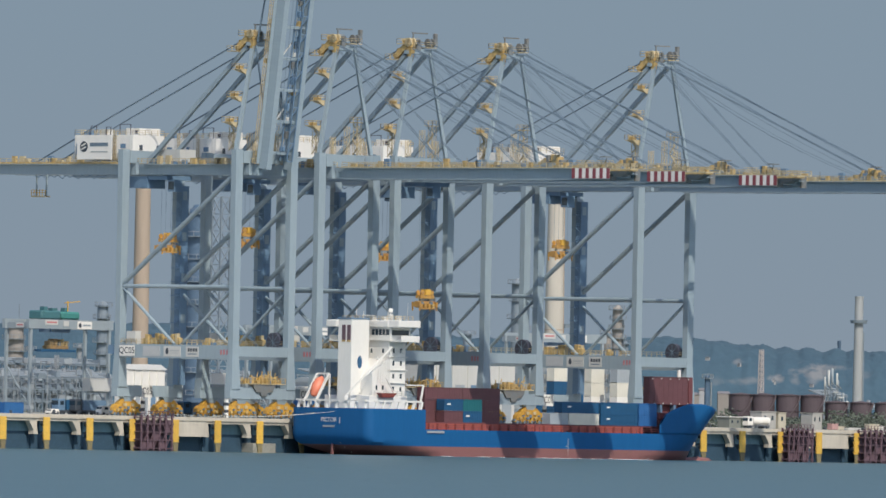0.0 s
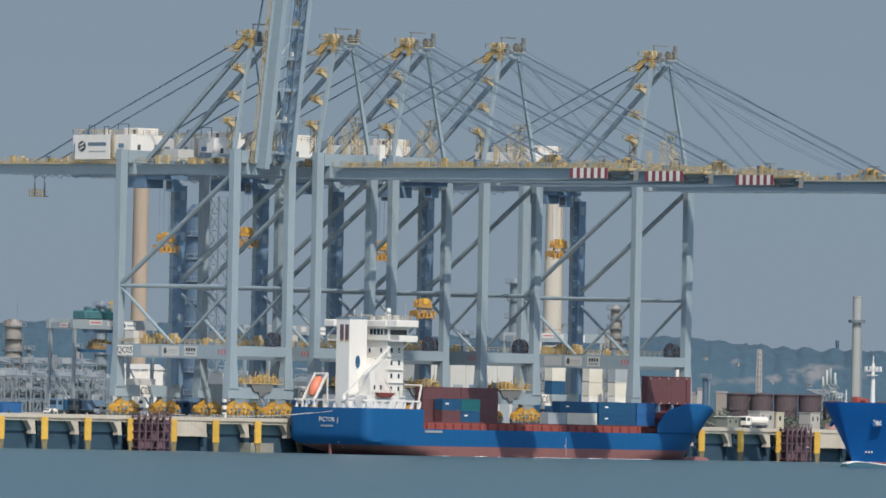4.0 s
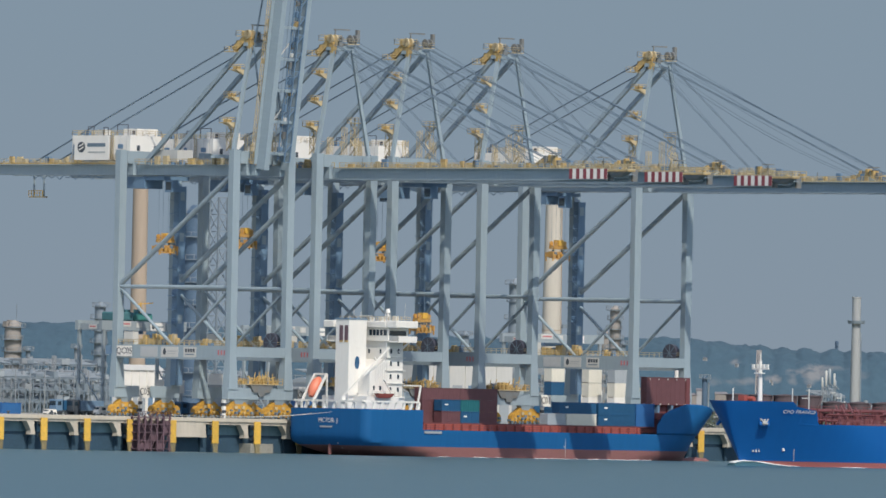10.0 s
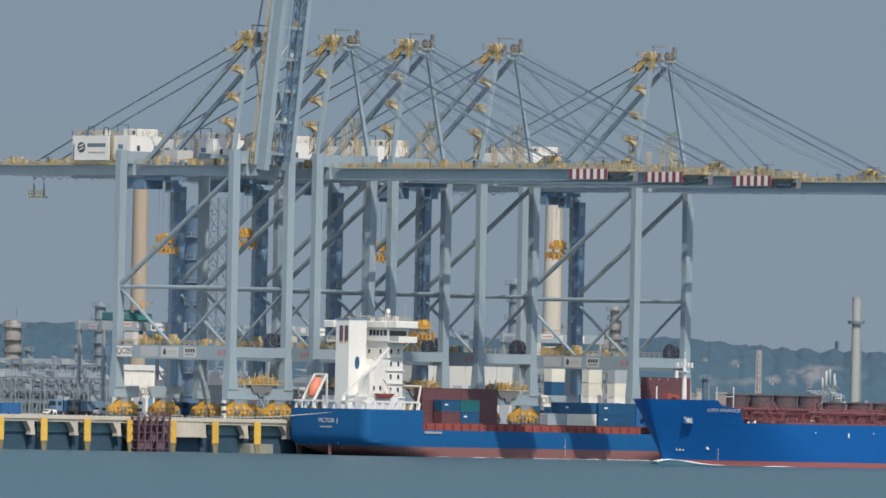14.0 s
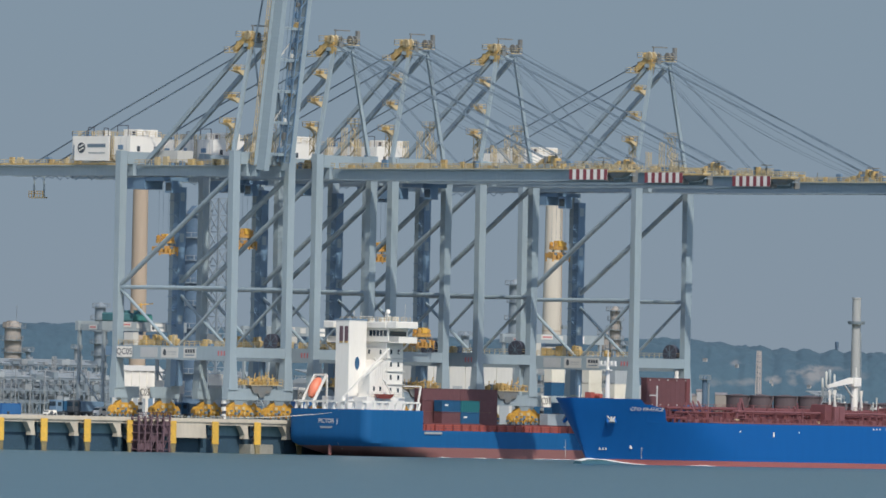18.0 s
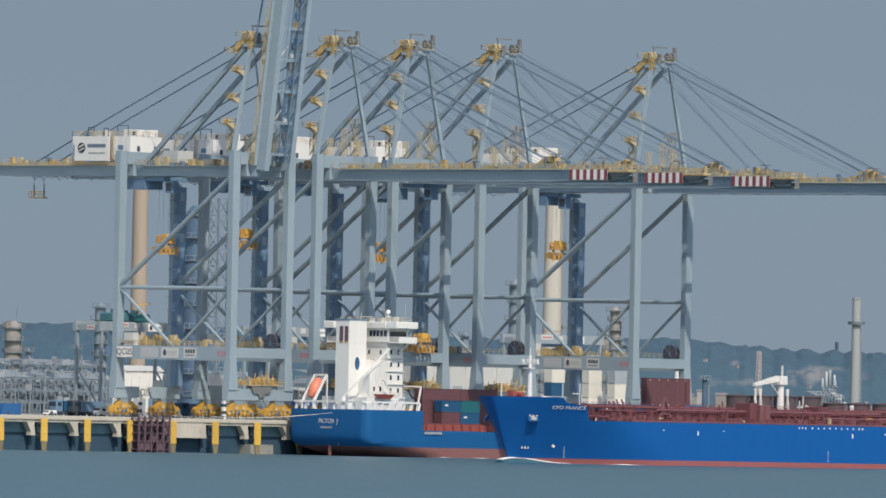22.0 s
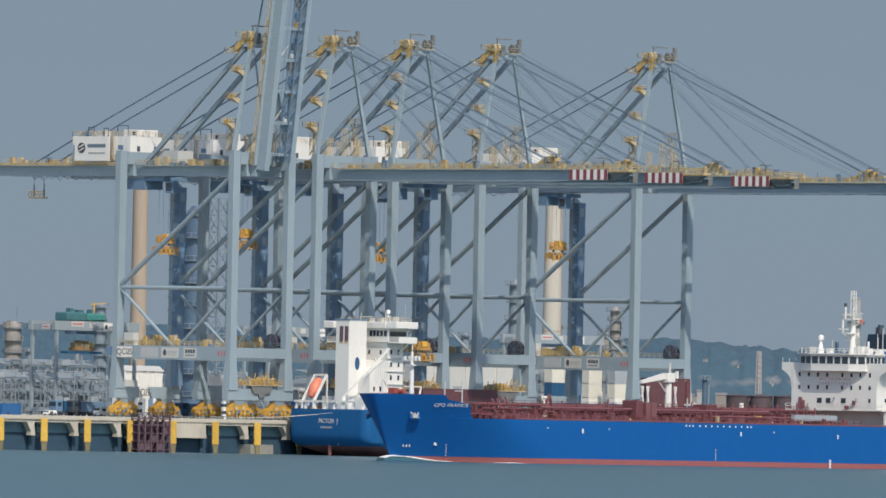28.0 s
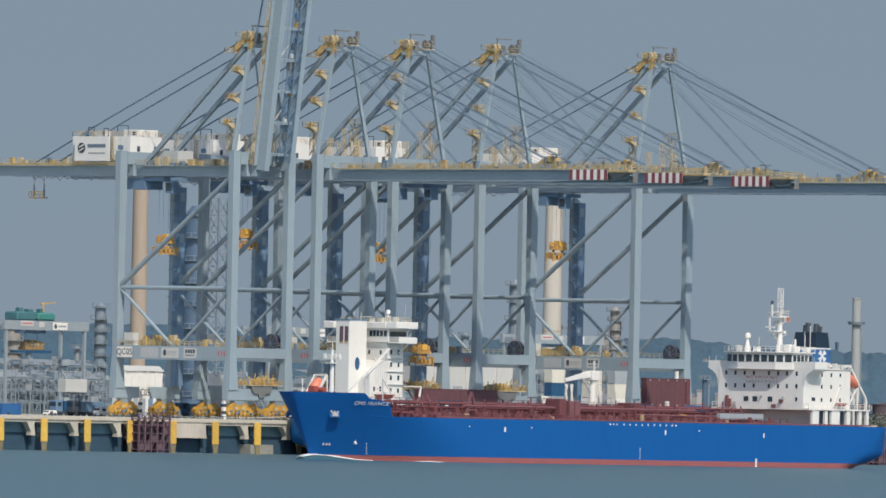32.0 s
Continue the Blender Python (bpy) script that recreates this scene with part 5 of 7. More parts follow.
        rings.append([c + Vector((0, math.cos(a) * r, 0)) + Vector((-0.82, 0, 0.55)) * math.sin(a) * r for a in (2 * math.pi * i / 12 for i in range(12))])
    taper(bm, rings)
    lb = part("lifeboat", bm, ORANGE, s, "orange enclosed free-fall lifeboat", True)
    lb.location = (2.4, 2.35, 0)
    # rescue boat and davit
    piece("rescue_boat", lambda bm: taper(bm, [rect(-53.4, -8.9, 12.9, 3.6, 0.6), rect(-53.4, -8.9, 13.9, 5.0, 1.6)]), COAMING, s, "small red rescue boat", True)
    barpart("davit", (-50.6, -8.9, 13.3), (-53.6, -8.9, 17.2), 0.25, WHITE, s)
    for y in (-10.6, 10.6):
        barpart("lashing_frame", (-44.6, y, 10.4), (-43.4, y, 15.8), 0.35, WHITE, s)
        barpart("lashing_frame", (-49.0, y, 15.8), (-43.4, y, 15.8), 0.25, WHITE, s)
    # anchors, marks, foremast
    barpart("foremast", (52.5, 0, 10.2), (52.5, 0, 20.8), 0.9, WHITE, s, n=10)
    for i in range(3):
        boxpart("draught_mark", (FEEDER.stern(0.6 + i) - 0.1, FEEDER.stern(0.6 + i) + 0.3, -3.0, -2.9, 0.5 + i, 1.2 + i), WHITE_GREY, s)
    for x, z0, z1 in ((2.3, 0.6, 4.6), (1.9, 2.7, 2.9)):
        y = -FEEDER.half(x, 3.0)
        boxpart("load_mark", (x - (0.04 if z1 > 4 else 0.2), x + (0.04 if z1 > 4 else 0.2), y - 0.03, y + 0.1, z0, z1), WHITE_GREY, s)
    words("PICTOR  J", 1.4, Matrix.Translation((-62.68, -0.6, 7.7)) @ FACE_NEAR, WHITE, s, "ship_name", "white ship's name on the transom", 1.0)
    boxpart("port_of_registry", (-62.72, -62.6, -1.8, 1.8, 6.1, 6.5), GREY_BOX, s, "plain bar of small lettering")
    return s


feeder()


def feeder_cargo():
    def put(x, y, level, mat, colour, length=12.19, marks=False):
        container(FX + x, FY + y, 7.7 + 2.6 * level, mat, length, colour + " corrugated steel container stacked on the hatch covers", "x", marks)
    # aft block: brown stacks, dark blue and teal before them
    for lev in range(3):
        put(-32.4, -5.2, lev, BROWN_BOX, "dull brown")
        put(-20.1, -5.2, lev, BROWN_BOX, "dull brown")
    for lev in range(3):
        put(-17.2, 0.6, lev, NAVY_BOX, "dark blue", 6.06)
    for lev in range(2):
        put(-32.2, -8.2, lev, NAVY_BOX if lev else BROWN_BOX, "dark blue" if lev else "dull brown", 6.06, lev == 1)
        put(-26.0, -8.2, lev, NAVY_BOX if lev == 0 else TEAL_BOX, "dark blue" if lev == 0 else "teal green", 6.06, lev == 0)
    # forward block: dark blue over cream
    for x, lev, mat, colour, ln, marked in ((2.3, 0, GREY_BOX, "pale grey", 6.06, False), (10.5, 0, CREAM_BOX, "cream white", 9.9, False), (22.2, 0, NAVY_BOX, "dark blue", 12.19, True),
                                            (31.8, 0, BLUE_BOX, "bright blue", 6.06, False), (9.2, 1, NAVY_BOX, "dark blue", 12.19, True), (22.2, 1, NAVY_BOX, "dark blue", 12.19, True),
                                            (31.8, 1, BLUE_BOX, "bright blue", 6.06, False)):
        put(x, -8.4, lev, mat, colour, ln, marked)


feeder_cargo()


def bow_load():
    """A big brown open-topped steel box standing on the fore deck."""
    b = thing("cargo_bin", (FX + 47.4, FY - 1.5, 9.3), "large brown steel breakwater bin on the ship's fore deck", "steel bin")
    boxpart("body", (-7.3, 5.9, -0.7, 1.2, 3.4, 9.6), BROWN_BOX, b, "", 0.08)
    boxpart("rim", (-7.4, 7.3, -0.8, 1.3, 9.6, 9.8), BROWN_BOX, b)
    for i in range(9):
        boxpart("stiffener", (-7.1 + i * 1.58, -7.0 + i * 1.58, -0.74, -0.7, 3.4, 9.5), BROWN_BOX, b)
    for i in range(5):
        boxpart("lug", (-6.4 + i * 3.0, -6.15 + i * 3.0, -0.84, -0.76, 9.2, 9.5), WHITE_GREY, b)
        boxpart("lug", (-5.6 + i * 2.8, -5.3 + i * 2.8, -0.84, -0.7, 3.5, 3.8), WHITE_GREY, b)
    boxpart("end_post", (5.9, 7.2, -0.9, 1.1, 3.4, 9.6), DECK_RED, b, "redder end post")
    for x in (-7.6, -3.0, 1.6, 6.2):
        boxpart("support", (x - 0.35, x + 0.35, -0.6, 1.0, 0.0, 3.4), CRANE_DARK, b)
    boxpart("support_wall", (-7.6, 6.6, 0.6, 0.9, 0.0, 3.4), DECK_RED, b)


bow_load()

# ---- the tanker that passes: built with its bow at +x, port side at +y ----
TANKER = Hull(183.0, 27.4, 5.7, 5.0, 0.50, 39.0, 14.0, 13.8, 1.35, -1.2, 0.30, 1.3, 4.5, 2.4)
ANCHOR = material("weathered_anchor_steel", (0.30, 0.31, 0.31), 0.6, 0.2, vary=0.25)
DECK_GEAR = material("tanker_deck_gear_red", (0.150, 0.052, 0.058), 0.6, vary=0.2, scale=0.5, fine=3, tint=(0.15, 0.05, 0.045))


WINCH_DULL = material("dusty_pink_red", (0.205, 0.085, 0.095), 0.65, vary=0.2)
FUNNEL_NAVY = material("funnel_navy", (0.010, 0.026, 0.050), 0.5, vary=0.1)
WINCH_RED = material("winch_red", (0.34, 0.085, 0.07), 0.55, vary=0.2)


def pipe_run(bm, x0, x1, y, z, d, legs=6.0):
    beam(bm, (x0, y, z), (x1, y, z), d, n=8)
    k = int(abs(x1 - x0) / legs)
    for i in range(k + 1):
        x = x0 + (x1 - x0) * i / max(1, k)
        beam(bm, (x, y, 9.0), (x, y, z), 0.22)


LETTER_RUST = material("faded_rust_lettering", (0.33, 0.20, 0.19), 0.6, vary=0.1)


def tanker():
    s = thing("tanker", (0, 0, 0), "blue oil tanker with red deck and white accommodation, under way", "ship")
    skin("boot_topping", TANKER, (-95, 91.5, -1.5, 1.1, 90, 4, False), TANKER_BOOT, s, "red boot topping")
    skin("hull", TANKER, (-95, 60, 1.1, 9.0, 110, 8), TANKER_BLUE, s, "bright blue painted hull")
    skin("bow", TANKER, (60, 91.5, 1.1, 13.75, 90, 16, True, True, lambda x: 9.05 + 2.85 * min(1.0, max(0.0, (x - 70.2) / 1.6)) + 0.9 * min(1.0, max(0.0, (x - 71.8) / 5.4)) + 1.0 * min(1.0, max(0.0, (x - 76.8) / 1.3))), TANKER_BLUE, s, "blue bow with a raised forecastle")
    boxpart("gunwale", (-86, 58, 13.2, 13.5, 9.08, 9.36), WINCH_DULL, s, "dusty red gunwale bar")
    for sy in (-1, 1):
        bm = bmesh.new()
        n = 14
        rings = []
        for i in range(n + 1):
            x = 69.9 + 5.0 * i / n
            y = TANKER.half(x, 9.0)
            z = 9.1 + 2.9 * min(1.0, i / n * 2.2)
            yt = y + (TANKER.half(x, z) - y) * (i / n)
            rings.append([(x, sy * (y - 0.25), 8.9), (x, sy * y, 8.9), (x, sy * yt, z), (x, sy * (yt - 0.25), z)])
        taper(bm, rings)
        part("bulwark_step", bm, TANKER_BLUE, s, "", True)
    boxpart("deck", (-84.0, 58.0, -12.6, 12.6, 9.0, 9.08), DECK_RED, s, "red oxide main deck")
    for x0, x1 in ((58.0, 62.0), (62.0, 66.0), (66.0, 70.0)):
        w = TANKER.half(x1, 9.0) - 0.5
        boxpart("fore_deck", (x0, x1, -w, w, 9.02, 9.08), DECK_RED, s)
    boxpart("forecastle_deck", (78.4, 84.0, -4.0, 4.0, 13.78, 13.83), DECK_RED, s)
    # deck: pipes, gantry, tanks' hatches, vents
    bm = bmesh.new()
    for y, z, d in ((-3.0, 10.6, 0.6), (-1.6, 10.6, 0.5), (0.0, 11.2, 0.6), (1.6, 10.6, 0.5), (3.0, 10.4, 0.7), (5.2, 10.0, 0.45), (8.0, 9.9, 0.4)):
        pipe_run(bm, -52, 66, y, z, d)
    for y, z, d in ((-4.4, 12.2, 0.45), (4.2, 12.0, 0.5), (6.6, 11.2, 0.35)):
        pipe_run(bm, -50, 64, y, z, d, 9.0)
    part("cargo_pipe", bm, DECK_RED, s, "run of red oxide cargo pipes")
    bm = bmesh.new()
    box(bm, -52, 68, -0.9, 0.9, 11.7, 11.85)
    for i in range(21):
        x = -52 + i * 6
        for y in (-0.85, 0.85):
            beam(bm, (x, y, 9), (x, y, 11.7), 0.16)
    rail(bm, (-52, 0.9, 11.85), (68, 0.9, 11.85), 1.1, 3, 0.08)
    rail(bm, (-52, -0.9, 11.85), (68, -0.9, 11.85), 1.1, 3, 0.08)
    part("catwalk", bm, DECK_GEAR, s, "raised fore-and-aft walkway")
    bm = bmesh.new()
    rail(bm, (-54, 13.4, 9.05), (70, 12.9, 9.05), 1.15, 2.4, 0.09)
    rail(bm, (-54, -13.4, 9.05), (70, -12.9, 9.05), 1.15, 2.4, 0.09)
    part("deck_rail", bm, DECK_GEAR, s)
    rnd = random.Random(7)
    for i in range(12):
        x = -47 + i * 9.6
        for y in (-8.5, 8.5):
            h = piece("tank_hatch", lambda bm: drum(bm, x, y, 9.05, 10.3, 0.9, 0.9, 12), DECK_RED, s)
            barpart("vent_post", (x + 2.5, y * 0.7, 9.05), (x + 2.5, y * 0.7, 12.4), 0.35, DECK_GEAR, s, n=8)
            barpart("derrick_post", (x + 4.6, y * 0.5, 9.05), (x + 4.6, y * 0.5, 11.6 + rnd.random()), 0.3, DECK_RED, s)
    for x, w, hh in ((12.0, 3.0, 3.6), (-12.0, 3.4, 3.9), (26.0, 2.4, 3.0), (40.0, 2.0, 2.8), (-30.0, 2.2, 3.0)):
        boxpart("deck_locker", (x - w / 2, x + w / 2, 2.5, 6.5, 9.05, 9.05 + hh), DECK_GEAR, s, "", 0.1)
    for i in range(34):
        x, y, hh = -50 + rnd.random() * 116, -7 + rnd.random() * 17, 1.2 + 2.4 * rnd.random()
        barpart("vent_pipe", (x, y, 9.05), (x, y, 9.05 + hh), 0.2 + 0.15 * rnd.random(), DECK_GEAR if i % 3 else WINCH_DULL, s, n=6)
    for i in range(40):
        x = -50 + rnd.random() * 115
        y = -6 + rnd.random() * 17
        hh = 0.7 + rnd.random() * 1.8
        boxpart("deck_fitting", (x - 0.5, x + 0.6, y - 0.4, y + 0.4, 9.05, 9.05 + hh), DECK_RED if i % 3 else DECK_GEAR, s)
    for x, mat in ((-24, YELLOW), (16, YELLOW), (-5, YELLOW)):
        boxpart("valve_wheel", (x - 0.9, x + 0.9, 9.2, 9.6, 10.3, 10.8), mat, s)
    # cargo manifold with its hose crane
    bm = bmesh.new()
    for i in range(6):
        x = -6 + i * 2.4
        beam(bm, (x, -11, 10.8), (x, 11, 10.8), 0.5, n=8)
        box(bm, x - 0.3, x + 0.3, 10.6, 11.2, 9.1, 11.1)
    part("manifold", bm, DECK_GEAR, s, "row of red manifold pipes")
    for x, h in ((50.0, 3.6), (52.6, 4.6), (55.2, 4.2), (57.0, 3.0), (20.0, 3.8), (-20.0, 3.4)):
        piece("derrick_frame", lambda bm: [beam(bm, (x, y, 9.05), (x + 0.4, y * 0.6, 9.05 + h), 0.32) for y in (4.0, 6.2)] + [beam(bm, (x, 4.0, 9.05 + h * 0.6), (x, 6.2, 9.05 + h * 0.5), 0.3)], WINCH_DULL, s)
    boxpart("manifold_house", (16.0, 18.2, 6.6, 10.6, 9.05, 13.5), DECK_GEAR, s, "dull red manifold housing", 0.12)
    boxpart("manifold_house", (12.2, 15.6, 8.4, 11.2, 9.05, 13.1), WINCH_DULL, s, "", 0.12)
    boxpart("house_ladder", (14.0, 14.3, 11.2, 11.28, 9.3, 13.0), DECK_GEAR, s)
    piece("a_frame", lambda bm: [beam(bm, (x, 9.0, 9.05), (45.0, 9.0, 14.4), 0.4) for x in (43.0, 47.0)] + [beam(bm, (43.6, 9.0, 10.8), (46.4, 9.0, 10.8), 0.3)], WINCH_DULL, s, "red A-shaped hose frame")
    barpart("long_pipe", (48.0, 9.2, 11.6), (-28.0, 9.2, 11.6), 0.5, WINCH_DULL, s, n=8, label="long dusty pink pipe on low stools")
    barpart("long_pipe", (-2.0, 10.4, 10.5), (-34.0, 10.4, 10.5), 0.35, WINCH_DULL, s, n=8)
    for i in range(90):
        x, y = -52 + 118 * (i + rnd.random()) / 90, 9.6 + 2.6 * rnd.random()
        w, hh = 0.25 + 0.4 * rnd.random(), 0.3 + 0.9 * rnd.random()
        boxpart("deck_valve", (x - w, x + w, y - 0.3, y + 0.3, 9.05, 9.3 + hh), (WINCH_DULL, DECK_RED, DECK_GEAR, WINCH_DULL, DECK_RED, WINCH_DULL if i % 3 else YELLOW_PALE, DECK_GEAR)[i % 7], s, "", 0.05)
    for i in range(14):
        x = 44 - i * 7.0 + 2 * rnd.random()
        barpart("pipe_stand", (x, 7.4, 9.05), (x, 7.4, 12.4 + 1.4 * rnd.random()), 0.25, WINCH_DULL, s)
    hc = new("hose_crane")
    hc.parent = s
    hc.location.x = 2.2
    piece("pedestal", lambda bm: drum(bm, -7.4, 0, 9.05, 18.4, 0.8, 0.65, 14), WHITE, hc)
    barpart("crane_post", (-7.8, 0, 19.4), (-7.8, 0, 21.6), 0.5, WHITE_GREY, hc, n=8)
    boxpart("slewing_house", (-8.6, -6.2, -1.0, 1.0, 17.4, 19.4), WHITE, hc, "", 0.15)
    piece("jib", lambda bm: taper(bm, [[(x, -0.35, z - h), (x, 0.35, z - h), (x, 0.35, z + h), (x, -0.35, z + h)] for x, z, h in ((-8.2, 18.9, 0.5), (-5.0, 18.6, 0.62), (1.7, 17.4, 0.3))]), WHITE, hc)
    for x in (-0.6, 1.2, -9.8):
        barpart("jib_rest", (x, -0.8, 9.05), (x - 0.3, 0, 16.6), 0.3, WHITE, hc)
        barpart("jib_rest", (x, 0.8, 9.05), (x + 0.3, 0, 16.6), 0.3, WHITE, hc)
    for x, h in ((-11.4, 14.2), (-12.6, 15.2), (-13.8, 13.4)):
        barpart("stand_post", (x, 2.0, 9.05), (x, 2.0, h), 0.22, WHITE_GREY, hc)
    boxpart("stand_box", (-13.9, -11.2, 1.4, 2.6, 12.6, 13.1), WHITE_GREY, hc)
    for k in range(4):
        barpart("rest_brace", (0.2, -0.8, 9.6 + k * 1.7), (2.6, 0.8, 11.2 + k * 1.7), 0.16, WHITE, hc)
    barpart("luffing_ram", (-7.0, 0.0, 15.0), (-3.6, 0.0, 18.0), 0.35, WHITE_GREY, hc, n=8)
    # store tube on the side deck
    piece("gangway", lambda bm: beam(bm, (-33.5, 11.2, 10.6), (-48.0, 11.2, 10.6), 1.0, 1.2), GREY_BOX, s, "grey stowed gangway")
    barpart("vent_mast", (-40.0, -8.0, 9.05), (-40.0, -8.0, 13.5), 1.0, WHITE, s, n=10)
    # foremast, bow gear
    fm = piece("foremast", lambda bm: taper(bm, [[(75.4 + r * math.cos(a), r * math.sin(a), z) for a in (2 * math.pi * i / 10 for i in range(10))] for z, r in ((9.0, 0.66), (18.0, 0.45), (22.4, 0.3))]), WHITE, s, "white tapered foremast", True)
    boxpart("crosstree", (75.2, 75.6, -2.2, 2.2, 20.5, 20.8), WHITE, fm)
    for y in (-1.9, -0.6, 0.9, 1.9):
        boxpart("mast_light", (75.2, 75.7, y - 0.25, y + 0.25, 20.8, 21.6), WHITE, fm)
    boxpart("crosstree", (75.0, 76.4, -1.0, 1.0, 19.6, 19.8), WHITE, fm)
    barpart("mast_pole", (75.4, 0, 22.4), (75.4, 0, 23.9), 0.2, WHITE, fm, n=6)
    barpart("jackstaff", (84.6, 0, 13.7), (84.6, 0, 16.4), 0.28, WHITE, s, n=6)
    piece("windlass", lambda bm: beam(bm, (79.4, -1.6, 14.2), (79.4, 1.6, 14.2), 1.1, n=12), WINCH_RED, s, "red mooring windlass")
    boxpart("winch", (80.6, 81.8, -0.8, 0.8, 13.8, 15.0), WINCH_RED, s)
    barpart("post_bar", (71.9, 6.0, 14.6), (71.2, 7.4, 14.6), 0.2, WHITE_GREY, s)
    for x, y in ((71.9, 6.0), (71.2, 7.4)):
        barpart("fairlead_post", (x, y, 9.0), (x, y, 16.6), 0.26, WHITE_GREY, s, n=8)
    # anchor in its pocket on each bow
    for sy in (1, -1):
        y = sy * (TANKER.half(81.3, 9.5) - 0.15)
        an = new("anchor")
        an.parent = s
        an.matrix_local = pose(81.3, y, 9.5, 34 * sy, 0, -36 * sy)
        boxpart("pocket", (-1.1, 1.1, -0.3 * sy if sy > 0 else -0.3, 0.3 if sy > 0 else 0.3, -1.2, 1.4), TANKER_BLUE, an, "", 0.2)
        for k in (-1, 1):
            piece("fluke", lambda bm: beam(bm, (k * 0.15, sy * 0.4, -0.9), (k * 0.95, sy * 0.42, 0.5), 0.45, 0.3), ANCHOR, an)
        piece("shank", lambda bm: beam(bm, (0, sy * 0.4, -0.8), (0, sy * 0.4, 1.3), 0.4, 0.35), ANCHOR, an)
        boxpart("crown", (-0.6, 0.6, sy * 0.4 - 0.2, sy * 0.4 + 0.2, -1.1, -0.7), ANCHOR, an)
    # accommodation
    boxpart("lower_house", (-77, -65.2, -10.6, 10.6, 9.05, 12.3), WHITE_GREY, s, "", 0.05)
    poop = boxpart("poop_deck", (-82.5, -61.5, -13.2, 13.2, 12.3, 12.6), WHITE, s)
    # Dark sheet on the house side paints the shade between the pillars.
    boxpart("side_recess", (-76.6, -65.4, 10.6, 10.66, 9.3, 12.1), CRANE_DARK, s)
    for x, w in ((-64.2, 1.1), (-67.85, 0.45), (-71.0, 1.4), (-75.45, 0.65), (-79.5, 0.5), (-82.0, 0.45)):
        for y in (-12.7, 12.7):
            boxpart("pillar", (x - w, x + w, y - 0.3, y + 0.3, 9.05, 12.3), WHITE, poop)
    house = boxpart("accommodation", (-75.6, -61.6, -11.6, 11.6, 12.6, 20.9), WHITE, s, "white accommodation block", 0.06)
    ys = (-9.4, -6.9, -4.4, -1.9, 2.2, 4.7, 7.1, 9.7)
    for z, row in ((14.45, (9.7,)), (17.2, ys), (19.9, ys)):
        for y in row:
            window(house, -61.62, -61.54, y - 0.26, y + 0.26, z - 0.4, z + 0.5)
    for y in (-3.9, -1.5, 2.6):
        window(house, -61.62, -61.54, y - 0.62, y + 0.62, 13.9, 15.0)
    for z in (14.1, 16.9, 19.4):
        for x in (-67.8, -71.0, -74.1):
            window(house, x - 0.26, x + 0.26, 11.56, 11.64, z, z + 0.8)
    window(house, -65.6, -64.4, 11.56, 11.64, 14.2, 15.0)
    # safety lettering on the front, and the thin pipes and boxes round it
    for text, z, mat in (("N O  S M O K I N G", 19.05, SIGN_PINK), ("S A F E T Y  F I R S T", 18.1, LETTER_RUST)):
        words(text, 0.8, Matrix.Translation((-61.57, 0.3, z)) @ Matrix.Rotation(radians(90), 4, "Z") @ Matrix.Rotation(radians(90), 4, "X"), mat, house, "lettering", "faded red safety lettering", 1.25)
    for y, z, w, h in ((-8.9, 12.7, 0.7, 2.4), (-8.0, 12.7, 0.4, 1.7), (-6.8, 12.7, 0.3, 1.1), (5.6, 13.6, 0.6, 0.9), (6.3, 14.3, 0.3, 0.8), (3.8, 12.7, 1.0, 0.7), (0.3, 14.8, 0.3, 0.4)):
        boxpart("deck_gear", (-61.5, -61.1, y - w / 2, y + w / 2, z, z + h), WINCH_DULL if w > 0.35 else STEEL, house)
    deck5 = boxpart("bridge_deck", (-74, -61.6, -11.6, 11.6, 20.9, 21.2), WHITE, s)
    for sy in (-1, 1):
        bm = bmesh.new()
        taper(bm, [[(-66, sy * 11.4, z), (-61.6, sy * 11.4, z), (-61.6, sy * y, z), (-66, sy * y, z)] for z, y in ((17.2, 11.65), (18.4, 11.75), (19.3, 12.1), (20.0, 12.7), (20.5, 13.5), (20.9, 14.3))])
        part("wing_bracket", bm, WHITE, deck5, "curved white bracket under the bridge wing", True)
        boxpart("wing_deck", (-66.0, -61.6, sy * 13.0 - 1.4, sy * 13.0 + 1.4, 20.9, 21.2), WHITE, deck5)
        boxpart("wing_bulwark", (-61.75, -61.6, sy * 11.7 - 2.7, sy * 11.7 + 2.7, 21.2, 22.5), WHITE, deck5)
        boxpart("wing_bulwark", (-66.0, -61.6, sy * 14.3 - 0.1, sy * 14.3 + 0.1, 21.2, 22.5), WHITE, deck5)
        for k in range(3):
            barpart("wing_rail_post", (-61.7, sy * (10.6 + 1.8 * k), 22.5), (-61.7, sy * (10.6 + 1.8 * k), 23.4), 0.12, WHITE_GREY, deck5)
    # the wheelhouse stands out over the front, with slanted corners
    def plan(z, out=0.0, chamfer=3.4):
        h, f = 8.9 + out, -59.5 + out
        return [(-67.8 - out, -h, z), (f - 1.6, -h, z), (f, -h + chamfer + 0.8, z), (f, h - chamfer, z), (f - 1.6, h, z), (-67.8 - out, h, z)]
    wheel = piece("wheelhouse", lambda bm: taper(bm, [plan(21.0), plan(24.3)]), WHITE, s, "white wheelhouse with large windows")
    piece("wheelhouse_floor", lambda bm: taper(bm, [plan(20.75, 0.05), plan(21.0, 0.05)]), WHITE, wheel)
    piece("wheelhouse_roof", lambda bm: taper(bm, [plan(24.3, 0.5), plan(24.5, 0.5)]), WHITE, wheel)
    corners = plan(0.0)
    for (p, q), n in zip(zip(corners, corners[1:]), (5, 2, 5, 2, 5)):
        p, q = Vector(p), Vector(q)
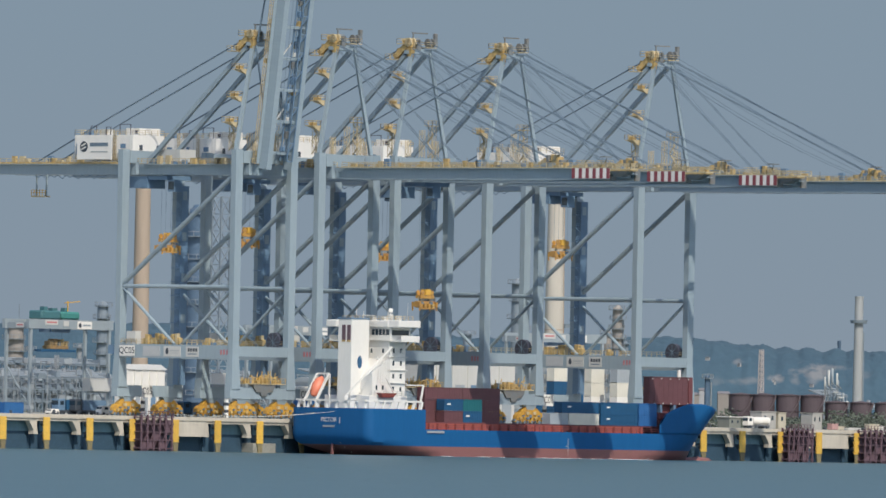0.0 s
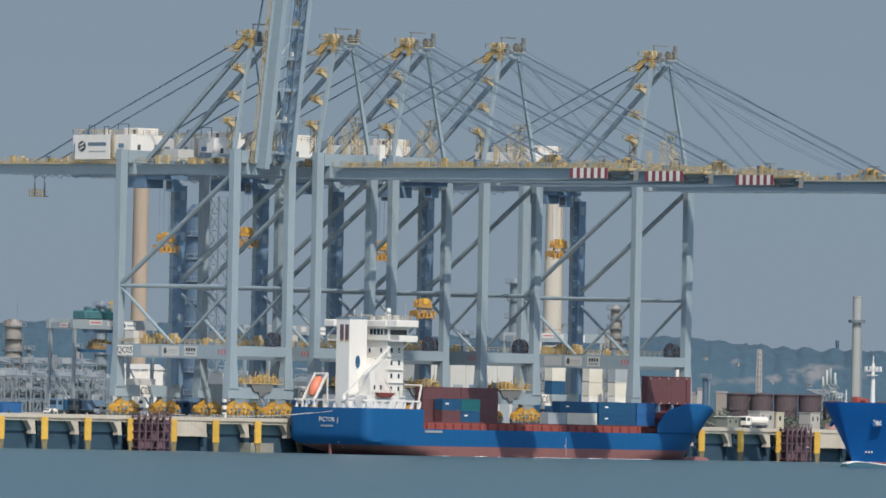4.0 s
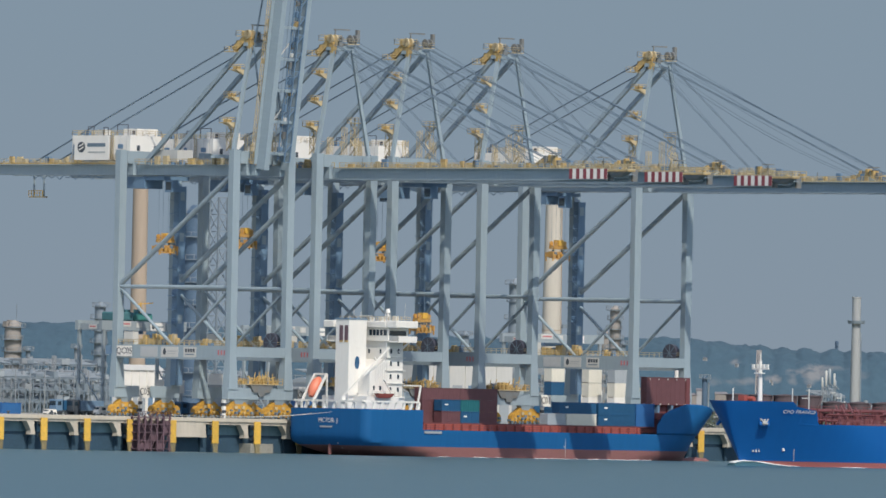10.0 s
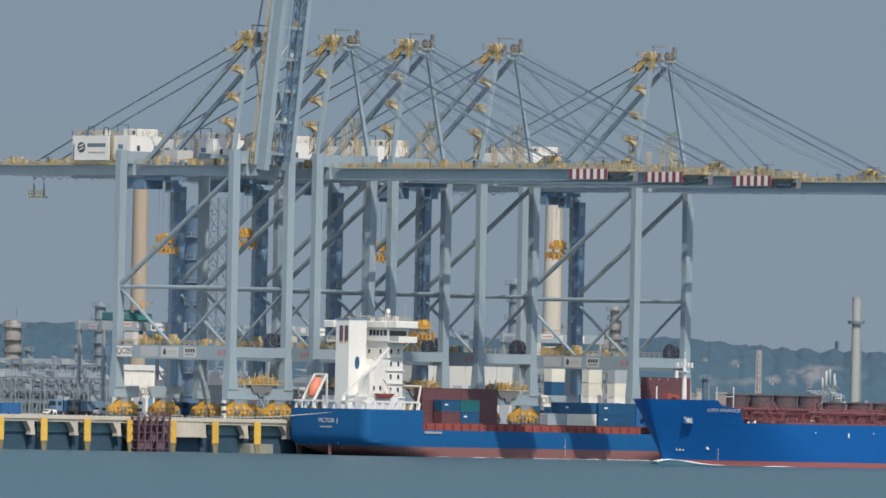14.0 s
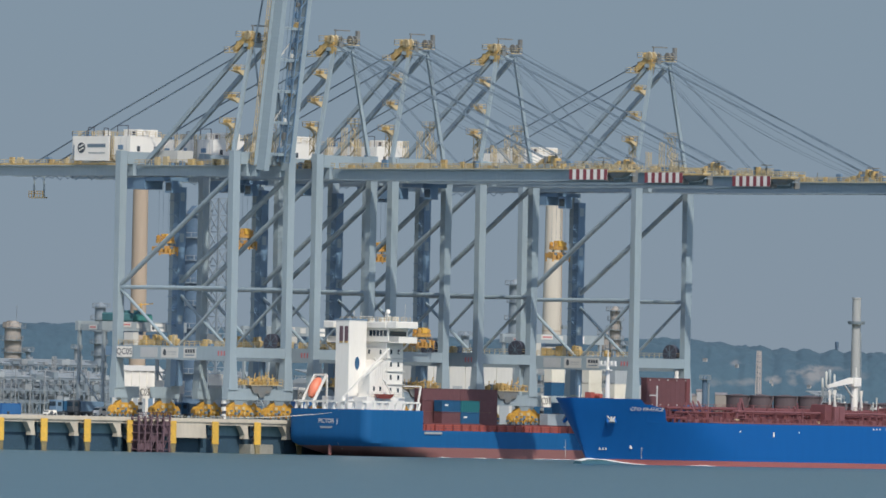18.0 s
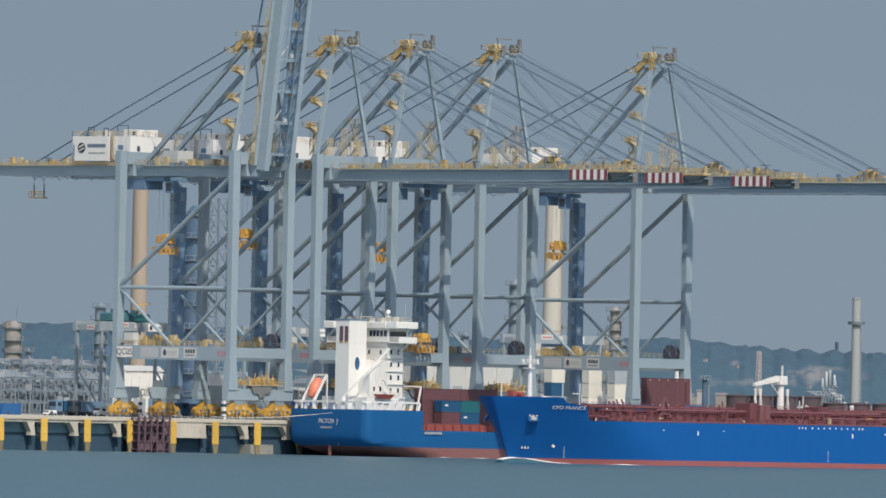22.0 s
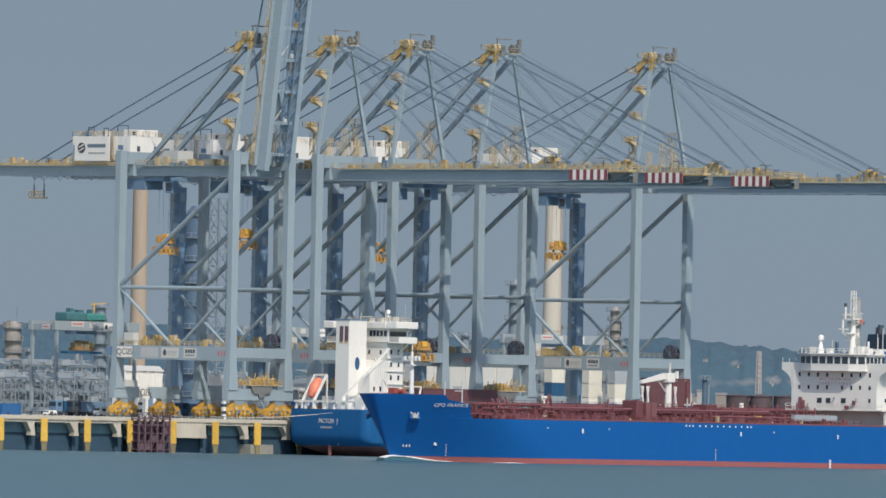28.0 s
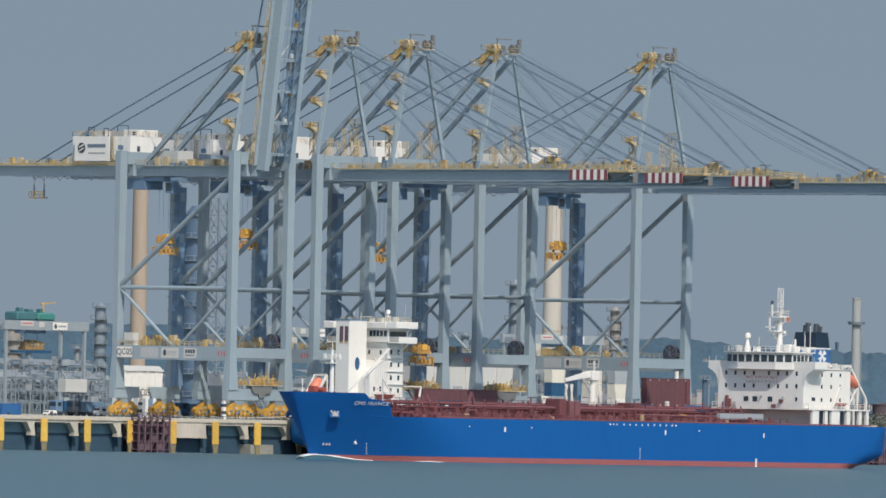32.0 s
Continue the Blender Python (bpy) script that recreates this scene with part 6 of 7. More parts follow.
        d = (q - p).normalized()
        o = Vector((d.y, -d.x, 0)) * 0.05
        for i in range(n):
            a, b = p.lerp(q, (i + 0.12) / n) + o, p.lerp(q, (i + 0.88) / n) + o
            piece("window", lambda bm: taper(bm, [[a - o, b - o, b + o * 0.4, a + o * 0.4], [v + Vector((0, 0, 1.5)) for v in (a - o, b - o, b + o * 0.4, a + o * 0.4)]]), GLASS, wheel).location.z = 22.35
    top = plan(24.5, 0.4)
    piece("roof_rail", lambda bm: [rail(bm, p, q, 1.1, 1.4, 0.09) for p, q in zip(top, top[1:])], WHITE, wheel)
    # main mast with radars, dome
    mm = piece("mainmast", lambda bm: taper(bm, [[(-64.5 + r * math.cos(a), 2.6 + r * math.sin(a), z) for a in (2 * math.pi * i / 12 for i in range(12))] for z, r in ((24.5, 0.95), (26.5, 0.62), (32.0, 0.45), (33.0, 0.45))]), WHITE, s, "white main mast with radar scanners", True)
    bm = bmesh.new()
    lattice(bm, 0, 5.6, 0.8, 0.8, 1.1, 0.14)
    lt = part("mast_top", bm, WHITE, mm)
    lt.location = (-64.5, 2.6, 32.4)
    boxpart("mast_platform", (-65.8, -62.6, 1.2, 4.0, 31.8, 32.1), WHITE, mm)
    boxpart("mast_platform", (-65, -61.6, 1.8, 3.4, 28.8, 29.0), WHITE, mm)
    boxpart("radar_scanner", (-62.6, -62.3, 1.2, 4.2, 32.7, 33.0), WHITE, mm)
    boxpart("radar_scanner", (-61.8, -61.5, 1.0, 3.4, 29.6, 29.9), WHITE, mm)
    barpart("radar_post", (-62.2, 2.2, 32.1), (-62.2, 2.2, 34.6), 0.45, WHITE, mm, n=8)
    piece("searchlight", lambda bm: drum(bm, -62.2, 2.2, 34.6, 35.3, 0.32, 0.3, 10), BLACK, mm)
    barpart("mast_bracket", (-64.2, 2.0, 27.8), (-62.2, 1.6, 29.0), 0.3, WHITE, mm)
    barpart("mast_bracket", (-62.2, 1.6, 29.0), (-62.2, 1.6, 31.8), 0.3, WHITE, mm)
    piece("mast_rail", lambda bm: [rail(bm, p, q, 1.1, 0.8, 0.1) for p, q in (((-62.7, 1.3, 32.1), (-62.7, 3.9, 32.1)), ((-62.7, 3.9, 32.1), (-65.7, 3.9, 32.1)))], WHITE_GREY, mm)
    boxpart("signal_flag", (-64.5, -64.46, 4.4, 5.2, 30.9, 31.9), ORANGE, mm, "small faded red and white flag")
    barpart("yard", (-64.5, 0.6, 33.2), (-64.5, 5.2, 33.2), 0.14, WHITE, mm)
    dm = piece("dome_mast", lambda bm: drum(bm, -63.5, -5.3, 24.5, 27.2, 0.8, 0.22, 10), WHITE, s)
    piece("radome", lambda bm: taper(bm, [[(-63.5 + r * math.cos(a), -5.3 + r * math.sin(a), z) for a in (2 * math.pi * i / 12 for i in range(12))] for z, r in ((27.2, 0.3), (27.4, 0.62), (28.1, 0.65), (28.5, 0.35))]), WHITE, dm, "", True)
    barpart("aerial", (-63.5, 7.6, 24.5), (-63.5, 7.6, 27.2), 0.5, WHITE, s, n=8)
    for x, y, w, h in ((-63.0, -2.4, 1.2, 1.0), (-65.5, 6.2, 1.6, 1.2), (-68.2, 7.0, 1.4, 0.9), (-62.6, 5.2, 0.8, 1.5), (-69.0, 2.0, 2.2, 1.6), (-63.4, -7.4, 0.7, 1.3)):
        boxpart("roof_locker", (x - w / 2, x + w / 2, y - 0.6, y + 0.6, 24.55, 24.55 + h), WHITE if w > 1 else WHITE_GREY, wheel, "", 0.08)
    for x, y, h in ((-62.0, -1.0, 3.0), (-66.4, 8.0, 3.6), (-70.0, 5.0, 4.4), (-62.2, 7.9, 2.2)):
        barpart("aerial", (x, y, 24.5), (x, y, 24.5 + h), 0.13, WHITE_GREY, wheel, n=5)
    for z in (27.4, 30.2):
        barpart("mast_stay", (-64.5, 2.6, z), (-64.5, 4.4, z + 0.9), 0.14, WHITE, mm)
        boxpart("mast_fitting", (-64.2, -63.4, 1.7, 2.3, z, z + 0.8), WHITE_GREY, mm)
        boxpart("mast_fitting", (-65.2, -64.6, 3.1, 3.7, z + 1.0, z + 1.6), WHITE, mm)
    # funnel
    fu = boxpart("funnel", (-81.0, -75.0, -3.3, 3.3, 12.6, 25.6), WHITE, s, "funnel with black top and blue band", 0.1)
    piece("funnel_top", lambda bm: taper(bm, [rect(-78.6, 0, 25.6, 4.8, 6.3), rect(-78.7, 0, 28.9, 4.1, 5.6)]), FUNNEL_NAVY, fu, "dark navy funnel top")
    boxpart("funnel_band", (-81.05, -74.9, -3.36, 3.36, 22.4, 25.3), BLUE_BOX, fu, "blue band with a white cross emblem")
    boxpart("funnel_line", (-81.1, -74.85, -3.4, 3.4, 25.3, 25.6), WHITE, fu)
    boxpart("funnel_line", (-81.1, -74.85, -3.4, 3.4, 22.1, 22.4), WHITE, fu)
    for a in range(4):
        c, d = Vector((-78.2, 3.44, 23.85)), Vector((math.cos(math.pi * (0.25 + a / 2)), 0, math.sin(math.pi * (0.25 + a / 2))))
        e = Vector((-d.z, 0, d.x))
        piece("emblem_arm", lambda bm: taper(bm, [[c + d * 0.1 + e * 0.12 + o, c + d * 0.1 - e * 0.12 + o, c + d * 1.35 - e * 0.62 + o, c + d * 1.35 + e * 0.62 + o] for o in (Vector((0, -0.06, 0)), Vector((0, 0.0, 0)))]), WHITE, fu)
    for y, h, w in ((-2.1, 1.5, 0.6), (-1.1, 2.0, 1.3), (1.1, 1.8, 1.2), (1.9, 1.4, 0.5), (2.4, 1.2, 0.5)):
        barpart("exhaust_pipe", (-78.7, y, 28.9), (-78.9, y, 28.9 + h), w, BLACK, fu, n=12)
    barpart("funnel_mast", (-76.2, 1.6, 24.6), (-76.2, 1.6, 30.2), 0.22, WHITE_GREY, fu, n=6)
    boxpart("engine_casing", (-84.0, -75.7, -6.5, 6.5, 12.6, 18.4), WHITE, s, "", 0.05)
    aft = boxpart("aft_house", (-77.6, -75.6, 6.0, 11.6, 12.6, 20.9), WHITE, s)
    boxpart("aft_deck", (-77.9, -66.0, 6.0, 11.8, 20.9, 21.0), WHITE, aft)
    piece("aft_rail", lambda bm: rail(bm, (-66.2, 11.7, 21.0), (-77.8, 11.7, 21.0), 1.0, 1.1, 0.1), WHITE, aft)
    for x, h in ((-69.0, 1.2), (-70.6, 0.9), (-73.4, 1.3), (-75.8, 1.0)):
        boxpart("deck_box", (x - 0.5, x + 0.5, 10.2, 11.0, 21.0, 21.0 + h), WHITE_GREY, aft)
    # free-fall lifeboat aft
    ramp = new("lifeboat_ramp")
    ramp.parent = s
    for y in (6.0, 9.4):
        barpart("ramp_beam", (-80.0, y, 21.9), (-85.8, y, 14.9), 0.4, WHITE, ramp)
        barpart("ramp_beam", (-80.0, y, 21.9), (-76.4, y, 21.7), 0.4, WHITE, ramp)
        barpart("ramp_leg", (-86.0, y, 9.05), (-85.8, y, 15.0), 0.45, WHITE, ramp)
        barpart("ramp_leg", (-83.0, y, 9.05), (-83.0, y, 17.8), 0.3, WHITE, ramp)
        barpart("ramp_leg", (-79.4, y, 12.6), (-82.6, y, 17.2), 0.3, WHITE, ramp)
    bm = bmesh.new()
    rings = []
    c0, c1 = Vector((-77.9, 9.2, 20.3)), Vector((-82.9, 9.2, 17.4))
    for k in range(9):
        t = k / 8
        r = 1.2 * (math.sin(math.pi * (t * 0.92 + 0.04)) ** 0.45)
        rings.append([c0.lerp(c1, t) + Vector((0, math.cos(a) * r, 0)) + Vector((-0.7, 0, 0.72)) * math.sin(a) * r for a in (2 * math.pi * i / 12 for i in range(12))])
    taper(bm, rings)
    part("lifeboat", bm, ORANGE, s, "orange free-fall lifeboat", True)
    piece("rescue_boat", lambda bm: taper(bm, [rect(-73.6, 12.0, 13.2, 2.4, 0.8), rect(-73.6, 12.0, 13.9, 3.6, 1.4)]), COAMING, s, "orange rescue boat", True)
    barpart("davit", (-70.8, 12.2, 12.6), (-73.4, 12.2, 17.4), 0.3, WHITE, s)
    for x in (-66,):
        barpart("stair", (x + 2.0, 10.9, 12.5), (x - 1.6, 10.9, 9.1), 0.9, WHITE, s, 0.25)
    bm = bmesh.new()
    rail(bm, (-82.4, 13.1, 12.6), (-61.6, 13.1, 12.6), 1.1, 1.6, 0.09)
    rail(bm, (-61.6, -13.1, 12.6), (-61.6, 13.1, 12.6), 1.1, 1.6, 0.09)
    part("house_rail", bm, WHITE, s)
    # lettering and marks on the side
    def mark(text, size, x, z, wide=1.0):
        a = math.atan2(TANKER.half(x - 2, z) - TANKER.half(x + 2, z), 4.0)
        b = math.atan2(TANKER.half(x, z + 0.8) - TANKER.half(x, z - 0.8), 1.6)
        y = TANKER.half(x, z) + 0.12
        m = Matrix.Translation((x, y, z)) @ Matrix.Rotation(math.pi - a, 4, "Z") @ Matrix.Rotation(radians(90) + b, 4, "X")
        words(text, size, m, WHITE, s, "ship_name", "white ship's name on the bow", wide)
    mark("CPO FRANCE", 1.15, 75.85, 11.6, 1.12)
    for x, z, w, h in ((39.6, 6.9, 0.45, 0.95), (-12.8, 6.9, 0.4, 0.95), (-45.8, 6.7, 0.35, 0.9), (-43.3, 0.9, 0.5, 1.9), (51, 7.4, 0.3, 0.3), (31, 7.4, 0.3, 0.3), (-24, 7.4, 0.3, 0.3)):
        y = TANKER.half(x, z)
        boxpart("hull_mark", (x - w / 2, x + w / 2, y - 0.05, y + 0.06, z - h / 2, z + h / 2), WHITE, s, "white painted mark")
    for x in [5.5, 4.4, 3.3] + [1.0 - 2.0 * i for i in range(9)] + [-16.2]:
        boxpart("hull_mark", (x - 0.17, x + 0.17, 13.66, 13.76, 8.25, 8.6), WHITE, s)
    for z in (1.3, 1.8, 2.3, 2.8, 3.3):
        xd = 72.4
        for _ in range(12):
            xd = 72.4 + 1.19 * (TANKER.half(xd, z) - TANKER.half(72.4, 1.6))
        y = TANKER.half(xd, z + 0.2)
        boxpart("draught_mark", (xd - 0.07, xd + 0.07, y - 0.12, y + 0.06, z, z + 0.45), WHITE_GREY, s)
        boxpart("draught_mark", (-4.6, -4.4, 13.66, 13.76, z, z + 0.35), WHITE_GREY, s)
    def disc(x, z, d):
        bm = bmesh.new()
        beam(bm, (x, TANKER.half(x, z) - 0.3, z), (x, TANKER.half(x, z) + 0.08, z), d, n=14)
        part("thruster_mark", bm, WHITE, s, "white round thruster mark")
    disc(75.2, 3.7, 0.8)
    for k in range(3):
        x = 80.6 - 0.5 * k
        yy = TANKER.half(x, 3.3)
        boxpart("bulb_mark", (x - 0.15, x + 0.15, yy - 0.2, yy + 0.08, 3.0, 3.5), WHITE_GREY, s)
    # everything abaft the forecastle lies a little further aft
    for o in s.children:
        if o.type == "MESH" and o.name.split(".")[0] not in ("hull", "boot_topping", "bow", "gunwale", "deck", "forecastle_deck", "ship_name"):
            if max(v.co.x for v in o.data.vertices) < 72:
                o.location.x -= 3.2
        elif o.name.split(".")[0] in ("hose_crane", "lifeboat_ramp"):
            o.location.x -= 3.2
    # the bow wave travels with the ship: a swell against the stem with foam on its crest
    def swell(t):
        x = TANKER.bow(0) + 3.4 - t * 26
        return x, TANKER.half(min(x, TANKER.bow(0) - 0.3), 0.2), 1.15 * math.exp(-((t - 0.15) / 0.2) ** 2) + 0.02
    water_bm, bm = bmesh.new(), bmesh.new()
    for sy in (-1, 1):
        rings, crest = [], []
        for i in range(27):
            t = i / 26
            x, y, h = swell(t)
            out = 0.3 + 3.2 * math.sin(math.pi * min(1.0, 0.05 + t)) ** 0.7
            y0 = max(-0.1, y - 0.6)
            rings.append([(x, sy * y0, -0.3), (x, sy * (y + out), -0.2), (x, sy * (y + out * 0.45), h * 0.45), (x, sy * (y + 0.15), h), (x, sy * y0, h)])
            if i < 15:
                w = 0.62 * math.sin(math.pi * (i + 1) / 16) ** 0.6 * (0.8 + 0.2 * math.sin(i * 2.1))
                crest.append([(x, sy * y0, h - 0.1), (x, sy * (y + 0.2 + w), h - 0.35 * w), (x, sy * (y + 0.3), h + 0.22 * w), (x, sy * y0, h + 0.2 * w)])
        taper(water_bm, rings)
        taper(bm, crest)
    part("bow_swell", water_bm, bpy.data.materials["river_water"], s, "swell of river water against the stem", True)
    part("bow_wave", bm, FOAM, s, "white bow wave along the stem", True)
    bm = bmesh.new()
    for x0, ln in ((62, 8), (-76, 16)):
        rings = []
        for i in range(9):
            t = i / 8
            x = x0 - t * ln
            w = 0.3 * math.sin(math.pi * t) + 0.03
            y = TANKER.half(x, 0.1)
            rings.append([(x, y - 0.3, -0.2), (x, y + w, -0.1), (x, y + 0.2 * w, 0.10 * math.sin(math.pi * t) + 0.02)])
        taper(bm, rings)
    part("side_wave", bm, FOAM, s, "thin line of foam along the side", True)
    return s


TANKER_SHIP = tanker()

# ---- the yard behind the cranes ----
TEAL_DARK = material("dark_teal_cover", (0.06, 0.17, 0.19), 0.6, vary=0.15)
HOIST_BROWN = material("grimy_brown_yellow", (0.33, 0.215, 0.09), 0.6, vary=0.25, scale=1.2, fine=4, tint=(0.16, 0.12, 0.09))
YARD_GREY = material("yard_crane_grey", (0.285, 0.335, 0.365), 0.55, vary=0.08, scale=0.3, fine=2, streak=True)
def stacking_crane():
    """An automated stacking crane that runs back and forth across the yard."""
    g = thing("stacking_crane", (-54.0, 128.0, ZQ), "pale grey yard stacking crane with a green engine cover", "gantry crane")
    W, D = 25.8, 8.0
    for x in (0, W):
        for y in (0, D):
            piece("leg", lambda bm: taper(bm, [rect(x, y, 1.0, 0.6, 0.6), rect(x, y, 20.0, 0.7, 0.7)]), YARD_GREY, g)
        boxpart("end_beam", (x - 0.6, x + 0.6, -1.0, D + 1.0, 1.0, 1.9), GREY_BOX, g)
        for y in (-0.4, D + 0.4):
            piece("wheel", lambda bm: beam(bm, (x - 0.3, y, 0.5), (x + 0.3, y, 0.5), 1.0, n=12), STEEL, g)
        barpart("brace", (x, D - 0.3, 11.0), (x, 0.5, 2.4), 0.3, YARD_GREY, g)
        boxpart("leg_tie", (x - 0.35, x + 0.35, 0.5, D - 0.5, 20.0, 21.4), YARD_GREY, g)
    for y in (0, D):
        boxpart("main_girder", (-1.0, W + 1.0, y - 0.5, y + 0.5, 20.0, 22.2), YARD_GREY, g)
    for x0, x1, z0, mat in ((4.2, 8.4, 20.9, WHITE_GREY), (10.2, 12.0, 20.7, WHITE_GREY), (14.8, 19.6, 20.1, WHITE)):
        sgn = boxpart("sign_plate", (x0, x1, -0.58, -0.52, z0, 22.1 if z0 > 20.8 else 21.9), mat, g)
        if z0 > 20.8:
            boxpart("sign_mark", (x0 + 0.5, x1 - 0.4, -0.6, -0.58, 21.35, 21.7), SIGN_PINK, sgn, "faded red plain bar of lettering")
        elif mat is WHITE:
            piece("sign_mark", lambda bm: taper(bm, [[(x0 + 0.9 + r * math.cos(a), yy, 20.95 + 1.2 * r * math.sin(a)) for a in (2 * math.pi * i / 12 for i in range(12))] for yy, r in ((-0.6, 0.48), (-0.58, 0.48))]), BLACK, sgn, "dark plain emblem")
            boxpart("sign_mark", (x0 + 1.8, x1 - 0.5, -0.6, -0.58, 20.8, 21.2), YARD_GREY, sgn, "grey plain bar of lettering")
    sgn = boxpart("sign_plate", (-0.42, -0.36, 1.9, 4.5, 20.2, 21.3), WHITE_GREY, g)
    boxpart("sign_mark", (-0.44, -0.42, 2.2, 4.2, 20.6, 20.95), SIGN_PINK, sgn, "faded red plain bar of lettering")
    boxpart("engine_cover", (5.0, 11.4, 1.5, 6.0, 22.2, 24.3), TEAL_DARK, g, "dark teal machinery cover", 0.3)
    for x, w, h in ((6.2, 1.2, 25.2), (9.0, 1.6, 24.9), (13.0, 0.9, 25.0)):
        boxpart("exhaust_box", (x, x + w, 2.0, 3.4, 22.2, h), TEAL_DARK, g)
    boxpart("electrical_house", (W - 7.4, W - 0.4, -1.6, 1.0, 5.6, 8.7), WHITE_GREY, g, "pale electrical house on the leg")
    boxpart("house_bracket", (W - 7.4, W + 0.3, -0.4, 0.4, 5.2, 5.6), YARD_GREY, g)
    boxpart("engine_cover", (11.8, 17.8, 1.5, 5.5, 22.2, 24.1), GREEN, g, "green machinery cover", 0.4)
    barpart("davit", (14.0, 2.0, 24.2), (14.0, 2.0, 26.6), 0.25, YELLOW, g)
    barpart("davit", (13.0, 2.0, 26.2), (18.0, 2.0, 26.6), 0.2, YELLOW, g)
    boxpart("trolley", (8.6, 15.0, 2.0, 6.0, 19.2, 20.0), CRANE_DARK, g, "dark hoist trolley")
    boxpart("hoist_block", (8.6, 14.8, 2.2, 4.8, 15.3, 16.1), HOIST_BROWN, g, "grimy brown and yellow headblock", 0.1)
    for x, w, h, mat in ((8.8, 1.0, 17.2, HOIST_BROWN), (10.0, 1.3, 17.7, HOIST_BROWN), (11.5, 0.8, 17.0, CRANE_DARK), (12.4, 1.0, 17.6, GEAR_YELLOW), (13.5, 1.1, 17.2, GEAR_YELLOW)):
        boxpart("hoist_gear", (x, x + w, 2.3, 4.4, 16.1, h), mat, g, "", 0.08)
    piece("hoist_rail", lambda bm: rail(bm, (8.6, 2.2, 16.1), (14.8, 2.2, 16.1), 1.0, 1.0, 0.09), YELLOW_PALE, g)
    boxpart("spreader", (6.0, 17.4, 2.4, 4.8, 14.6, 15.2), NAVY_BOX, g, "dark blue spreader")
    for x in (9.6, 13.8):
        barpart("hoist_rope", (x, 3.6, 14.5), (x, 3.6, 19.2), 0.1, ROPE, g, n=4)
    return g


YARD_CRANE = stacking_crane()


def chimney(px, depth, height, r0, r1, mat, label, rings=()):
    x, y = far(px, depth)
    c = thing("chimney", (x, y, ZQ), label, "chimney", "refinery chimneys")
    piece("shaft", lambda bm: drum(bm, 0, 0, 0, height, r0, r1, 28, 6), mat, c, "", True)
    for z in rings:
        piece("gallery", lambda bm: drum(bm, 0, 0, z, z + 1.1, r1 + 1.3, r1 + 1.6, 24), RIVET, c, "railed gallery", True)
    piece("lip", lambda bm: drum(bm, 0, 0, height, height + 0.5, r1 + 0.15, r1 + 0.15, 28), mat, c)
    return c


chimney(-536 + 2, 4000, 80, 2.75, 2.5, STACK, "tall beige concrete chimney in haze")
pale_stack = chimney(197.5, 4000, 78, 3.35, 2.55, STACK_PALE, "tall pale concrete chimney in haze")
for z_ in (22.0, 30.0):
    piece("band", lambda bm: drum(bm, 0, 0, z_, z_ + 0.35, 3.4 - 0.0103 * z_, 3.4 - 0.0103 * z_, 28), STACK, pale_stack)
barpart("ladder_run", (2.7, -2.1, 0), (2.0, -1.8, 76.0), 0.4, STACK, pale_stack, n=6)
barpart("ladder_run", (3.5, -1.2, 0), (3.3, -1.1, 34.0), 0.7, RIVET_PALE, pale_stack, n=6)
for z_ in (18.0, 24.0, 31.0):
    boxpart("ladder_landing", (2.4, 4.6, -3.0, -0.8, z_, z_ + 1.2), RIVET, pale_stack)
# Steel chimney's grey, with the haze taken into the base colour.
STACK_HAZY = material("hazy_chimney_steel", (0.33, 0.345, 0.35), 0.7, vary=0.1, scale=0.2, fine=1.0, streak=True)
steel_stack = chimney(737, 4200, 44.8, 1.72, 1.45, STACK_HAZY, "pale steel chimney with a round gallery", (36.0,))
barpart("flue_pipe", (1.5, -1.3, 0.0), (1.3, -1.1, 33.0), 0.55, RIVET, steel_stack, n=8)
for z_ in (6.0, 14.0, 22.0, 30.0):
    barpart("flue_bracket", (0.6, -0.8, z_), (1.6, -1.3, z_), 0.5, RIVET, steel_stack)


def yard(px, y):
    """The place on the ground at the depth y that lies px steps from the left of the view."""
    q = ((px - 784) * 0.99978 + 5.9) / FOCAL
    d = AHEAD + RIGHT * q
    return EYE.x + (y - EYE.y) / d.y * d.x


def more_yard_cranes():
    for x, y in ((18.3, 118.0), (118.6, 128.0)):
        c = copy_thing(YARD_CRANE, pose(x, y, ZQ))
        tagged(c, "pale grey yard stacking crane behind the quay cranes")
        for o in list(c.children):
            if o.name.split(".")[0] in ("engine_cover", "exhaust_box", "davit", "spreader", "hoist_block", "hoist_gear", "hoist_rail", "hoist_rope"):
                bpy.data.objects.remove(o)


more_yard_cranes()


def shed(px, y, w, d, h, label, bays=6, mat=None, roof=None):
    b = thing("shed", (yard(px, y), y, ZQ), label, "shed")
    boxpart("wall", (0, w, 0, d, 0, h), mat or WHITE_GREY, b)
    bm = bmesh.new()
    taper(bm, [[(-0.4, -0.4, h), (w + 0.4, -0.4, h), (w + 0.4, d + 0.4, h), (-0.4, d + 0.4, h)],
               [(-0.4, d * 0.4, h + 1.3), (w + 0.4, d * 0.4, h + 1.3), (w + 0.4, d * 0.6, h + 1.3), (-0.4, d * 0.6, h + 1.3)]])
    part("roof", bm, roof or GREY_BOX, b)
    for k in range(bays):
        xx = w * (k + 0.2) / bays
        boxpart("bay_door", (xx, xx + w / bays * 0.6, -0.08, 0.0, 0.1, h * 0.62), CRANE_DARK if k % 3 == 0 else GREY_BOX, b)
        boxpart("pilaster", (w * k / bays - 0.2, w * k / bays + 0.2, -0.25, 0.0, 0, h), mat or WHITE_GREY, b)
    return b


shed(222, 150, 12.8, 4, 11.0, "white shed with pilasters behind the cranes", 5, WHITE, WHITE_GREY)
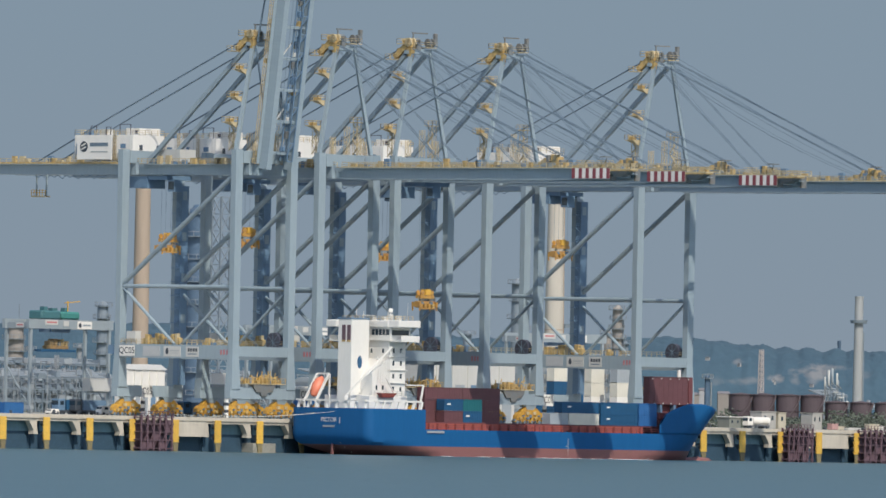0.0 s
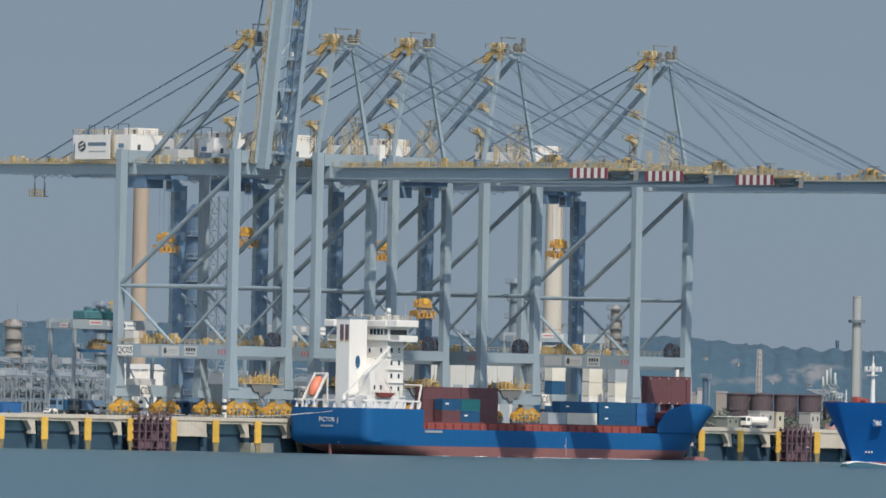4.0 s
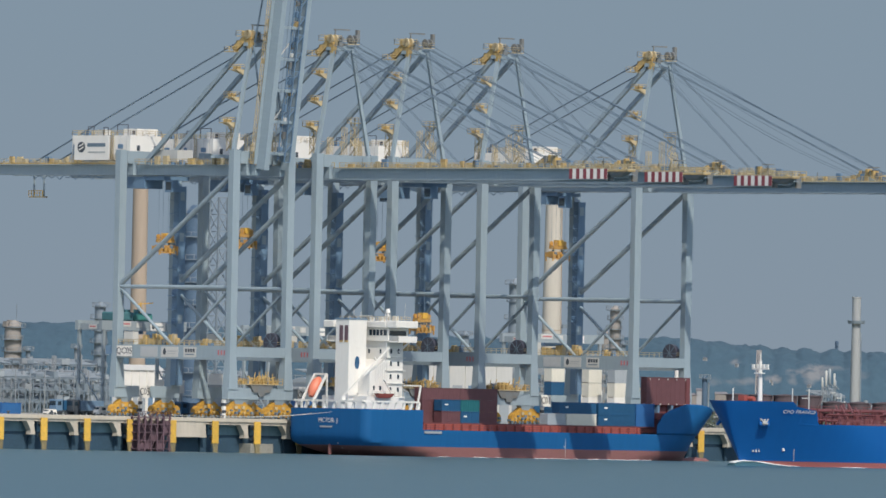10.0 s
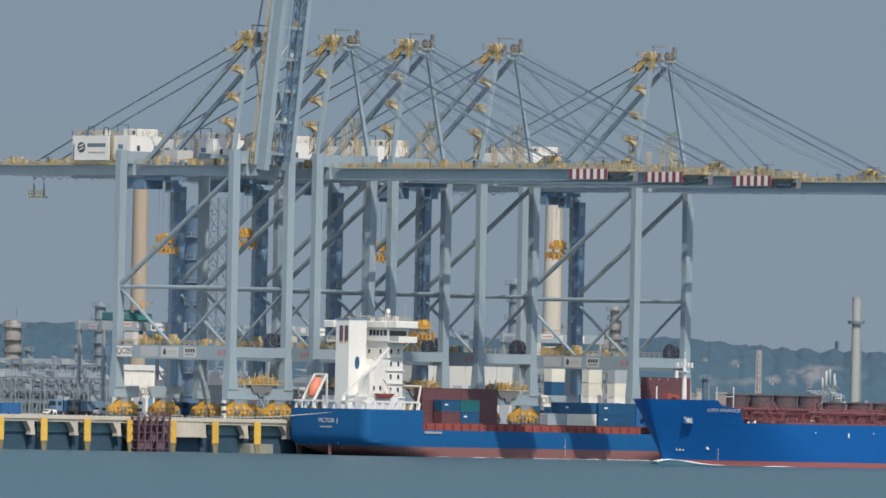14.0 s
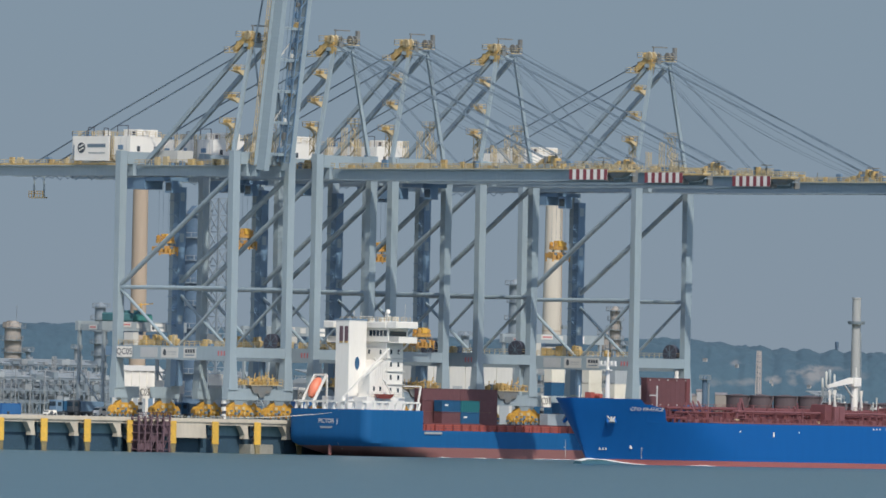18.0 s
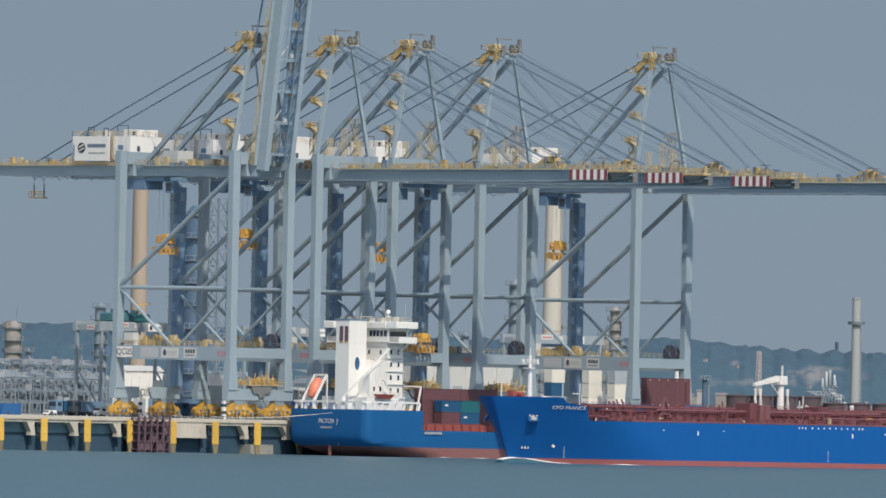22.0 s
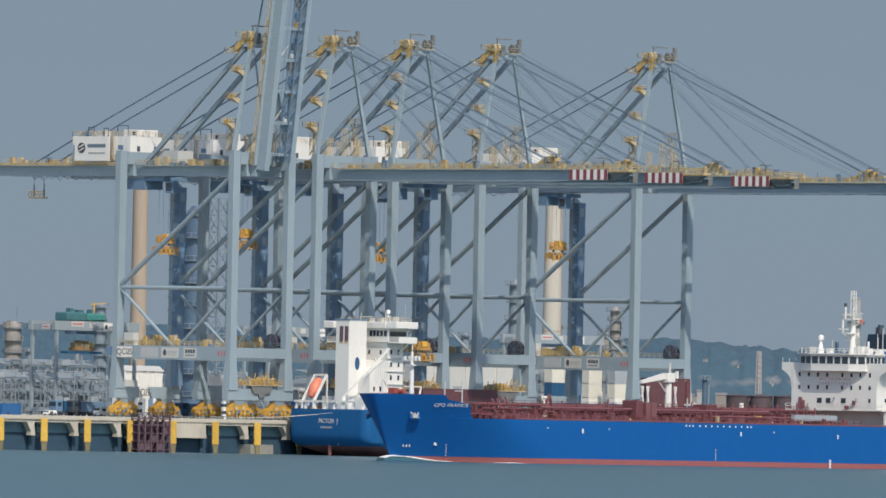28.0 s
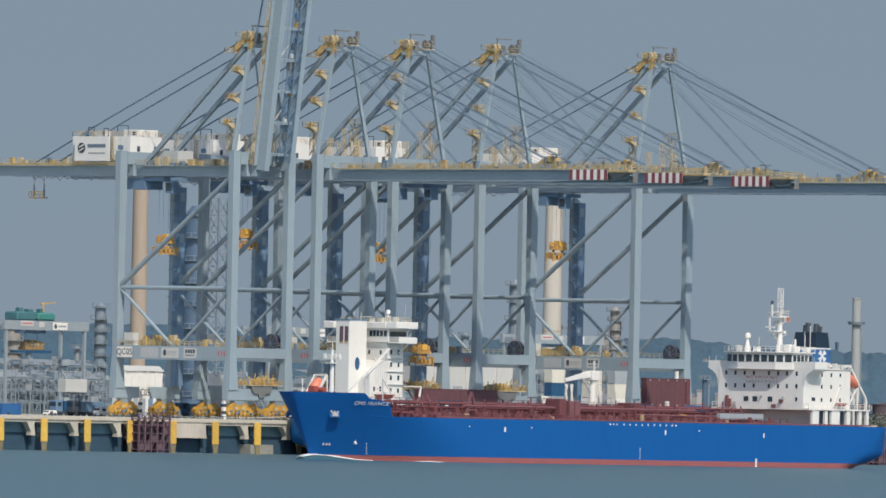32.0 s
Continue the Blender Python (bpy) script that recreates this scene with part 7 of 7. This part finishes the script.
shed(742, 120, 33.0, 14, 14.6, "long pale warehouse with grey doors", 6, WHITE_GREY)
shed(560, 170, 10.0, 9, 9.0, "grey shed in the yard", 3, GREY_BOX)


def yard_box(x, y, z, mat, label, tall):
    c = container(x, y, z, mat, 4.6 if tall > 3 else 6.06, label, "x", False, tall)
    c["group"] = "containers stacked in the yard"


def yard_stacks():
    names = {"CREAM_BOX": "cream white", "WHITE": "white", "BLUE_BOX": "blue", "NAVY_BOX": "dark blue", "GREY_BOX": "pale grey", "TEAL_BOX": "teal green"}
    mats = {"CREAM_BOX": CREAM_BOX, "WHITE": WHITE, "BLUE_BOX": BLUE_BOX, "NAVY_BOX": NAVY_BOX, "GREY_BOX": GREY_BOX, "TEAL_BOX": TEAL_BOX}
    for px, y, tiers in ((366, 96, ("GREY_BOX", "GREY_BOX", "GREY_BOX", "WHITE")), (968, 92, ("NAVY_BOX+", "NAVY_BOX+", "NAVY_BOX+", "CREAM_BOX+")), (1034, 92, ("CREAM_BOX+", "WHITE+", "CREAM_BOX+", "CREAM_BOX+")),
                         (1080, 84, ("CREAM_BOX+", "WHITE+", "CREAM_BOX+", "GREY_BOX+")), (1012, 120, ("TEAL_BOX", "NAVY_BOX", "NAVY_BOX", "GREY_BOX")), (524, 100, ("GREY_BOX", "BLUE_BOX", "WHITE")),
                         (0, 72, ("BLUE_BOX",)), (-26, 74, ("BLUE_BOX",)), (600, 108, ("NAVY_BOX", "GREY_BOX", "WHITE")), (935, 104, ("GREY_BOX", "NAVY_BOX", "GREY_BOX"))):
        z = ZQ
        for key in tiers:
            key, tall = key.rstrip("+"), 3.45 if key[-1] == "+" else 2.59
            yard_box(yard(px, y) + 3.0, y, z, mats[key], names[key] + " steel container stacked in the yard", tall)
            z += tall


yard_stacks()


def truck(px, y, cab_mat, load_mat, label, tank=False):
    t = thing("lorry", (yard(px, y), y, ZQ), label, "lorry", "lorries on the quay")
    boxpart("cab", (0, 2.2, -1.2, 1.2, 0.9, 3.6), cab_mat, t, "", 0.15)
    boxpart("windscreen", (-0.03, 0.05, -1.0, 1.0, 2.2, 3.2), GLASS, t)
    boxpart("side_window", (0.5, 1.6, -1.23, -1.18, 2.2, 3.1), GLASS, t)
    boxpart("chassis", (0.4, 9.8, -1.0, 1.0, 0.7, 1.05), BLACK, t)
    if tank:
        piece("tank", lambda bm: beam(bm, (2.6, 0, 2.35), (9.8, 0, 2.35), 2.3, n=18), load_mat, t, "white cylindrical tank", True)
    else:
        boxpart("load", (2.6, 9.8, -1.2, 1.2, 1.1, 3.4), load_mat, t, "", 0.06)
    for x in (1.2, 3.6, 7.4, 8.7):
        for y_ in (-1.05, 1.05):
            piece("wheel", lambda bm: beam(bm, (x, y_ - 0.18, 0.5), (x, y_ + 0.18, 0.5), 1.0, n=14), BLACK, t, "", True)
    return t


truck(1318, 30, WHITE, WHITE, "white tanker lorry parked on the quay", True).scale = (0.8, 0.8, 0.8)
truck(96, 66, CRANE_DARK, NAVY_BOX, "dark container lorry in the yard")
truck(126, 64, BLACK, CRANE_DARK, "dark container lorry in the yard")
truck(318, 55, NAVY_BOX, CRANE_DARK, "dark blue lorry between the crane legs")


def van(px, y, ln, h, label):
    v = thing("van", (yard(px, y), y, ZQ), label, "van", "vans on the quay")
    piece("body", lambda bm: taper(bm, [rect(ln / 2, 0, 0.35, ln, 1.8), rect(ln / 2, 0, h * 0.55, ln, 1.8), rect(ln * 0.56, 0, h, ln * 0.8, 1.6)]), WHITE, v, "", True)
    boxpart("windscreen", (ln * 0.04, ln * 0.1, -0.75, 0.75, h * 0.56, h * 0.88), GLASS, v)
    boxpart("side_window", (ln * 0.25, ln * 0.5, -0.92, -0.84, h * 0.6, h * 0.85), GLASS, v)
    for x in (ln * 0.2, ln * 0.8):
        for w in (-0.8, 0.8):
            piece("wheel", lambda bm: beam(bm, (x, w - 0.12, 0.36), (x, w + 0.12, 0.36), 0.72, n=12), BLACK, v, "", True)
    return v


van(173, 54, 4.4, 2.2, "white van parked beside the crane legs")
van(84, 56, 2.7, 1.25, "small white car on the quay")


CABIN_GREY = material("drab_cabin_grey", (0.37, 0.36, 0.335), 0.7, vary=0.12, scale=0.3, fine=2, streak=True)
CABIN_DRAB = material("drab_green_cladding", (0.19, 0.20, 0.175), 0.7, vary=0.15, scale=0.4, fine=2, streak=True)
CRATE_PINK = material("faded_pink_paint", (0.44, 0.27, 0.26), 0.7, vary=0.15, scale=0.6, fine=3)
CABIN_SAND = material("sandy_cabin_cladding", (0.46, 0.42, 0.33), 0.7, vary=0.12, scale=0.3, fine=2, streak=True)


def cabin(px, y, w, h, label, mat, windows=3):
    c = thing("cabin", (yard(px, y), y, ZQ), label, "site cabin", "cabins on the quay")
    boxpart("body", (0, w, 0, 4, 0, h), mat, c, "", 0.06)
    boxpart("roof", (-0.15, w + 0.15, -0.15, 4.15, h, h + 0.2), mat, c)
    for k in range(windows):
        boxpart("window", (w * (k + 0.35) / windows, w * (k + 0.6) / windows, -0.05, 0.0, h * 0.5, h * 0.78), GLASS, c)
    return c


cabin(1347, 150, 5.4, 4.1, "two-storey drab grey site cabin beside the tank farm", CABIN_GREY, 2)
cabin(1376.5, 150.3, 2.9, 3.9, "narrow sand-coloured site cabin beside a grey one", CABIN_SAND, 1)
cabin(1437, 150, 3.6, 4.0, "drab grey site cabin beside the tank farm", CABIN_GREY, 2)
hut = cabin(1290, 120, 4.2, 2.4, "low drab hut with a flat white roof", CABIN_DRAB, 2)
boxpart("roof_sheet", (-0.3, 4.5, -0.3, 4.3, 2.62, 2.8), WHITE, hut, "flat white roof")


def quay_gear():
    """Low loose gear on the quay edge."""
    for px, y, w, h, mat, label in ((1472, 24, 2.2, 1.5, CRATE_PINK, "faded pink crate on the quay"), (1479, 25, 3.0, 0.9, CABIN_SAND, "low pale crate on the quay"),
                                    (1538, 26, 3.6, 1.6, CABIN_SAND, "sand-coloured crate on the quay"), (1552, 28, 2.4, 1.2, WHITE_GREY, "pale crate on the quay"), (1500, 27, 4.6, 0.6, WHITE_GREY, "flat pale load on the quay")):
        g = thing("crate", (yard(px, y), y, ZQ), label, "crate", "loose gear on the quay")
        boxpart("body", (0, w, 0, 1.6, 0.15, h), mat, g, "", 0.06)
        for x in (0.3, w - 0.5):
            boxpart("runner", (x, x + 0.2, 0, 1.6, 0, 0.15), BLACK, g)
        boxpart("lid", (-0.06, w + 0.06, -0.06, 1.66, h, h + 0.1), mat, g)


quay_gear()


# ---- refinery and tank farm behind ----
def storage_tank(px, depth, r, h):
    x, y = far(px - 784 + 6, depth)
    t = thing("storage_tank", (x, y, ZQ), "round brown oil storage tank with a pale roof rim", "storage tank", "tanks of the oil depot")
    piece("shell", lambda bm: drum(bm, 0, 0, 0, h, r, r, 32), TANK_BROWN, t, "", True)
    piece("roof", lambda bm: drum(bm, 0, 0, h, h + 0.35, r * 0.98, r * 0.1, 32), TANK_BROWN, t, "", True)
    for z in (h * 0.5, h - 0.3):
        piece("wind_girder", lambda bm: drum(bm, 0, 0, z, z + 0.22, r + 0.25, r + 0.25, 32), TANK_BROWN, t)
    bm = bmesh.new()
    for k in range(14):
        a = radians(190 + k * 8)
        beam(bm, (math.cos(a) * (r + 0.4), math.sin(a) * (r + 0.4), h * k / 14), (math.cos(a + 0.14) * (r + 0.4), math.sin(a + 0.14) * (r + 0.4), h * (k + 1) / 14), 0.3)
    part("stairway", bm, TANK_STAIR, t)


TANK_STAIR = material("rusty_stair_steel", (0.105, 0.082, 0.09), 0.7, vary=0.2)
for px_ in (1308, 1349, 1392, 1435, 1478, 1522, 1566):
    storage_tank(px_, 3300, 3.12 if px_ < 1460 else 3.0, 9.0 if px_ < 1460 else 7.4)


def lattice_mast(px, depth, h, w0, w1, mat, label):
    x, y = far(px - 784 + 5, depth)
    m = thing("lattice_mast", (x, y, ZQ), label, "mast")
    k = max(4, int(h / (w0 * 1.1)))
    def wid(z):
        return w0 + (w1 - w0) * z / h
    for sx in (-1, 1):
        for sy in (-1, 1):
            barpart("corner_post", (sx * w0 / 2, sy * w0 / 2, 0), (sx * w1 / 2, sy * w1 / 2, h), 0.10 + 0.09 * w0, mat, m)
    bm = bmesh.new()
    for i in range(k):
        z0, z1 = h * i / k, h * (i + 1) / k
        a, b = wid(z0) / 2, wid(z1) / 2
        for s in (-1, 1):
            beam(bm, (-a, s * a, z0), (b, s * b, z1), 0.08 + 0.05 * w0)
            beam(bm, (s * a, -a, z0), (s * b, b, z1), 0.08 + 0.05 * w0)
            beam(bm, (-b, s * b, z1), (b, s * b, z1), 0.08 + 0.05 * w0)
    part("lacing", bm, mat, m)
    return m


MAST_RED = material("faded_red_mast", (0.40, 0.36, 0.35), 0.6, vary=0.15)
lattice_mast(1345, 3500, 22.2, 1.4, 0.85, MAST_RED, "thin reddish lattice mast behind the tanks")
lattice_mast(384, 2990, 54.0, 3.6, 3.0, RIVET, "tall steel lattice tower behind the cranes")
lattice_mast(98, 3400, 16.0, 1.2, 0.8, RIVET_PALE, "thin lattice mast in the refinery")


BEIGE_STEEL = material("beige_lagging", (0.30, 0.275, 0.25), 0.7, vary=0.15, scale=0.3, fine=2)


def column(px, depth, h, r, mat, label, decks=6):
    x, y = far(px - 784 + 3, depth)
    c = thing("process_column", (x, y, ZQ), label, "refinery column", "columns of the refinery")
    piece("shell", lambda bm: drum(bm, 0, 0, 0, h, r, r * 0.92, 22, 3), mat, c, "", True)
    piece("head", lambda bm: drum(bm, 0, 0, h, h + r * 0.7, r * 0.92, r * 0.3, 22), mat, c, "", True)
    for k in range(decks):
        z = h * (k + 1) / decks - 0.4
        g = piece("platform", lambda bm: drum(bm, r * 0.2 * (-1) ** k, 0, z, z + 0.2, r + 0.9, r + 0.9, 16), RIVET, c)
        bm = bmesh.new()
        for i in range(10):
            a, b = 2 * math.pi * i / 10, 2 * math.pi * (i + 1) / 10
            p = Vector((math.cos(a) * (r + 0.85) + r * 0.2 * (-1) ** k, math.sin(a) * (r + 0.85), z + 0.2))
            q = Vector((math.cos(b) * (r + 0.85) + r * 0.2 * (-1) ** k, math.sin(b) * (r + 0.85), z + 0.2))
            beam(bm, p, p + Vector((0, 0, 1.1)), 0.1)
            beam(bm, p + Vector((0, 0, 1.1)), q + Vector((0, 0, 1.1)), 0.1)
        part("platform_rail", bm, RIVET_PALE, g)
    barpart("riser", (r + 0.5, -0.4, 0), (r + 0.5, -0.4, h * 0.9), 0.4, RIVET_PALE, c, n=8)
    return c


column(914, 3500, 40.0, 1.95, RIVET, "grey refinery column with ring platforms", 8)
column(345, 3050, 51.0, 2.9, COLUMN_DARK, "dark blue-grey refinery column", 9)
beige = column(26, 3500, 24.6, 2.55, BEIGE_STEEL, "beige refinery column with a railed cluttered top", 7)
for dx, z, w in ((-2.6, 25.0, 1.2), (-1.0, 25.4, 1.6), (0.9, 25.2, 1.8), (2.2, 24.8, 1.0)):
    boxpart("head_gear", (dx - w / 2, dx + w / 2, -0.6, 0.8, 24.4, z + 1.0), BEIGE_STEEL, beige)
barpart("vent_mast", (1.4, 0, 25.0), (1.4, 0, 31.0), 0.22, RIVET, beige, n=6)
column(180, 3500, 31.0, 1.7, RIVET, "dark grey refinery column with a cluttered head", 9)
column(1091, 3600, 34.0, 1.6, BEIGE_STEEL, "yellowish refinery column with platforms", 12)
column(54, 3500, 18.0, 0.7, RIVET, "grey refinery column", 3)
column(140, 3500, 19.0, 0.8, RIVET_PALE, "pale refinery column", 4)
column(826, 3500, 25.0, 1.3, RIVET, "grey refinery column", 5)
column(1252, 3500, 14.0, 0.8, COLUMN_DARK, "dark slender refinery column", 1)
column(926, 3520, 27.0, 1.0, RIVET_PALE, "pale refinery column with platforms", 7)
column(1074, 3620, 27.0, 1.3, BEIGE_STEEL, "beige refinery column with platforms", 6)
column(1106, 3620, 24.0, 1.0, RIVET, "grey refinery column with platforms", 5)
column(858, 3520, 20.0, 0.9, RIVET, "grey refinery column", 5)
column(505, 3500, 22.0, 1.1, RIVET, "grey refinery column", 5)


def pipe_rack(px, depth, w, d, h, seed, label):
    """An open steel frame of several floors with pipes and vessels on them."""
    x, y = far(px - 784 + 6, depth)
    r = thing("pipe_rack", (x, y, ZQ), label, "pipe rack", "pipe racks of the refinery")
    rnd = random.Random(seed)
    nx = max(2, round(w / 2.8))
    floors = max(2, round(h / 3.4))
    for i in range(nx + 1):
        for yy in (0, d):
            boxpart("post", (w * i / nx - 0.14, w * i / nx + 0.14, yy - 0.14, yy + 0.14, 0, h), RIVET_PALE if rnd.random() < 0.4 else RIVET, r)
    for k in range(1, floors + 1):
        z = h * k / floors
        boxpart("floor_beam", (-0.4, w + 0.4, -0.25, 0.25, z - 0.25, z + 0.1), RIVET, r)
        boxpart("floor_beam", (-0.4, w + 0.4, d - 0.25, d + 0.25, z - 0.25, z + 0.1), RIVET, r)
        for j in range(6):
            barpart("pipe", (-0.6, d * (j + 0.5) / 6, z + 0.35 + 0.25 * j), (w + 0.6, d * (j + 0.5) / 6, z + 0.35 + 0.25 * j), 0.35 + 0.25 * rnd.random(), RIVET_PALE if j % 2 else RIVET, r, n=8)
        for j in range(max(2, int(w / 3.2))):
            xx = rnd.random() * (w - 2)
            if rnd.random() < 0.5:
                piece("vessel", lambda bm: drum(bm, xx + 1, d * 0.4, z, z + 1.2 + 1.6 * rnd.random(), 0.7, 0.6, 12), RIVET_PALE if rnd.random() < 0.4 else RIVET, r, "", True)
            else:
                boxpart("plant_box", (xx, xx + 1.0 + 1.6 * rnd.random(), -0.2 - 0.4 * rnd.random(), d * (0.4 + 0.2 * rnd.random()), z + 0.12 + 0.1 * rnd.random(), z + 0.9 + 1.2 * rnd.random()), (RIVET_PALE, RIVET, GREY_BOX, RIVET)[int(rnd.random() * 4)], r)
    for i in range(nx):
        if i % 2:
            barpart("brace", (w * i / nx, -0.1, 0), (w * (i + 1) / nx, -0.1, h / floors), 0.2, RIVET, r)
        else:
            barpart("riser", (w * (i + 0.5) / nx, -0.3, 0), (w * (i + 0.5) / nx, -0.3, h + rnd.random() * 3), 0.3, RIVET_PALE, r, n=8)
    return r


pipe_rack(-30, 3300, 50.0, 8.0, 9.5, 3, "grey steel pipe rack with vessels, hazy")
pipe_rack(10, 3420, 40.0, 8.0, 13.5, 4, "grey open refinery structure, hazy")
# Two racks added behind to fill dark gaps with the haze's mid-tones.
pipe_rack(-24, 3350, 48.0, 8.0, 8.6, 13, "grey pipe rack added behind another for haze tones")
pipe_rack(-34, 3385, 50.0, 8.0, 10.2, 14, "grey pipe rack added behind another for haze tones")
pipe_rack(240, 3380, 60.0, 8.0, 11.0, 5, "grey refinery pipe rack behind the cranes")
pipe_rack(560, 3400, 56.0, 8.0, 12.0, 6, "grey refinery pipe rack behind the cranes")
pipe_rack(830, 3420, 48.0, 8.0, 14.0, 8, "grey refinery pipe rack behind the cranes")
pipe_rack(1040, 3450, 16.0, 7.0, 18.0, 9, "grey refinery structure behind the cranes")
pipe_rack(1452, 3600, 11.0, 5.0, 9.5, 10, "pale refinery plant with pipes beside the tanks")


def vessel_group():
    """A cluster of slender white vessels on legs, with pipes that step down beside them."""
    x, y = far(1458 - 784 + 6, 3590)
    g = thing("process_plant", (x, y, ZQ), "cluster of white process vessels and pipes in haze", "refinery plant")
    rnd = random.Random(21)
    for k, (xx, z0, z1, r) in enumerate(((0.2, 12.6, 15.2, 0.42), (1.5, 11.0, 14.2, 0.5), (2.9, 12.8, 17.2, 0.5), (4.1, 13.4, 17.8, 0.55), (5.6, 13.0, 16.4, 0.42), (7.4, 12.6, 14.4, 0.4), (1.0, 6.8, 9.2, 0.6), (9.2, 8.0, 10.6, 0.5), (11.0, 6.0, 8.2, 0.7))):
        r *= 0.72
        yy = 2.0 * rnd.random()
        v = piece("vessel", lambda bm: taper(bm, [[(xx + q * r * math.cos(a), yy + q * r * math.sin(a), z) for a in (2 * math.pi * i / 12 for i in range(12))] for z, q in ((z0 - 0.3, 0.4), (z0, 1.0), (z1 - 0.3, 1.0), (z1, 0.4))]), GREY_BOX if k % 2 else WHITE_GREY, g, "", True)
        for d in (-r, r):
            barpart("vessel_leg", (xx + d * 0.8, yy, 0), (xx + d * 0.8, yy, z0), 0.14, RIVET_PALE, v)
        barpart("outlet_pipe", (xx, yy - 0.3, z0), (xx + 1.1, yy - 0.3, z0 - 0.9), 0.3, GREY_BOX, v, n=8)
    for k in range(8):
        xx, z = 2.0 + k * 1.25, 11.6 - k * 0.95 + 0.6 * rnd.random()
        barpart("pipe", (xx, -0.4, z), (xx + 1.9, -0.4, z), 0.42, WHITE_GREY if k % 2 else GREY_BOX, g, n=8)
        barpart("pipe", (xx + 1.9, -0.4, z), (xx + 1.9, -0.4, z - 2.2), 0.36, GREY_BOX, g, n=8)
        barpart("pipe_post", (xx + 0.6, 0.0, 0.0), (xx + 0.6, 0.0, z), 0.2, RIVET, g)
    return g


vessel_group()
pipe_rack(1455, 3560, 26.0, 6.0, 6.0, 12, "low grey plant buildings beside the tanks")


def bushes():
    """Scrub on the bank behind the quay, many small leaf clumps."""
    bm = bmesh.new()
    rnd = random.Random(5)
    for i in range(420):
        px = 1236 + rnd.random() * 340
        y = 165 + rnd.random() * 45
        h = (1.0 + 2.6 * rnd.random()) * (1.4 if px < 1300 or px > 1462 else 0.9)
        x = yard(px, y)
        for k in range(7):
            c = Vector((x + rnd.uniform(-1.3, 1.3), y + rnd.uniform(-1.3, 1.3), ZQ + rnd.random() * h))
            r = 0.3 + 0.5 * rnd.random()
            pts = [bm.verts.new(c + Vector((rnd.uniform(-1, 1), rnd.uniform(-1, 1), rnd.uniform(-0.7, 0.9))) * r) for _ in range(5)]
            for f in ((0, 1, 2), (0, 2, 3), (0, 3, 4), (1, 2, 4), (2, 3, 4)):
                bm.faces.new([pts[q] for q in f])
    return tagged(part("scrub", bm, SCRUB), "dull green scrub on the bank behind the quay", "bushes", "", "stuff")


SCRUB = material("scrub_leaves", (0.105, 0.128, 0.10), 0.9, vary=0.2, scale=0.4, fine=3)
bushes()


def mooring_lines():
    for a, b, sag in (((-97.0, -10, 9.2), (-118.0, 1.2, 8.2), 0.5), ((-97.0, -16, 9.6), (-131.0, 1.2, 8.2), 0.9), ((28.0, -9, 11.5), (48.0, 1.2, 8.2), 0.4)):
        m = thing("mooring_line", a, "pale mooring rope from the ship to a bollard", "rope", "mooring ropes")
        bm = bmesh.new()
        a_, b_ = Vector((0, 0, 0)), Vector(b) - Vector(a)
        last = a_
        for i in range(1, 9):
            t = i / 8
            p = a_.lerp(b_, t) - Vector((0, 0, sag * 4 * t * (1 - t)))
            beam(bm, last, p, 0.08, n=5)
            last = p
        part("rope", bm, CREAM_BOX, m)


mooring_lines()


def quay_foam():
    """Thin broken lines of foam where the river laps the moored ship."""
    f = thing("foam_line", (FX, FY - 12.25, 0.0), "thin broken white foam along the moored ship's side", "foam")
    rnd = random.Random(3)
    for k in range(40):
        x0 = -8 + rnd.random() * 36 if k < 32 else -45 + rnd.random() * 60
        ln = 1.5 + 4.0 * rnd.random()
        piece("foam", lambda bm: taper(bm, [[(x0 + ln * t, -0.2, -0.05), (x0 + ln * t, -0.2 - w, -0.02), (x0 + ln * t, -0.25 - w * 0.4, w * 0.35)] for t, w in ((0, 0.03), (0.3, 0.24), (0.7, 0.2), (1, 0.03))]), FOAM, f, "", True)


quay_foam()


def motions():
    """All that moves: the tanker, the yard crane, one crane that creeps along its rails, one lowering spreader."""
    walk(TANKER_SHIP, [(t, pose(x, y, 0, 0, 0, 183.76)) for t, x, y in (
        (0, 10.66, -164.63), (4, -15.09, -166.33), (8, -40.82, -168.02), (12, -66.49, -169.71), (16, -92.10, -171.39), (20, -117.62, -173.07), (24, -143.04, -174.74), (28, -168.32, -176.40), (32, -193.47, -178.06))])
    gx, gy = -49.6, 105.0
    walk(YARD_CRANE, [(t, pose(gx, gy + d, ZQ)) for t, d in (
        (0, 25.2), (1, 20.8), (2, 16.8), (3.5, 11.5), (5.5, 5.7), (7, 2.8), (8.5, 0.8), (9.5, 0.1), (10.5, 0), (20.5, 0), (22, 0.8),
        (24, 3.9), (25.5, 7.4), (27.5, 13.8), (29, 19.8), (30.5, 26.6), (32, 32.6))])
    walk(CRANES[3][0], [(t, pose(-25.85 + d, 6.0, ZQ)) for t, d in ((0, 0), (3, -0.25), (6, -0.6), (9, -0.75), (13, -1.0), (17, -1.25), (21, -1.5), (25, -1.65), (32, -1.7))])
    walk(CRANES[2][1], [(t, pose(MID, -1.5, z)) for t, z in ((0, 27.2), (3, 25.6), (6, 24.0), (9, 22.4), (13, 20.8), (19, 18.4), (23, 17.3), (28, 15.7), (32, 15.0))])


motions()
